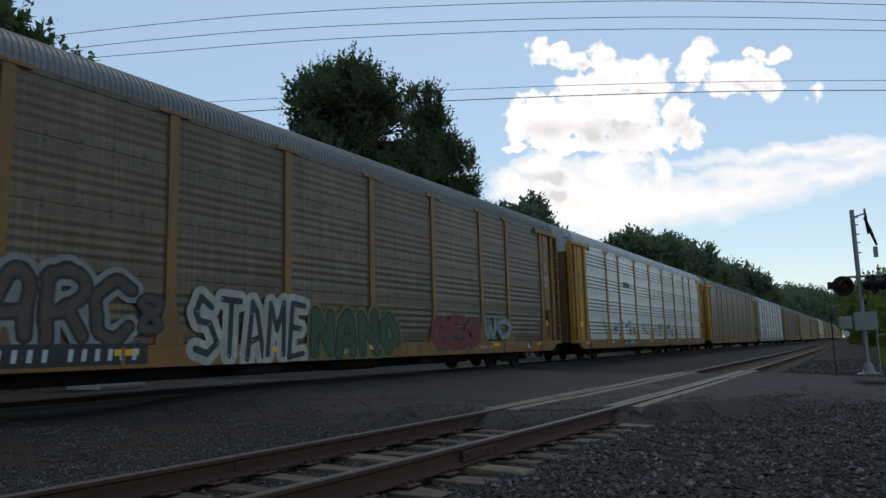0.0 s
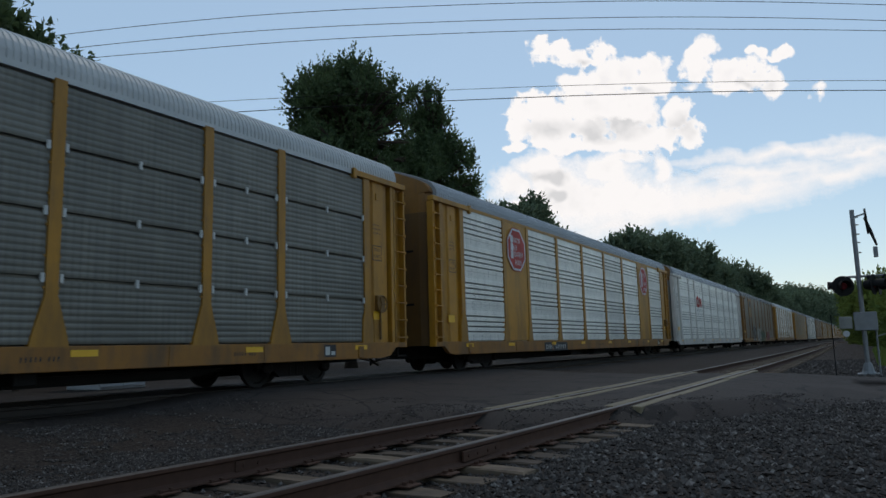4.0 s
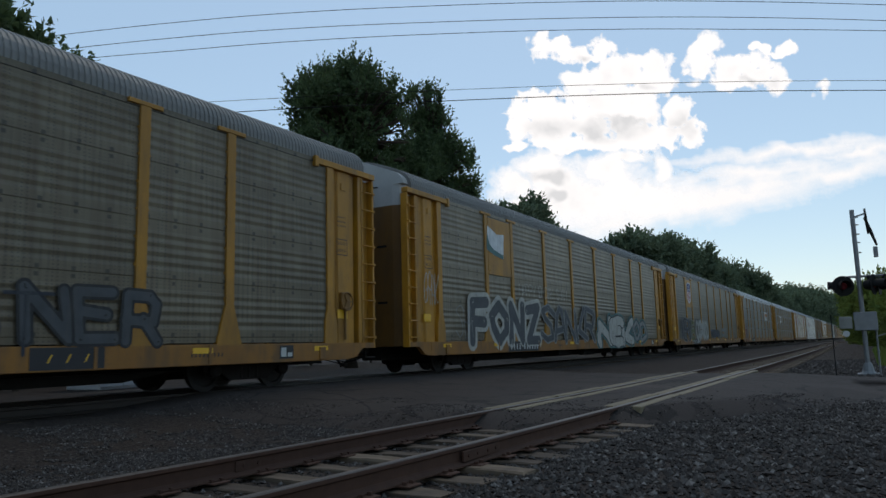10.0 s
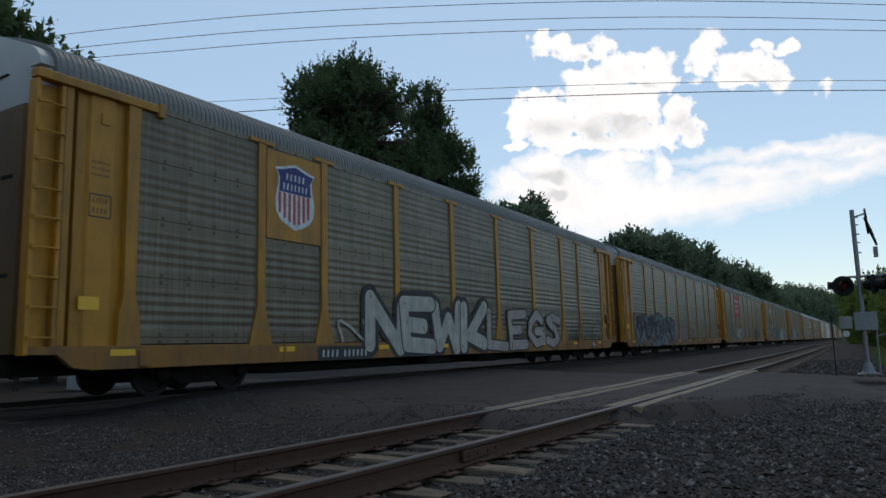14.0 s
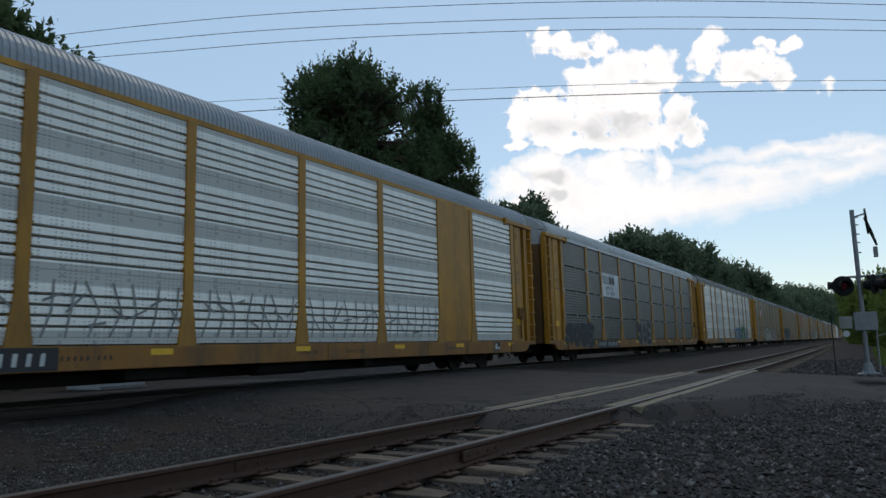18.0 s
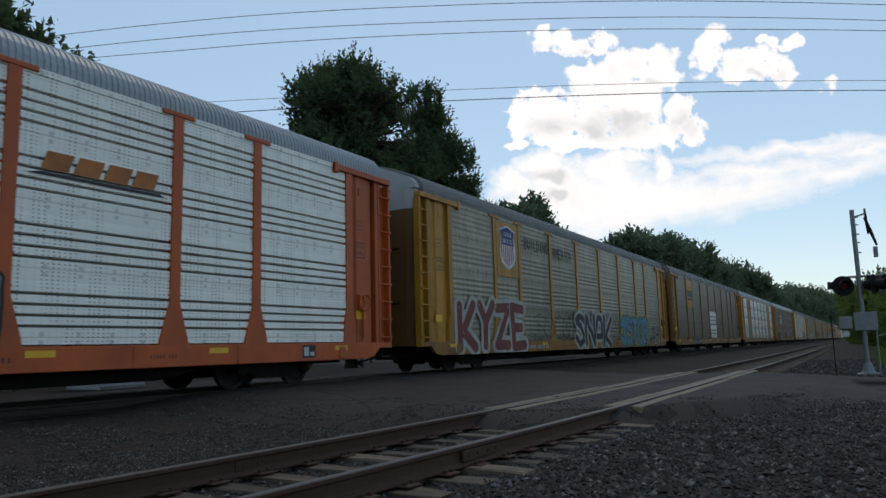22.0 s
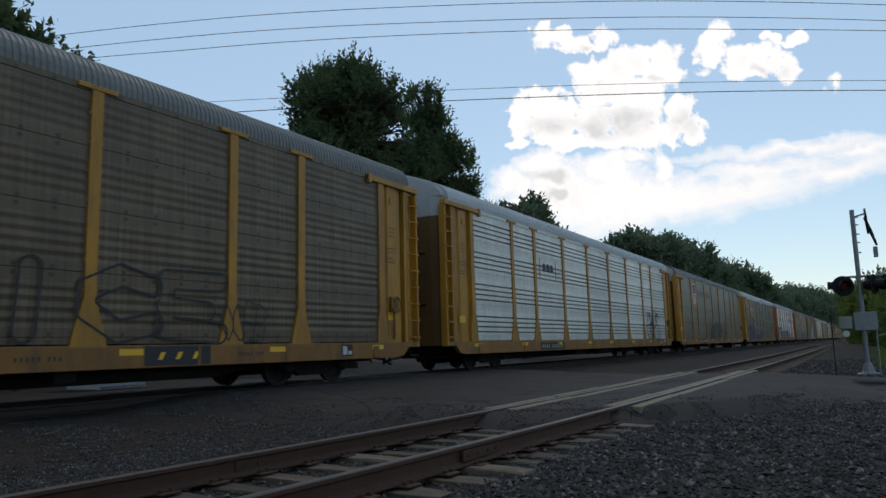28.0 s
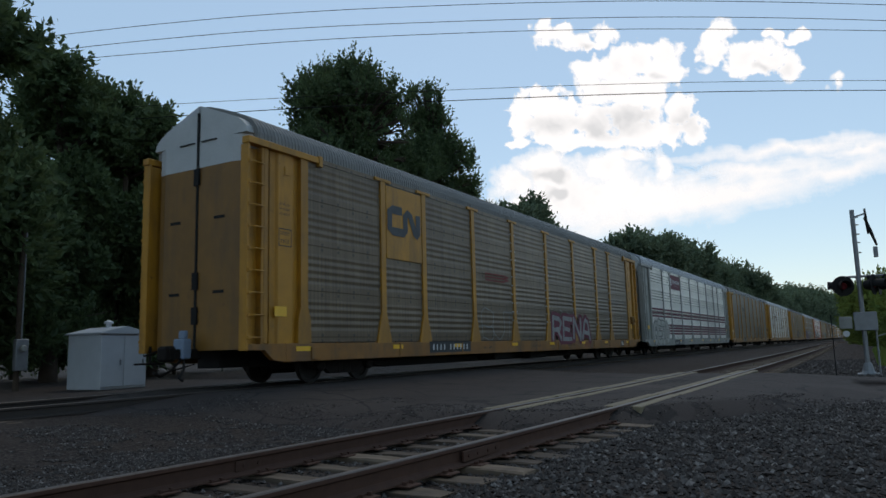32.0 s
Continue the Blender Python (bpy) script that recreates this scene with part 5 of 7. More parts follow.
        letters(car, "NER", 5.2, 7.6, 1.05, 2.0, (K, SP["slate"]), seed=24, angular=True, fat=0.12)
        letters(car, "SWUK", -2.8, 0.9, 1.1, 1.9, (SP["pink"],), (0.0,), 0.2, 22)
        letters(car, "CKUT", 2.7, 5.7, 1.0, 1.85, (SP["navy"],), (0.035,), 0.3, 23)
        number_plate(car, -7.0, -4.65)
    elif n == 8:
        letters(car, "WASEKR", -11.4, -3.2, 0.72, 2.3, (SP["navy"], K, SP["ice"]), seed=24, fat=0.13, overlap=1.4, wild=0.3)
        wildstyle(car, -11.4, -3.2, 0.74, 2.25, (SP["ice"], K, SP["ice"], SP["navy"], SP["pale"], K, SP["maroon"]), 24, 170, False)
        letters(car, "OWO", -1.7, 0.6, 0.9, 1.9, (SP["red"], SP["pink"]), seed=25, fat=0.2)
        letters(car, "RA", 1.35, 3.1, 1.0, 1.7, (SP["red"],), (0.085,), 0.1, 26)
        letters(car, "OWO", 4.6, 6.5, 1.1, 1.95, (SP["slate"],), (0.0,), 0.12, 82)
        letters(car, "HARE", 7.3, 8.7, 1.1, 1.7, (SP["navy"],), (0.0,), 0.2, 83)
        sill_logo(car, 4.75, 5.4, False)
        letters(car, "KAPE", -12.82, -12.1, 2.2, 3.2, (W,), (0.0,), 0.3, 27)
        number_plate(car, -7.1, -4.8, 0.78, 1.0)
    elif n == 9:
        shield(car, 1, 3.40, 4.80, YELLOW)
        letters(car, "NEWK", -5.6, 0.4, 0.72, 2.3, (K, K, W), (0.085, 0.035), 0.06, 28, angular=True, fat=0.19, overlap=1.18)
        letters(car, "LEGS", 0.5, 6.7, 0.74, 2.15, (K, SP["rosewhite"]), (0.085, 0.035), 0.14, 29, angular=True, fat=0.155)
        letters(car, "N", -6.6, -5.7, 1.12, 1.6, (W,), (0.085,), 0.2, 30)
        letters(car, "ANWAC", 7.7, 9.3, 1.0, 1.7, (K,), (0.0,), 0.3, 230)
        letters(car, "ERTWCET", 9.2, 11.6, 1.15, 1.8, (K,), (0.0,), 0.3, 231)
        letters(car, "UNO", 5.9, 6.9, 1.75, 2.0, (SP["pink"],), (0.0,), 0.15, 232)
        letters(car, "PNO", 12.12, 12.75, 2.3, 2.62, (K,), (0.0,), 0.15, 233)
        number_plate(car, -7.4, -5.5, 0.76, 0.98)
    elif n == 10:
        letters(car, "BY", 4.95, 7.0, 0.8, 2.25, (SP["greendark"], SP["green"]), seed=31, angular=True, fat=0.27)
        letters(car, "UB", 6.95, 8.75, 0.8, 2.1, (SP["pale"], SP["cyan"]), seed=32, angular=True, fat=0.15)
        letters(car, "CORES", 0.9, 5.0, 0.9, 2.0, (SP["blue"], SP["cyan"]), (0.085, 0.0), 0.2, 34)
        letters(car, "N", 10.4, 11.1, 1.15, 1.48, (SP["orange"],), (0.085,), 0.2, 35)
        number_plate(car, -7.1, -4.8)
    elif n == 11:
        sheet_band(car, 2, 3.03, 4.11, SP["flagwhite"], "sign_panel", "white sign panel")
        s = Shape()
        for k in range(5):
            flat(s, rect(-6.95, -5.9, 3.62 + k * 0.075, 3.655 + k * 0.075), -14)
        block_logo(s, -5.95, -5.15, 3.6, 3.98, -14, 0, 2)
        bars(s, -6.5, -5.3, 3.36, 3.52, (7,), -14, 0)
        bars(s, -6.5, -5.1, 3.13, 3.29, (8,), -14, 0)
        part("railway_mark", s.done("railway_mark", BLACK_PAINT), car)
        letters(car, "SOBE", -12.0, -8.5, 0.80, 1.75, (SP["slate"], K), seed=36, fat=0.2)
        letters(car, "WISE", -7.0, -4.9, 1.15, 1.75, (SP["pale"],), (0.0,), 0.1, 37)
        letters(car, "SOE", -1.7, 0.9, 0.78, 1.95, (SP["pale"], K), seed=38, fat=0.2)
        number_plate(car, -8.1, -4.95)
    elif n == 12:
        worm(car, -8.85, -7.4, 3.98, 4.68, SP["signfade"], (-8.85, -7.4, 3.72, 3.84))
        letters(car, "TOPSH", -9.1, -7.7, 1.3, 1.95, (SP["pale"],), (0.0,), 0.25, 39)
        s = Shape()
        rnd2 = random.Random(3)
        for b in (2, 3, 4, 5, 6):
            for k in range(7):
                x = BAYS[b] + 0.3 + k * 0.36
                ribbon(s, [(x, 1.2), (x + rnd2.uniform(0, 0.2), 1.6), (x + rnd2.uniform(-0.1, 0.2), 2.05)], 0.018, -12)
                ribbon(s, [(x, 1.6 + rnd2.uniform(-0.3, 0.3)), (x + 0.3, 1.6 + rnd2.uniform(-0.3, 0.3))], 0.018, -12)
        part("graffiti", s.done("graffiti", SP["pale"]), car)["kind"] = "stuff"
        letters(car, "MTE", -11.6, -9.7, 1.4, 2.0, (SP["smoke"], SP["flagwhite"]), (0.085, 0.035), 0.0, 40)
        number_plate(car, -6.1, -3.75)
    elif n == 13:
        sign(car, 1, 3.15, 4.99, YELLOW, label="yellow sign plate")
        s = Shape()
        block_logo(s, -8.85, -7.35, 3.85, 4.32)
        flat(s, rect(-8.85, -7.35, 3.66, 3.77), 3)
        part("railway_mark", s.done("railway_mark", SP["slate"]), car)
        sheet_band(car, 4, 2.78, 3.12, GALV_WHITE, "new_sheet", "bright replacement sheet")
        for z0, z1 in ((2.48, 2.72), (2.2, 2.42), (1.75, 2.12), (1.5, 1.68), (1.14, 1.44)):
            sheet_band(car, 4, z0, z1, GALV_WHITE, "new_sheet", "bright replacement sheet")
        number_plate(car, -7.7, -5.15)
        sill_logo(car, 5.3, 6.6)
    elif n == 14:
        shield(car, 1, 3.42, 4.9, YELLOW)
        letters(car, "BUILDING", -6.7, -4.5, 4.28, 4.66, (BLACK_PAINT,), (0.0,), 0.0, 41, "slogan")
        letters(car, "AMERICA", -4.02, -2.05, 4.22, 4.6, (BLACK_PAINT,), (0.0,), 0.0, 42, "slogan")
        letters(car, "KYZE", -11.7, -6.9, 0.72, 2.35, (W, W, SP["brick"]), seed=43, angular=True, fat=0.17, wild=0.1)
        letters(car, "SNAK", -2.05, 2.75, 0.72, 2.22, (W, W, K), seed=44, fat=0.135, wild=0.1, overlap=1.08)
        letters(car, "35TOR", 4.2, 9.1, 0.72, 2.2, (SP["lime"], SP["navy"], SP["cyan"]), seed=45, fat=0.2, wild=0.05, overlap=1.12)
        letters(car, "SOC", -6.2, -3.2, 1.15, 2.0, (K,), (0.0,), 0.35, 144)
        letters(car, "O8", -3.3, -2.0, 1.1, 2.15, (K,), fat=0.3, wild=0.2, seed=145, overlap=1.2, ring=True)
        letters(car, "GRA", 2.85, 4.15, 1.15, 2.0, (SP["slate"],), (0.03,), 0.3, 146)
        letters(car, "AH", 9.9, 11.4, 0.8, 1.85, (W, K), seed=46, angular=True, fat=0.12)
        number_plate(car, -6.9, -4.75, 0.78, 0.98, (4, 6), WHITE_PAINT, False)
    elif n == 15:
        letters(car, "SC", -12.5, -11.3, 0.74, 1.5, (W, K), seed=147, fat=0.2)
        letters(car, "PLTSK", -11.8, -7.5, 0.72, 2.45, (K, SP["flagwhite"], K), seed=47, fat=0.2, wild=0.2, overlap=1.25)
        letters(car, "canton", -6.95, -2.05, 0.98, 2.45, (K, SP["pale"]), seed=48, fat=0.2, wild=0.06)
        letters(car, "FIEN", -2.0, 1.05, 0.8, 2.15, (SP["pale"], K), seed=49, fat=0.22)
        letters(car, "UKEN", 2.0, 4.3, 0.8, 2.1, (K, SP["pale"]), seed=50, fat=0.16)
        s = Shape()
        for k in range(4):
            x = 4.75 + k * 0.5
            flat(s, [(x, 3.64), (x + 0.42, 3.64), (x + 0.52, 3.92), (x + 0.10, 3.92)], -12)
        s.slot = 1
        flat(s, [(4.55, 3.55), (6.9, 3.55), (6.8, 3.60), (4.75, 3.60)], -12)
        part("railway_mark", s.done("railway_mark", [SP["orange"], BLACK_PAINT]), car)
        number_plate(car, -7.1, -5.45)
    elif n == 16:
        shield(car, 1, 3.72, 4.65, YELLOW, half=0.42)
        letters(car, "BUILDING", -8.92, -8.14, 3.42, 3.58, (BLACK_PAINT,), (0.0,), 0.0, 51, "slogan")
        letters(car, "AMERICA", -8.06, -7.3, 3.42, 3.58, (BLACK_PAINT,), (0.0,), 0.0, 52, "slogan")
        letters(car, "GEND", -11.6, -7.0, 0.74, 2.3, (SP["smoke"], K, SP["purple"]), seed=53, fat=0.21, wild=0.2, overlap=1.25)
        wildstyle(car, -11.5, -7.1, 0.8, 2.2, (SP["pink"], SP["pink"], K), 53, 18, False)
        letters(car, "BERTK", -6.3, -1.8, 0.76, 2.35, (K, SP["rosefade"]), seed=54, fat=0.19, angular=True, overlap=1.2)
        letters(car, "CNIB", -1.5, 1.3, 0.85, 2.0, (SP["slate"], SP["smoke"]), seed=55, fat=0.12)
        wildstyle(car, 1.8, 6.8, 0.9, 1.8, (SP["smoke"], SP["pink"], SP["slate"]), 56, 24, False)
        number_plate(car, -8.2, -5.15)
    elif n == 17:
        letters(car, "BUILDING", -6.7, -4.5, 4.1, 4.45, (BLACK_PAINT,), (0.0,), 0.0, 57, "slogan")
        letters(car, "AMERICA", -4.02, -2.05, 4.08, 4.45, (BLACK_PAINT,), (0.0,), 0.0, 58, "slogan")
        shield(car, 1, 3.42, 4.9, YELLOW)
        letters(car, "AWSEKZ", -4.4, 4.3, 0.85, 2.3, (K,), seed=59, fat=0.12, angular=True, wild=0.3, overlap=1.5, ring=True)
        wildstyle(car, -4.3, 4.2, 0.76, 2.2, (SP["smoke"], SP["slate"], SP["pink"], K), 59, 46, False)
        number_plate(car, -7.0, -4.7)
    elif n == 18:
        s = Shape()
        block_logo(s, -6.5, -5.4, 3.6, 3.9, -12)
        for x in (-6.75, -5.2):
            flat(s, rect(x, x + 0.06, 3.35, 4.1), -12)
        part("railway_mark", s.done("railway_mark", SP["slate"]), car)
        letters(car, "GWPS", 7.7, 10.2, 1.05, 2.5, (K,), (0.085,), 0.22, 60)
        number_plate(car, -7.0, -4.6, 0.8, 0.98)
    elif n == 19:
        s = Shape()
        for k in range(5):
            flat(s, rect(-6.5, -5.5, 3.66 + k * 0.075, 3.695 + k * 0.075), -12)
        block_logo(s, -5.6, -4.8, 3.6, 3.95, -12, 0, 2)
        bars(s, -5.65, -4.6, 3.34, 3.52, (7,), -12, 0)
        bars(s, -5.65, -4.45, 3.1, 3.28, (8,), -12, 0)
        part("railway_mark", s.done("railway_mark", BLACK_PAINT), car)
        letters(car, "2ICE", 1.2, 7.0, 1.1, 2.4, (K,), seed=61, fat=0.19, wild=0.07, overlap=1.06, angular=True, ring=True)
        letters(car, "OCEB", 6.9, 8.0, 1.15, 1.8, (K,), (0.0,), 0.2, 161)
        sill_logo(car, 5.3, 6.65)
        letters(car, "ROK", -12.8, -12.2, 1.3, 1.8, (W,), (0.0,), 0.3, 62)
        number_plate(car, -7.15, -4.8, 0.82, 1.06)
    elif n == 20:
        sheet_band(car, 2, 4.12, 5.0, SP["maroon"], "sign_panel", "dark red sign panel")
        s = Shape()
        for k in range(4):
            flat(s, [(-7.2 + 0.06 * k, 4.38 + k * 0.12), (-6.75, 4.33 + k * 0.12), (-6.62, 4.40 + k * 0.12), (-7.1, 4.46 + k * 0.12)], -14)
        part("sign_mark", s.done("sign_mark", SP["flagwhite"]), car)
        bar_row(car, "sign_lettering", -6.5, -4.6, 4.48, 4.72, 9, -14, SP["flagwhite"])
        bar_row(car, "sign_lettering", -6.1, -5.0, 4.32, 4.37, 12, -14, SP["flagwhite"])
        for b in range(9):
            for z in (2.77, 2.57, 2.38, 1.90, 1.73, 1.57, 1.40):
                sheet_band(car, b, z - 0.048, z + 0.048, SP["maroon"], "stripe")
        letters(car, "GEZO", -11.8, -8.3, 0.76, 2.1, (W, SP["slate"], W), seed=63, fat=0.21, overlap=1.1)
        number_plate(car, -6.85, -4.4, 0.76, 0.98)
    elif n == 21:
        rivets(car)
        sign(car, 1, 3.15, 4.99, YELLOW, label="yellow sign plate")
        worm(car, -8.85, -7.4, 3.82, 4.45, SP["slate"])
        letters(car, "BUT", -3.9, -1.6, 1.15, 2.0, (SP["pale"],), (0.0,), 0.1, 64)
        letters(car, "RENA", 1.7, 6.0, 1.0, 2.05, (SP["maroon"], SP["maroon"], SP["pale"]), seed=65, angular=True, fat=0.12, wild=0.1)
        letters(car, "W", 2.6, 4.2, 2.02, 2.22, (SP["pale"],), (0.12,), 0.1, 67)
        letters(car, "COIFY", 9.25, 11.2, 2.72, 2.92, (SP["pale"],), (0.0,), 0.1, 68)
        bar_row(car, "sill_mark", 5.2, 6.0, 0.80, 0.98, 3, 2, SP["red"])
        letters(car, "B", -3.9, -1.6, 2.98, 3.18, (SP["red"],), (0.085,), 0.0, 66)
        number_plate(car, -7.0, -4.7, 0.84, 1.06)
    elif n == -1:
        s = Shape()
        block_logo(s, -6.5, -5.4, 3.6, 3.9, -12)
        part("railway_mark", s.done("railway_mark", SP["slate"]), car)
        wildstyle(car, -11, 6, 1.1, 2.0, (SP["smoke"], SP["blue"], SP["lime"], SP["slate"]), 70, 60, False)
        number_plate(car, -7.0, -4.7)
    if n >= -1:
        small_marks(car, n + 50, WHITE_PAINT if n in (0, 13) else BLACK_PAINT)
        if SPECS[n].get("style") == "solid":
            clips(car)


CARS = {}
for n in sorted(SPECS):
    CARS[n] = wagon(SPECS[n], n)
    marks_of(n, CARS[n])
# the last car's rear lamp and hose
s = Shape()
s.box(-HALF - 0.28, -HALF - 0.06, -0.16, 0.14, 0.82, 1.22, 0.03)
s.box(-HALF - 0.20, -HALF - 0.10, -0.10, 0.08, 1.22, 1.38, 0.02)
part("rear_marker", s.done("rear_marker", plain("blue_grey_enamel", (0.16, 0.22, 0.30), 0.5)), CARS[21], label="blue-grey end-of-train marker")
s = Shape()
s.tube([(-HALF - 0.15, -0.05, 0.82), (-HALF - 0.2, -0.1, 0.62), (-HALF - 0.32, -0.12, 0.47), (-HALF - 0.3, -0.2, 0.41)], 0.028, 8)
part("air_hose", s.done("air_hose", SHADOW_BLACK), CARS[21])
# small shifts of single cars along the track, set to fit the camera's view
VIEW_SHIFT = {0: -0.13, 1: 0.1, 4: 0.18, 5: 0.17, 6: -0.13, 7: -0.18, 8: -0.07, 9: -0.07, 11: -0.09, 13: 0.06, 14: 0.08, 15: 0.1, 16: 0.08, 18: -0.16, 19: -0.2, 21: 0.25}


def along(t):
    """How far the train has run at t seconds."""
    return -1.16 + 18.691 * t + 0.01278 * t * t


TRACK_Y = 11.60


def motions():
    times = [k * 1.0 for k in range(33)]
    for n, car in CARS.items():
        walk(car, [(t, pose(along(t) - PITCH * n + 13.7 + VIEW_SHIFT.get(n, 0), TRACK_Y, 0)) for t in times])
    # the wheels turn while they pass the crossing; far off they are keyed at rest
    for w, n, ax in WHEELS:
        near = [k / FPS for k in range(32 * FPS + 1) if -28 < along(k / FPS) - PITCH * n + 13.7 + w.parent.location.x < 70]
        if n < -1 or not near:
            continue
        turn = {t: math.degrees((along(t) - along(near[0])) / 0.40) for t in near}
        rows = [(t, pose(ax * 0.9, 0, RAIL_Z + 0.40, 0, turn[t], 0)) for t in near]
        if near[0] > 0:
            rows = [(0, rows[0][1])] + rows
        if near[-1] < 32:
            rows += [(32, rows[-1][1])]
        walk(w, rows)
    for ob, (dx, dy), depth in CLOUDS:
        walk(ob, [(t, cloud_pose(dx * (t - 12.8) / 32, dy * (t - 12.8) / 32, depth)) for t in (0, 16, 32)])

# ---------------------------------------------------------------- clouds, far behind everything
CLOUD_FAR = 2600.0
AHEAD = (AIM - EYE).normalized()
CAM_R = STAND.to_3x3() @ Vector((1, 0, 0))
CAM_U = STAND.to_3x3() @ Vector((0, 1, 0))


def cloud_material(name, grey, white, soft):
    """Glowing cloud whose cover and greyness are laid on the sheet; fine wisps fray its rim."""
    m = Mat(name)
    d = m.t.nodes.new("ShaderNodeAttribute")
    d.attribute_name = "cover"
    c = m.t.nodes.new("ShaderNodeAttribute")
    c.attribute_name = "greying"
    wisp = m.noise(0.09, 6, rough=0.7)
    q = m.math("ADD", d.outputs["Fac"], m.math("MULTIPLY", m.math("SUBTRACT", wisp, 0.5), 0.45))
    a = m.ramp(q, [(0.0, (0, 0, 0)), (0.10 + 0.25 * soft, (0.5, 0.5, 0.5)), (0.28 + 0.65 * soft, (1, 1, 1))])
    em = m.t.nodes.new("ShaderNodeEmission")
    g = m.math("ADD", c.outputs["Fac"], m.math("MULTIPLY", m.math("SUBTRACT", m.noise(0.03, 6, rough=0.6), 0.5), 0.16))
    m.link(m.ramp(g, [(0.05, white), (1.0, grey)]), em.inputs["Color"])
    tp = m.t.nodes.new("ShaderNodeBsdfTransparent")
    mx = m.t.nodes.new("ShaderNodeMixShader")
    m.link(a, mx.inputs[0])
    m.link(tp.outputs[0], mx.inputs[1])
    m.link(em.outputs[0], mx.inputs[2])
    m.link(mx.outputs[0], m.t.nodes["Material Output"].inputs["Surface"])
    return m.m


WHITE_CLOUD, GREY_CLOUD = (0.895, 0.955, 1.085), (0.63, 0.69, 0.80)
CLOUD = cloud_material("sunlit_cumulus", GREY_CLOUD, WHITE_CLOUD, 0.0)
CLOUD_SOFT = cloud_material("hazy_cumulus", GREY_CLOUD, WHITE_CLOUD, 0.6)
VEIL = cloud_material("thin_high_cloud", (0.77, 0.85, 0.99), (0.87, 0.93, 1.06), 1.3)


def lattice_noise(x, y, seed):
    """Smooth noise between -1 and 1 on arrays."""
    rng = np.random.default_rng(seed)
    table = rng.uniform(-1, 1, (64, 64))
    xi, yi = np.floor(x).astype(int), np.floor(y).astype(int)
    fx, fy = x - xi, y - yi
    fx, fy = fx * fx * (3 - 2 * fx), fy * fy * (3 - 2 * fy)
    def at(i, j):
        return table[(xi + i) % 64, (yi + j) % 64]
    return (at(0, 0) * (1 - fx) + at(1, 0) * fx) * (1 - fy) + (at(0, 1) * (1 - fx) + at(1, 1) * fx) * fy


def billows(x, y, size, seed, creased=True, octaves=5, gain=0.58):
    """Cauliflower relief: rounded humps parted by sharp creases, about 0 on the mean."""
    out, amp = np.zeros(x.shape), 1.0
    for k in range(octaves):
        q = lattice_noise(x / size * 2 ** k + 7.3 * k, y / size * 2 ** k + 3.1 * k, seed + k)
        out += amp * (0.55 - 1.7 * np.abs(q) if creased else 0.8 * q)
        amp *= gain
    return out


def cloud(lobes, cores, drift, depth, mat, label, stretch=0.0, rough=0.34, size=30.0, streak=1.0, gain=1.04):
    """A bank of cloud on a far sheet: lobes and grey cores as (x, y, radius x, radius y) in image points, placed to fit
    the camera's view; drift over the whole run.
    """
    x0, x1 = min(l[0] - l[2] * 1.6 for l in lobes) - 12, max(l[0] + l[2] * 1.6 for l in lobes) + 12
    y0, y1 = min(l[1] - l[3] * 1.6 for l in lobes) - 12, max(l[1] + l[3] * 1.6 for l in lobes) + 12
    if stretch:
        y0, y1 = y0 - 90, y1 + 90
    nx, ny = int((x1 - x0) / 2.2), int((y1 - y0) / 2.2)
    xs, ys = np.meshgrid(np.linspace(x0, x1, nx), np.linspace(y0, y1, ny))
    seed = int(lobes[0][0])
    wx = xs + 9 * lattice_noise(xs / 30, ys / 30, seed + 50) + 4 * lattice_noise(xs / 11, ys / 11, seed + 51)
    wy = ys + 9 * lattice_noise(xs / 30, ys / 30, seed + 60) + 4 * lattice_noise(xs / 11, ys / 11, seed + 61)

    def field(items):
        out = np.full(xs.shape, -2.0)
        for cx, cy, rx, ry in items:
            yy = wy - cy - stretch * (wx - cx)
            out = np.maximum(out, gain - np.sqrt(((wx - cx) / rx) ** 2 + (yy / ry) ** 2))
        return out
    hump = billows(xs / streak, ys - stretch * xs, size, seed, mat is CLOUD)
    den = field(lobes) + rough * hump
    thick = np.clip(den, 0, 1)
    soft = billows(xs, ys, 46.0, seed + 9, False, 4)
    core = np.clip(np.clip(field(cores), 0, 1) * (1.1 + 0.7 * soft), 0, 1) * np.clip(thick * 2.2, 0, 1) if cores else np.zeros(xs.shape)
    core = np.clip(core + 0.16 * np.clip(-hump, 0, 1) * np.clip(thick * 2 - 0.3, 0, 1) + 0.25 * np.clip(soft, 0, 1) * np.clip(thick - 0.2, 0, 1), 0, 1)
    edge = np.minimum(np.minimum(xs - x0, x1 - xs), np.minimum(ys - y0, y1 - ys))
    den = np.where(edge < 5, -2, den)
    k = (CLOUD_FAR + depth) / 1267.0
    v = np.stack([(xs.ravel() - 784) * k, (441 - ys.ravel()) * k, np.zeros(xs.size)], 1).tolist()
    keep = den > -0.45
    f = [(j * nx + i, j * nx + i + 1, (j + 1) * nx + i + 1, (j + 1) * nx + i) for j in range(ny - 1) for i in range(nx - 1) if keep[j:j + 2, i:i + 2].any()]
    me = mesh("cloud", v, f, mat)
    for name, data in (("cover", den), ("greying", core)):
        me.attributes.new(name, "FLOAT", "POINT").data.foreach_set("value", data.ravel().astype(np.float32))
    ob = new("cloud", me)
    tagged(ob, label, "cloud", "clouds in the sky", "structure")
    CLOUDS.append((ob, drift, depth))
    return ob


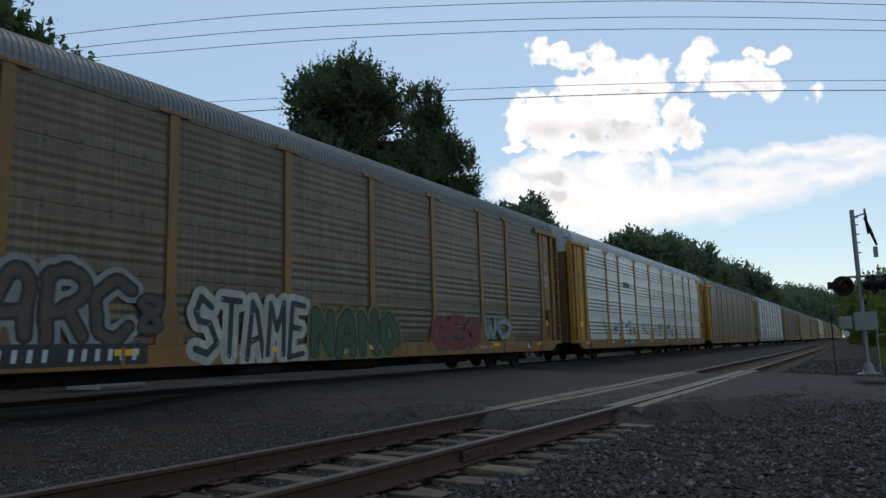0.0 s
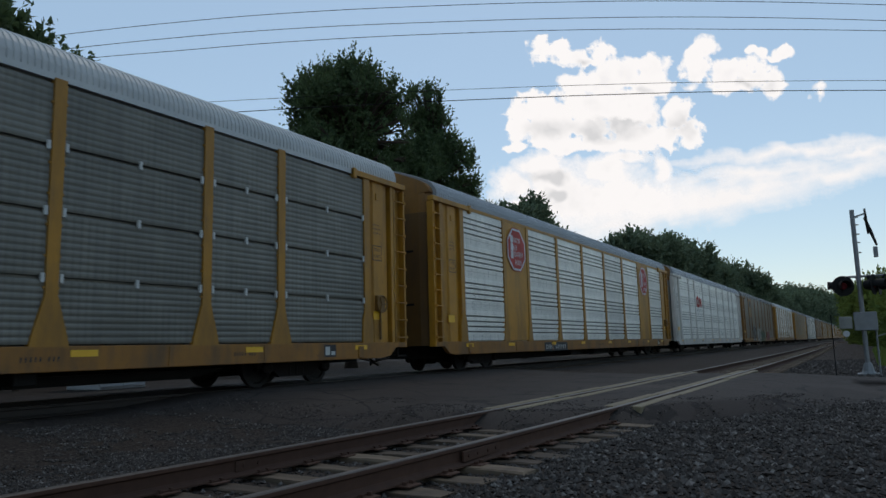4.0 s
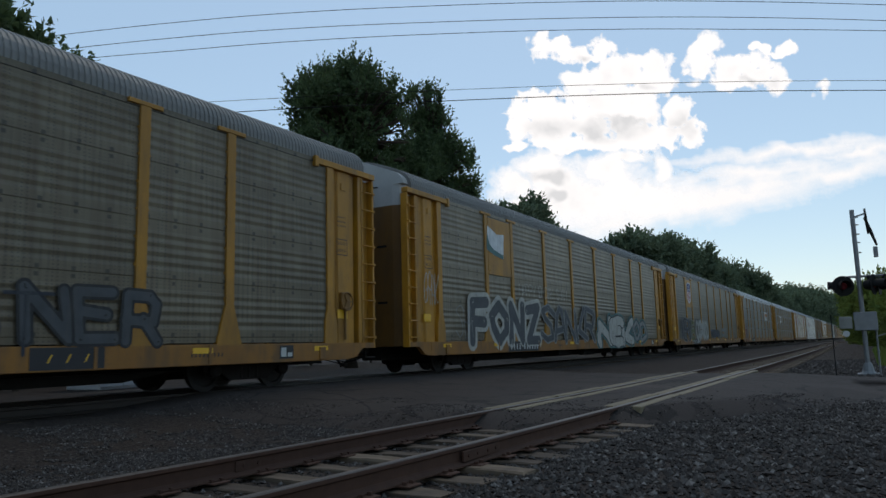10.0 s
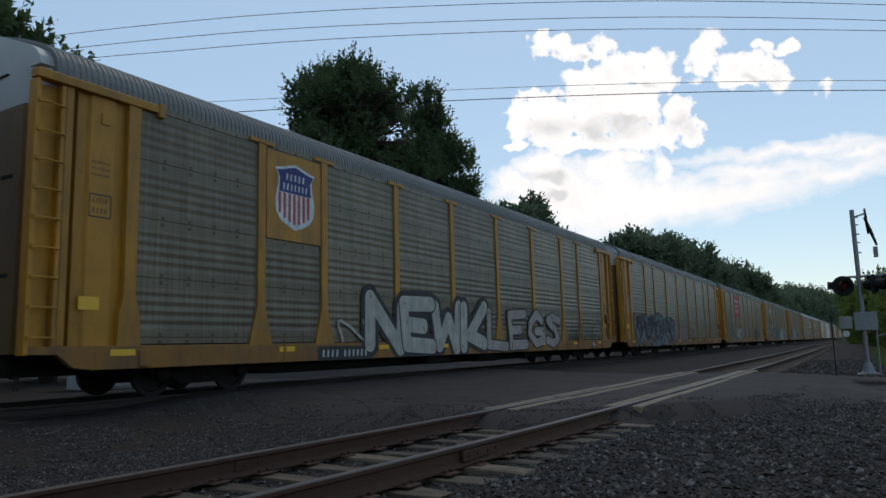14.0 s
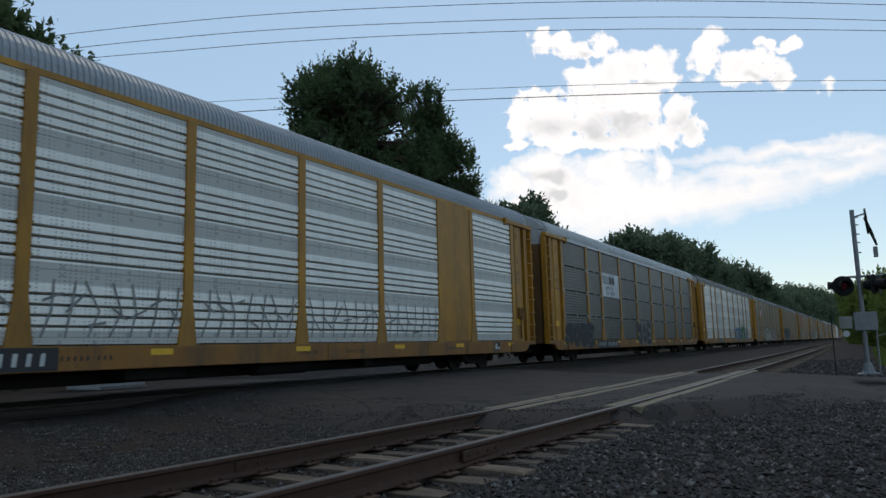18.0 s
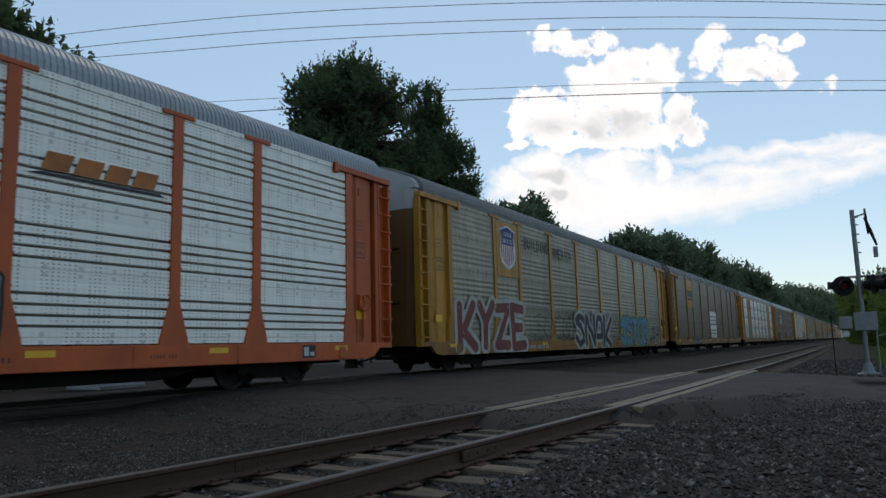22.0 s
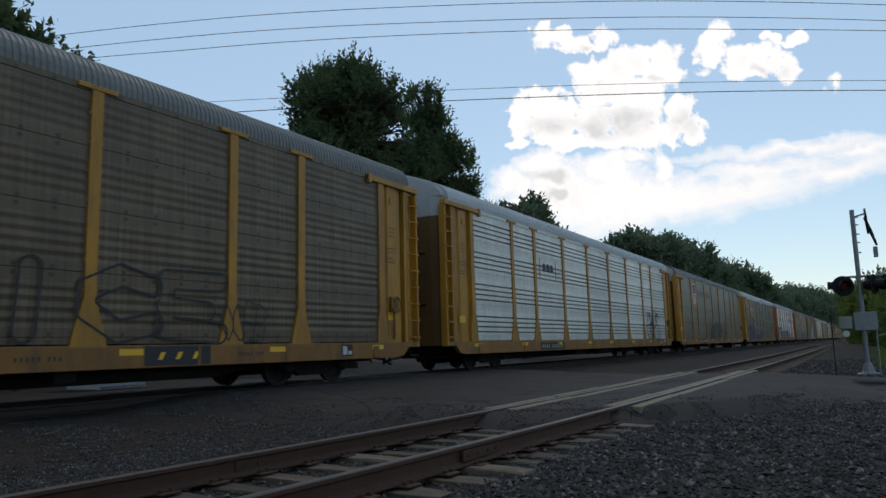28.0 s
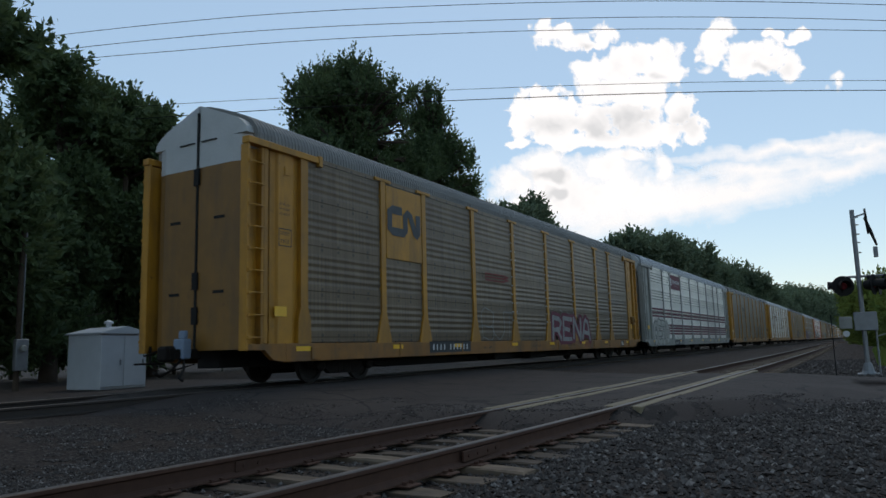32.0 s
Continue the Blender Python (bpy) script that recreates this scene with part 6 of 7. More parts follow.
CLOUDS = []
cloud([(955, 82, 25, 22), (993, 64, 15, 13), (1012, 95, 34, 20), (1062, 86, 27, 22), (1040, 101, 30, 14), (984, 84, 24, 16)], [(1030, 104, 22, 8)], (6, -33), 20, CLOUD, "small bright white cumulus cloud")
cloud([(1159, 114, 38, 34), (1115, 123, 42, 32), (1077, 139, 46, 32), (1021, 148, 34, 25), (1152, 145, 44, 32), (1108, 172, 78, 34), (1058, 172, 60, 26), (1140, 185, 40, 24)], [(1148, 150, 16, 8)], (26, -28), 0, CLOUD, "towering bright white cumulus cloud", rough=0.24)
cloud([(1246, 79, 29, 27), (1240, 112, 36, 28), (1296, 117, 44, 29), (1346, 123, 47, 32), (1377, 136, 25, 24), (1359, 86, 17, 12), (1399, 80, 16, 13), (1337, 79, 10, 8), (1384, 92, 15, 9), (1315, 146, 50, 15)], [(1345, 142, 40, 12)], (34, -34), 40, CLOUD, "separate bright white cumulus cloud", rough=0.26)
cloud([(1459, 154, 15, 11), (1466, 163, 8, 10)], [], (36, -20), 30, CLOUD_SOFT, "tiny scrap of white cloud", size=14.0)
cloud([(1237, 139, 17, 8), (1216, 122, 9, 6)], [], (30, -34), 32, CLOUD_SOFT, "shred of white cloud under the cumulus", size=12.0)
cloud([(931, 186, 34, 31), (952, 170, 20, 16), (984, 192, 50, 34), (921, 226, 28, 30), (965, 232, 62, 34), (1046, 226, 70, 38), (1109, 208, 70, 40), (1134, 239, 64, 28), (1199, 208, 33, 32), (1228, 236, 32, 25), (1190, 238, 40, 24), (909, 260, 24, 12), (996, 256, 76, 15), (1080, 252, 80, 18)], [(981, 222, 62, 28), (1103, 216, 68, 36), (1209, 222, 32, 28), (1050, 232, 50, 20)], (6, -8), 60, CLOUD, "broad cumulus with grey underside")
cloud([(959, 292, 52, 27), (915, 326, 40, 30), (978, 326, 76, 42), (1071, 301, 54, 30), (1115, 276, 40, 14), (1171, 301, 17, 32), (1028, 352, 110, 44), (1110, 350, 110, 44), (940, 365, 60, 34)], [(968, 314, 34, 10), (1009, 276, 26, 8), (985, 340, 20, 8)], (2, -4), 90, CLOUD_SOFT, "low bank of bright white cloud", rough=0.26, gain=1.28)
cloud([(1085, 396, 210, 44), (1290, 352, 330, 44), (1490, 306, 240, 30)], [], (0, -6), 140, VEIL, "thin bright veil of high cloud", -0.2, 0.30, 42.0, 7.0)
cloud([(1390, 268, 250, 17), (1330, 300, 200, 16), (1540, 262, 170, 14)], [], (0, -6), 120, VEIL, "thin streak of high cloud", -0.11, 0.36, 26.0, 8.0)


def cloud_pose(dx, dy, depth):
    k = (CLOUD_FAR + depth) / 1267.0
    m = STAND.copy()
    m.translation = EYE + AHEAD * (CLOUD_FAR + depth) + CAM_R * dx * k - CAM_U * dy * k
    return m



# ---------------------------------------------------------------- trees


def leaf_material(name, a, b):
    m = Mat(name, 0.75)
    m.b.inputs["Specular IOR Level"].default_value = 0.2
    c = m.ramp(m.island(), [(0.0, a), (1.0, b)])
    m.color(m.mix(m.math("MULTIPLY", m.noise(0.35, 3), 0.6), c, shade(a, 0.6)))
    tr = m.t.nodes.new("ShaderNodeBsdfTranslucent")
    tr.inputs["Color"].default_value = (*shade(b, 1.3), 1)
    mx = m.t.nodes.new("ShaderNodeMixShader")
    mx.inputs[0].default_value = 0.22
    m.link(m.b.outputs[0], mx.inputs[1])
    m.link(tr.outputs[0], mx.inputs[2])
    m.link(mx.outputs[0], m.t.nodes["Material Output"].inputs["Surface"])
    return m.m


LEAF = leaf_material("dark_green_leaves", (0.055, 0.085, 0.046), (0.115, 0.17, 0.07))
# paler, greyer green: distance haze is put into the leaf colour
LEAF_HAZED = leaf_material("far_green_leaves", (0.10, 0.14, 0.095), (0.165, 0.215, 0.125))
# brighter and yellower: sunlight is mixed into this leaf colour
LEAF_SUN = leaf_material("yellow_green_leaves", (0.09, 0.14, 0.03), (0.19, 0.235, 0.055))
BARK = plain("grey_brown_bark", (0.08, 0.06, 0.045), 0.9, 0.0, 0.4, 8)


def crown_mesh(lobes, count, size, seed, mat, spiky=0.0):
    """Leaf sprays thrown on and in the lobes: each a small folded blade pair; lobes are (x, y, z, rx, rz)."""
    rng = np.random.default_rng(seed)
    sprays = max(200, int(count / 4.6))
    w = np.array([l[3] * l[3] * l[4] for l in lobes]) ** 0.67
    pick = rng.choice(len(lobes), sprays, p=w / w.sum())
    L = np.array(lobes)[pick]
    d = rng.normal(size=(sprays, 3))
    d /= np.linalg.norm(d, axis=1)[:, None]
    rad = rng.uniform(0.12, 1.0, sprays) ** 0.42
    bump = np.array([0.16 * noise.noise((a * 2.6 + seed, b * 2.6, c * 2.6)) + 0.15 * noise.noise((a * 7, b * 7 + seed, c * 7)) for a, b, c in d])
    rad = rad * (1 + bump * 1.3)
    base = L[:, :3] + d * rad[:, None] * L[:, [3, 3, 4]]
    way = d + rng.normal(size=(sprays, 3)) * 0.45
    way[:, 2] += 0.35 + spiky
    way /= np.linalg.norm(way, axis=1)[:, None]
    # nine leaves along every twig
    k = 9
    P = np.repeat(base, k, 0)
    W = np.repeat(way, k, 0)
    n = sprays * k
    step = np.tile(np.linspace(-0.9, 1.3 + spiky, k), sprays)[:, None] * size
    P = P + W * step + rng.normal(size=(n, 3)) * size * 0.16
    out = W + rng.normal(size=(n, 3)) * 0.55
    out /= np.linalg.norm(out, axis=1)[:, None]
    side = np.cross(out, rng.normal(size=(n, 3)))
    side /= np.linalg.norm(side, axis=1)[:, None]
    nrm = np.cross(out, side)
    taper = np.tile(np.linspace(1.0, 0.55, k), sprays)[:, None]
    s = size * 0.95 * rng.uniform(0.6, 1.2, n)[:, None] * taper
    v = np.stack([P - out * s * 0.5, P + side * s * 0.36 + nrm * s * 0.14, P + out * s * 0.8, P - side * s * 0.36 + nrm * s * 0.14], 1).reshape(-1, 3)
    f = []
    for i in range(n):
        q = 4 * i
        f += [(q, q + 1, q + 2), (q, q + 2, q + 3)]
    return mesh("crown", v.tolist(), f, mat)


def tree(base, lobes, count, size, seed, mat, label, trunk=0.35, spiky=0.0, category="tree"):
    """Trunk, limbs to every lobe, crown of leaf sprays. Lobes relative to the base."""
    ob = new("tree")
    ob.location = base
    tagged(ob, label, category, "trees beside the railway")
    rnd = random.Random(seed)
    s = Shape()
    top = max(l[2] for l in lobes)
    mx = sum(l[0] for l in lobes) / len(lobes)
    my = sum(l[1] for l in lobes) / len(lobes)
    line = [Vector((mx * k + rnd.uniform(-0.15, 0.15), my * k + rnd.uniform(-0.15, 0.15), top * k)) for k in (0, 0.15, 0.35, 0.55, 0.75, 1.0)]
    line[0] = Vector((0, 0, -0.4))
    s.tube(line, [trunk * q for q in (1.35, 1.0, 0.85, 0.65, 0.42, 0.15)], 9)
    part("trunk", s.done("trunk", BARK, True), ob)
    s = Shape()
    for x, y, z, rx, rz in lobes:
        h = max(0.2, min(0.75, (z - rz * 0.8) / top))
        a = Vector((mx * h, my * h, top * h))
        b = Vector((x, y, z))
        s.tube([a, a.lerp(b, 0.5) + Vector((0, 0, 0.08 * rx)), b], [trunk * 0.4, trunk * 0.25, trunk * 0.08], 6)
        for k in range(4):
            e = b + Vector((rnd.uniform(-1, 1) * rx * 0.8, rnd.uniform(-1, 1) * rx * 0.8, rnd.uniform(-0.4, 0.9) * rz * 0.8))
            s.tube([a.lerp(b, rnd.uniform(0.5, 0.9)), e], [trunk * 0.12, trunk * 0.03], 4)
    part("branchwork", s.done("branchwork", BARK, True), ob)
    part("crown", crown_mesh(lobes, count, size, seed, mat, spiky), ob)
    return ob


def blob(cx, cy, cz, r, seed, n=9, flat=0.8, spread=0.7):
    rnd = random.Random(seed)
    out = [(cx, cy, cz, r * 0.66, r * 0.66 * flat)]
    for _ in range(n + 5):
        a, e = rnd.uniform(0, math.tau), rnd.uniform(-0.6, 0.9)
        out.append((cx + math.cos(a) * r * spread * math.cos(e), cy + math.sin(a) * r * spread * math.cos(e), cz + r * spread * math.sin(e), r * rnd.uniform(0.2, 0.42), r * rnd.uniform(0.2, 0.42)))
    return out


# the tall tree behind the train: one broad crown and a lower shoulder
GZ = -0.2
def tufts(cx, cy, cz, rx, rz, seed, n, size=(0.1, 0.17)):
    """Small upright sprays round a crown's rim."""
    rnd = random.Random(seed)
    out = []
    for k in range(n):
        a, e = rnd.uniform(0, math.tau), rnd.uniform(-0.45, 1.35)
        d = rnd.uniform(0.82, 1.12)
        q = rx * rnd.uniform(*size)
        out.append((cx + math.cos(a) * math.cos(e) * rx * d, cy + math.sin(a) * math.cos(e) * rx * d, cz + math.sin(e) * rz * d, q * 0.8, q * 1.5))
    return out


tree((36.2, 28.0, GZ), blob(-1.0, 0, 16.4, 3.3, 1, 12, 1.0, 0.75) + blob(1.3, 0, 16.6, 2.7, 31, 9, 1.1, 0.75) + tufts(0.1, 0, 16.2, 3.7, 3.4, 5, 60) + blob(-1.6, 0.4, 12.8, 3.0, 2, 9) + tufts(-1.4, 0, 12.6, 3.5, 2.6, 55, 26) + blob(1.8, 0.2, 12.6, 3.2, 9, 8) + blob(3.4, 0, 14.0, 2.0, 71, 8) + tufts(3.2, 0, 14.4, 2.3, 2.2, 72, 20) + blob(-2.4, 0, 16.8, 1.8, 73, 7) + blob(2.3, 0, 16.9, 1.8, 75, 7) + tufts(0.2, 0, 17.2, 3.6, 1.8, 74, 34, (0.10, 0.16)), 19500, 0.33, 3, LEAF, "tall dark-leaved broad tree behind the train", 0.4, 0.7)
tree((47.6, 28.0, GZ), blob(-3.6, 0, 15.6, 1.9, 45, 6) + blob(-4.6, 0, 13.4, 3.0, 44, 8) + blob(-1.9, 0, 18.6, 1.6, 4, 7, 1.4) + tufts(-1.9, 0, 18.8, 1.8, 2.6, 41, 22, (0.14, 0.24)) + blob(-0.9, 0, 15.4, 2.6, 6, 9) + tufts(-0.4, 0, 15.0, 3.4, 2.6, 61, 30) + blob(1.2, 0, 12.4, 2.8, 5, 8) + tufts(1.6, 0, 12.0, 3.4, 2.4, 51, 30) + blob(3.2, 0, 10.4, 2.2, 8, 5), 19000, 0.34, 7, LEAF, "dark-leaved tree with a narrow top behind the train", 0.35, 0.7)
# the wood at the near end
tree((9.6, 24.8, GZ), blob(-0.5, 0, 11.0, 4.0, 11, 12) + blob(0.6, -1.0, 5.8, 3.8, 12, 9), 30000, 0.40, 13, LEAF, "tall dense dark tree at the edge of the wood", 0.4, 0.1)
tree((18.0, 30.0, GZ), blob(0.6, 0, 12.0, 3.2, 14, 9) + blob(-1, 0, 6.5, 3.6, 15, 9), 22000, 0.38, 16, LEAF, "dark leafy tree behind the equipment cabinet", 0.3, 0.1)
tree((21.8, 31.0, GZ), blob(0.2, 0, 11.4, 3.1, 17, 8) + blob(0.5, -1, 6.0, 3.6, 18, 9), 19000, 0.38, 19, LEAF, "dark leafy tree with gaps in its crown", 0.3, 0.1)
tree((13.6, 29.0, GZ), blob(0, 0, 5.5, 4.4, 21, 9) + blob(3, 1, 3.2, 3.2, 22, 6), 17000, 0.40, 23, LEAF, "dark undergrowth tree of the wood", 0.25, 0.1)
tree((25.5, 33.0, GZ), blob(0, 0, 7.0, 4.4, 24, 9) + blob(0, 0, 3.0, 3.6, 25, 6), 15000, 0.42, 26, LEAF, "dark tree in the wood behind the train", 0.25, 0.1)
tree((5.0, 27.0, GZ), blob(0, 0, 9.0, 5.0, 27, 9) + blob(0, 0, 4.0, 4.5, 28, 6), 16000, 0.45, 29, LEAF, "dark tree at the wood's edge", 0.3, 0.1)

# shrubs that close the wood near the ground
for x, y, r in ((8, 28.5, 2.2), (12, 30, 2.3), (16, 31, 2.4), (20, 33, 2.5), (24, 34, 2.6), (28.5, 35, 2.8), (33, 36, 2.8), (38, 36, 2.8), (3, 27, 2.4), (14, 36, 3.4), (22, 40, 3.6), (31, 41, 3.6), (5, 33, 3.4), (44, 38, 3.2), (52, 38, 3.2)):
    tree((x, y, GZ), blob(0, 0, r * 0.9, r, int(x * 3) + 90, 8, 0.9), 4200, 0.42, int(x * 3) + 91, LEAF, "dense dark shrub at the foot of the wood", 0.1, 0.1, "bush")

# the row of trees along the train into the distance
rnd = random.Random(40)
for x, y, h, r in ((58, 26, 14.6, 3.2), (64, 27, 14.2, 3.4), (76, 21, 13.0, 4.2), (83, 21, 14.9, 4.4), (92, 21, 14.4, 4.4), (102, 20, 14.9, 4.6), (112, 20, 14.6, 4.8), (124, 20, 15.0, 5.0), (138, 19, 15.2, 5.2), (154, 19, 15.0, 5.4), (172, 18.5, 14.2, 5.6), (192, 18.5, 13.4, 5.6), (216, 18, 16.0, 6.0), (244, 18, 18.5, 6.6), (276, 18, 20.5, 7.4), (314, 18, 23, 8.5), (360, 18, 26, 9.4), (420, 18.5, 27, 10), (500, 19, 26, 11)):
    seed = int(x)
    tree((x, y, GZ), blob(0, 0, h - r * 1.02, r, seed, 8, 0.95) + blob(0, -0.5, h * 0.40, r * 0.95, seed + 1, 6), int(8600 if x < 200 else 5200), 0.52 + x / 520, seed, LEAF_HAZED, "green roadside tree of the row along the track", 0.3, 0.2)
for x, y, h, r in ((70, 34, 13, 5), (88, 30, 13, 5), (108, 29, 13, 5.5), (130, 28, 13, 6)):
    tree((x, y, GZ), blob(0, 0, h - r, r, int(x) + 3, 7), 2600, 0.7, int(x) + 3, LEAF, "dark tree behind the row along the track", 0.3)
# the growth beyond the crossing signal, its sunlit look painted into the leaves
for x, y, h, r in ((34, -2.9, 4.2, 2.0), (41, -2.9, 4.6, 2.3), (50, -2.6, 5.2, 2.5), (62, -2.2, 6.0, 2.8), (78, -2.0, 7.0, 3.2), (98, -1.0, 8.2, 3.4), (125, -0.5, 9.5, 4.0), (160, -0.5, 11, 5), (220, 0, 13, 6), (300, 1, 14, 7)):
    tree((x, y, GZ), blob(0, 0, h - r, r, int(x) + 7, 7, 0.9) + blob(0.4, 0, 1.4, r * 0.85, int(x) + 8, 5), 4200, 0.26 + x / 300, int(x) + 9, LEAF_SUN, "yellow-green leafy bush beside the track", 0.15, 0.1, "bush")

# grass on the verge
rng = np.random.default_rng(77)
v, f = [], []
for _ in range(14000):
    x, y = rng.uniform(23.5, 60), rng.uniform(-7, -0.3)
    if y > -0.3 - (x < 30) * 0.6:
        continue
    h, a, b = rng.uniform(0.15, 0.5), rng.uniform(0, math.tau), rng.uniform(-0.2, 0.2)
    n = len(v)
    v += [(x + 0.03 * math.cos(a), y + 0.03 * math.sin(a), -0.22), (x - 0.03 * math.cos(a), y - 0.03 * math.sin(a), -0.22), (x + b, y + b * 0.7, -0.2 + h)]
    f.append((n, n + 1, n + 2))
tagged(new("grass", mesh("grass", v, f, LEAF_SUN)), "tall yellow-green grass on the verge", "grass", kind="stuff")


# ---------------------------------------------------------------- crossing signal


def signal():
    s = new("crossing_signal")
    s.location = (24.3, 0.05, -0.2)
    tagged(s, "grey crossing signal mast with black flashing-light heads", "crossing signal")
    q = Shape()
    q.tube([(0, 0, 0.25), (0, 0, 4.85)], 0.065, 14)
    part("mast", q.done("mast", GALV_POST), s)
    q = Shape()
    q.prism([(-0.28, -0.28), (0.28, -0.28), (0.28, 0.28), (-0.28, 0.28)], "z", -0.1, 0.06)
    q.lathe([(0.2, 0.06), (0.16, 0.12), (0.11, 0.32), (0.09, 0.36)], "z", 8)
    part("mast_base", q.done("mast_base", GALV_POST), s)
    # arm bracket at the mast's top and the gate of blades seen edge-on
    q = Shape()
    q.tube([(0, 0, 4.62), (0.05, -0.34, 4.72)], 0.025, 8)
    for z in (4.6, 4.38, 4.1, 3.85, 3.55):
        q.box(-0.03, 0.03, -0.14, 0.06, z, z + 0.03)
    part("bracket", q.done("bracket", GALV_POST), s)
    for a, b in (((0.05, -0.33, 4.86), (0.09, -0.36, 4.1)), ((0.08, -0.31, 4.6), (0.1, -0.55, 3.75))):
        q = Shape()
        d = Vector(b) - Vector(a)
        q.tube([a, Vector(a) + d * 0.5, b], [0.035, 0.05, 0.03], 4)
        part("crossbuck_blade", q.done("crossbuck_blade", SHADOW_BLACK), s)
    q = Shape()
    q.box(0.08, 0.12, -0.56, -0.44, 3.4, 3.72, 0.01)
    part("track_count_plate", q.done("track_count_plate", GALV_POST), s)
    q = Shape()
    q.tube([(0, 0.5, 2.86), (0, -0.62, 2.86)], 0.035, 8)
    part("light_arm", q.done("light_arm", GALV_POST), s)
    # heads: where each hangs along the arm, and the way its lens looks in degrees from the road
    for y, x, turn in ((0.42, -0.10, 196), (0.50, 0.10, 100), (-0.36, -0.12, 252), (-0.50, 0.16, 80)):
        h = Shape()
        h.lathe([(0.30, 0.012), (0.30, -0.012)], "x", 30)
        h.lathe([(0.14, -0.012), (0.16, -0.1), (0.13, -0.24), (0.05, -0.28)], "x", 18)
        h.tube([(-0.12, 0, 0.14), (-0.12, 0, 0.26)], 0.04, 8)
        head = part("light_head", h.done("light_head", SHADOW_BLACK), s, (x, y, 2.60), radians(turn))
        v = Shape()
        n = 14
        ring = [(0.145 * math.cos(math.pi * (k / n * 1.3 - 0.15)), 0.145 * math.sin(math.pi * (k / n * 1.3 - 0.15))) for k in range(n + 1)]
        outer = [(a * 1.07, b * 1.07) for a, b in reversed(ring)]
        v.prism(ring + outer, "x", 0.012, 0.32)
        part("visor", v.done("visor", SHADOW_BLACK), head)
        ln = Shape()
        ln.lathe([(0.105, 0.014), (0.095, 0.035), (0.045, 0.05)], "x", 20)
        part("lens", ln.done("lens", LENS), head, label="red glass lens")
    q = Shape()
    q.tube([(0, -0.6, 2.86), (0, -1.1, 2.84)], 0.03, 8)
    part("side_arm", q.done("side_arm", SHADOW_BLACK), s)
    q = Shape()
    q.box(-0.14, 0.18, -0.36, 0.24, 1.28, 1.82, 0.02)
    part("junction_box", q.done("junction_box", GALV_POST), s)
    q = Shape()
    q.box(-0.15, 0.12, 0.28, 0.62, 1.34, 1.7, 0.02)
    part("relay_box", q.done("relay_box", GREY), s)
    q = Shape()
    q.lathe([(0.09, -0.05), (0.09, 0.05), (0.04, 0.09)], "x", 18)
    part("bell", q.done("bell", WHITE_PAINT), s, (-0.1, 0.46, 1.2))
    q = Shape()
    q.tube([(0.05, -0.3, 0.0), (0.05, -0.3, 1.3)], 0.025, 8)
    q.tube([(0.1, -0.62, 1.75), (0.1, -0.62, 1.2), (0.05, -0.3, 1.1)], 0.02, 6)
    part("conduit", q.done("conduit", GALV_POST), s)
    return s


LENS = glow("red_lens", (0.14, 0.004, 0.008), 0.02)
signal()

post = new("marker_post")
post.location = (23.6, 0.85, -0.2)
tagged(post, "thin black leaning marker post in the gravel", "marker post")
q = Shape()
q.prism([(-0.03, -0.012), (0.03, -0.012), (0.03, 0.012), (-0.03, 0.012)], "z", -0.2, 1.75)
part("post", q.done("post", SHADOW_BLACK), post)

# ---------------------------------------------------------------- cabinet and meter pole beyond the tracks
cab = new("equipment_cabinet")
cab.location = (14.45, 20.9, -0.2)
tagged(cab, "pale grey metal equipment cabinet with a pitched roof", "cabinet")
CAB = plain("pale_grey_enamel", (0.50, 0.52, 0.54), 0.5, 0.1, 0.12, 3)
q = Shape()
q.box(-0.8, 0.8, -0.85, 0.85, 0.12, 1.82, 0.02)
part("body", q.done("body", CAB), cab)
for k in (-0.45, 0.35):
    q = Shape()
    q.box(k - 0.38, k + 0.38, -0.885, -0.852, 0.2, 1.76, 0.012)
    door = part("door", q.done("door", CAB), cab)
    q = Shape()
    q.box(k + 0.26, k + 0.3, -0.92, -0.88, 0.85, 1.02, 0.005)
    part("handle", q.done("handle", GALV_POST), door)
q = Shape()
q.prism([(-0.87, 1.82), (0.87, 1.82), (0.87, 1.86), (0.0, 2.06), (-0.87, 1.86)], "y", -0.93, 0.93)
part("roof", q.done("roof", CAB), cab)
q = Shape()
q.lathe([(0.09, 1.98), (0.09, 2.16), (0.14, 2.16), (0.14, 2.22), (0.03, 2.28)], "z", 14)
part("vent", q.done("vent", CAB), cab)
q = Shape()
q.box(-0.76, 0.76, -0.8, 0.8, -0.1, 0.12)
part("plinth", q.done("plinth", GREY), cab)

pole = new("meter_pole")
pole.location = (13.0, 23.4, -0.2)
tagged(pole, "weathered wooden pole with a grey meter box", "pole")
q = Shape()
q.tube([(0, 0, -0.3), (0, 0, 3), (0.02, 0, 5.75)], [0.11, 0.10, 0.085], 10)
part("pole", q.done("pole", TIMBER), pole)
q = Shape()
q.box(-0.2, 0.2, -0.28, -0.09, 0.75, 1.75, 0.02)
part("meter_box", q.done("meter_box", GALV_POST), pole)
q = Shape()
q.lathe([(0.11, -0.28), (0.11, -0.36), (0.08, -0.39)], "y", 16, (0, 0, 1.45))
part("meter", q.done("meter", GREY), pole)
q = Shape()
q.tube([(0.06, -0.09, 1.7), (0.06, -0.1, 5.5)], 0.025, 6)
part("conduit", q.done("conduit", GALV_POST), pole)

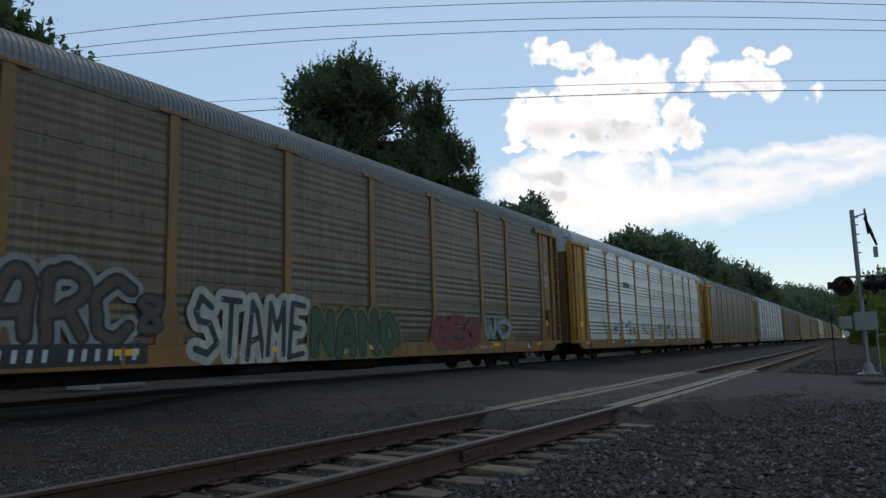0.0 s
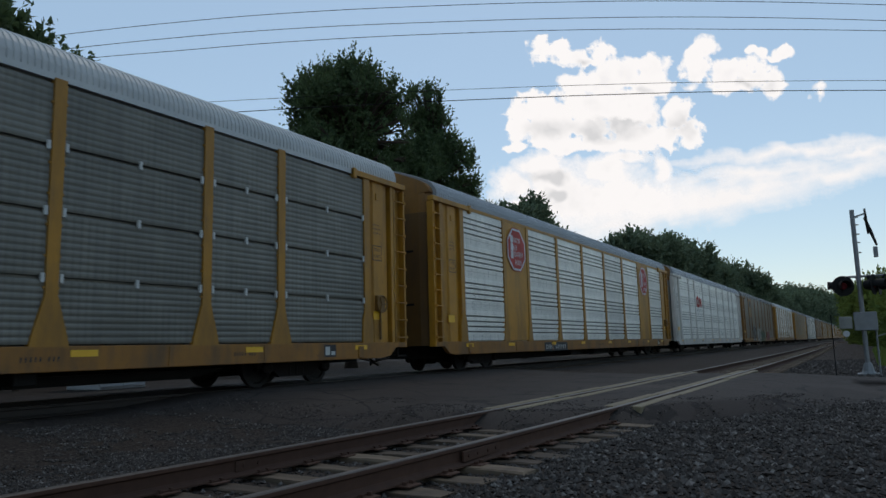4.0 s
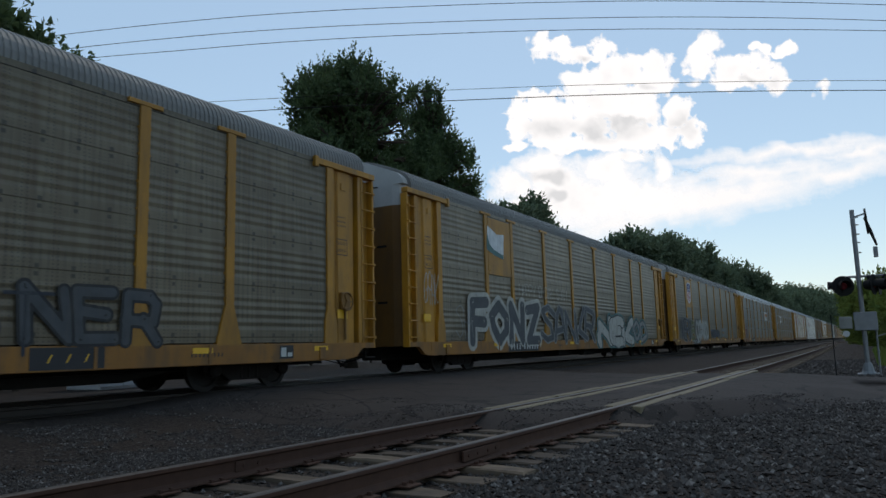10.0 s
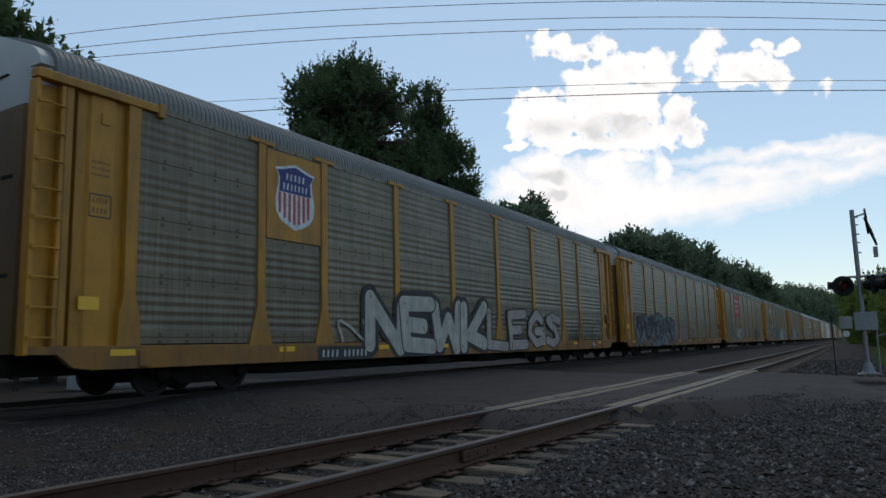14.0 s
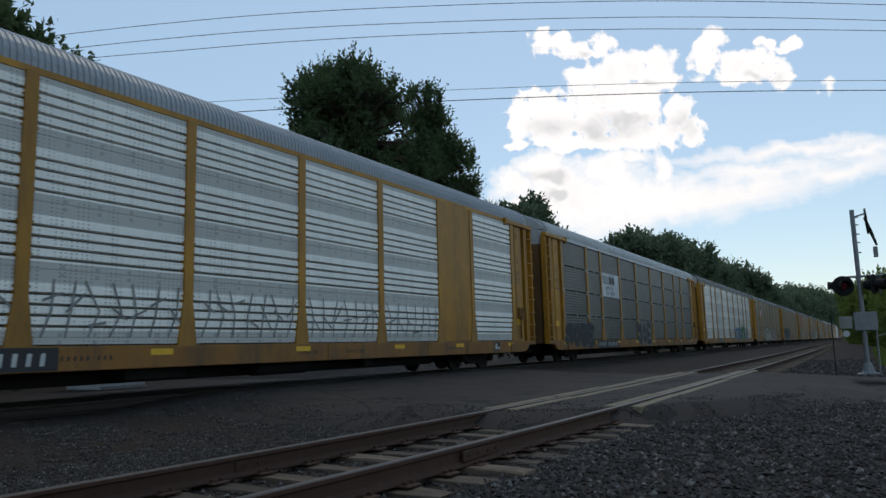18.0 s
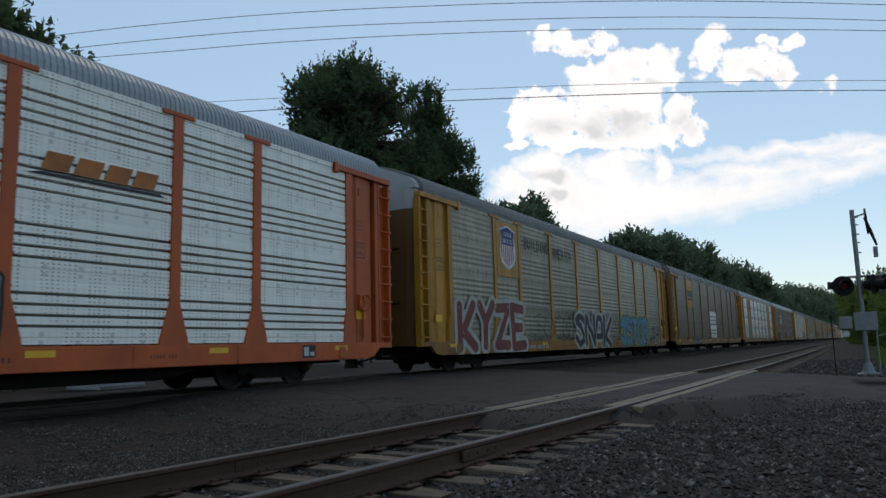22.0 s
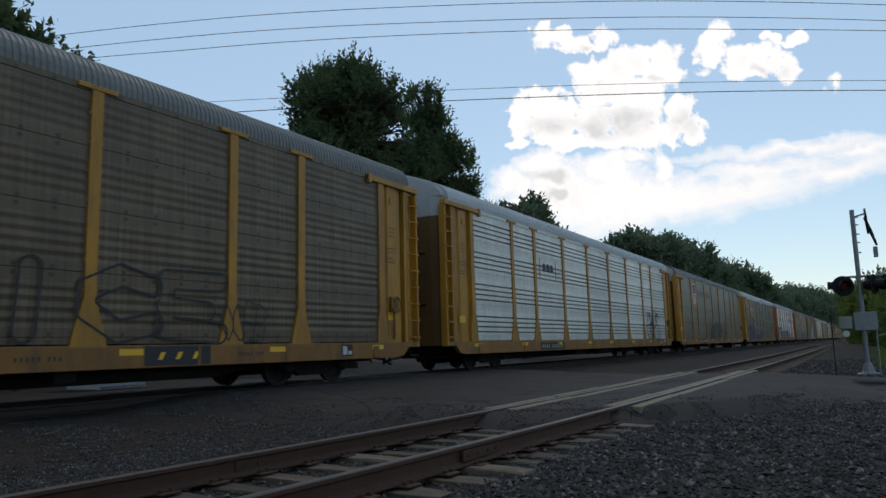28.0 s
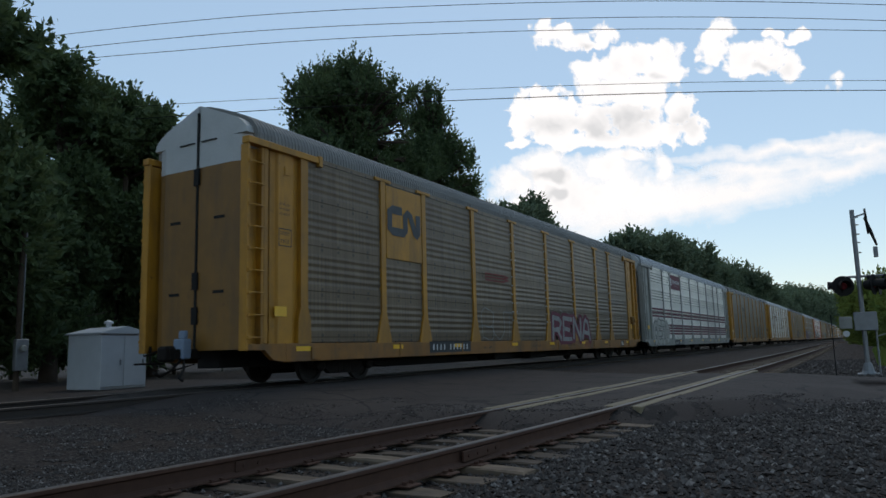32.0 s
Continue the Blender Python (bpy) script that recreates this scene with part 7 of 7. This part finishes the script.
# ---------------------------------------------------------------- overhead wires
for name, pts, r in (
    ("overhead_wire", ((15.63, 33.51, 14.79), (17.62, 29.98, 15.21), (20.12, 25.57, 15.62), (22.64, 21.18, 15.91), (26.24, 14.96, 16.07), (28.99, 10.25, 16.08), (31.54, 5.89, 15.99), (36.28, -2.11, 15.57), (37.98, -4.97, 15.35)), 0.014),
    ("overhead_wire", ((15.69, 33.57, 14.19), (17.69, 30.04, 14.56), (20.2, 25.64, 14.95), (22.71, 21.24, 15.21), (26.32, 15.03, 15.35), (30.34, 8.13, 15.33), (32.9, 3.78, 15.2), (36.35, -2.04, 14.87), (38.05, -4.9, 14.65)), 0.014),
    ("overhead_wire", ((15.75, 33.61, 13.69), (18.37, 28.98, 14.15), (20.26, 25.69, 14.37), (22.78, 21.3, 14.64), (26.37, 15.08, 14.82), (30.4, 8.18, 14.81), (32.96, 3.83, 14.67), (36.4, -2.0, 14.42), (38.1, -4.86, 14.23)), 0.014),
    ("overhead_wire", ((15.97, 33.81, 11.59), (19.24, 28.1, 11.91), (21.52, 24.16, 12.09), (24.3, 19.34, 12.22), (26.64, 15.31, 12.32), (30.65, 8.41, 12.38), (33.2, 4.05, 12.35), (36.63, -1.79, 12.22), (38.32, -4.66, 12.1)), 0.011),
    ("overhead_wire", ((16.04, 33.87, 10.94), (19.3, 28.15, 11.36), (22.2, 23.11, 11.61), (24.35, 19.38, 11.74), (27.27, 14.35, 11.86), (30.7, 8.45, 11.93), (33.25, 4.09, 11.92), (36.68, -1.75, 11.79), (38.37, -4.63, 11.7)), 0.018),
):
    c = bpy.data.curves.new(name, "CURVE")
    c.dimensions, c.bevel_depth, c.bevel_resolution, c.resolution_u = "3D", r, 1, 12
    sp = c.splines.new("BEZIER")
    sp.bezier_points.add(len(pts) - 1)
    for b, p in zip(sp.bezier_points, pts):
        b.co, b.handle_left_type, b.handle_right_type = p, "AUTO", "AUTO"
    c.materials.append(SHADOW_BLACK)
    tagged(new(name, c), "thin dark overhead wire spanning the crossing", "wire", "overhead wires")


motions()
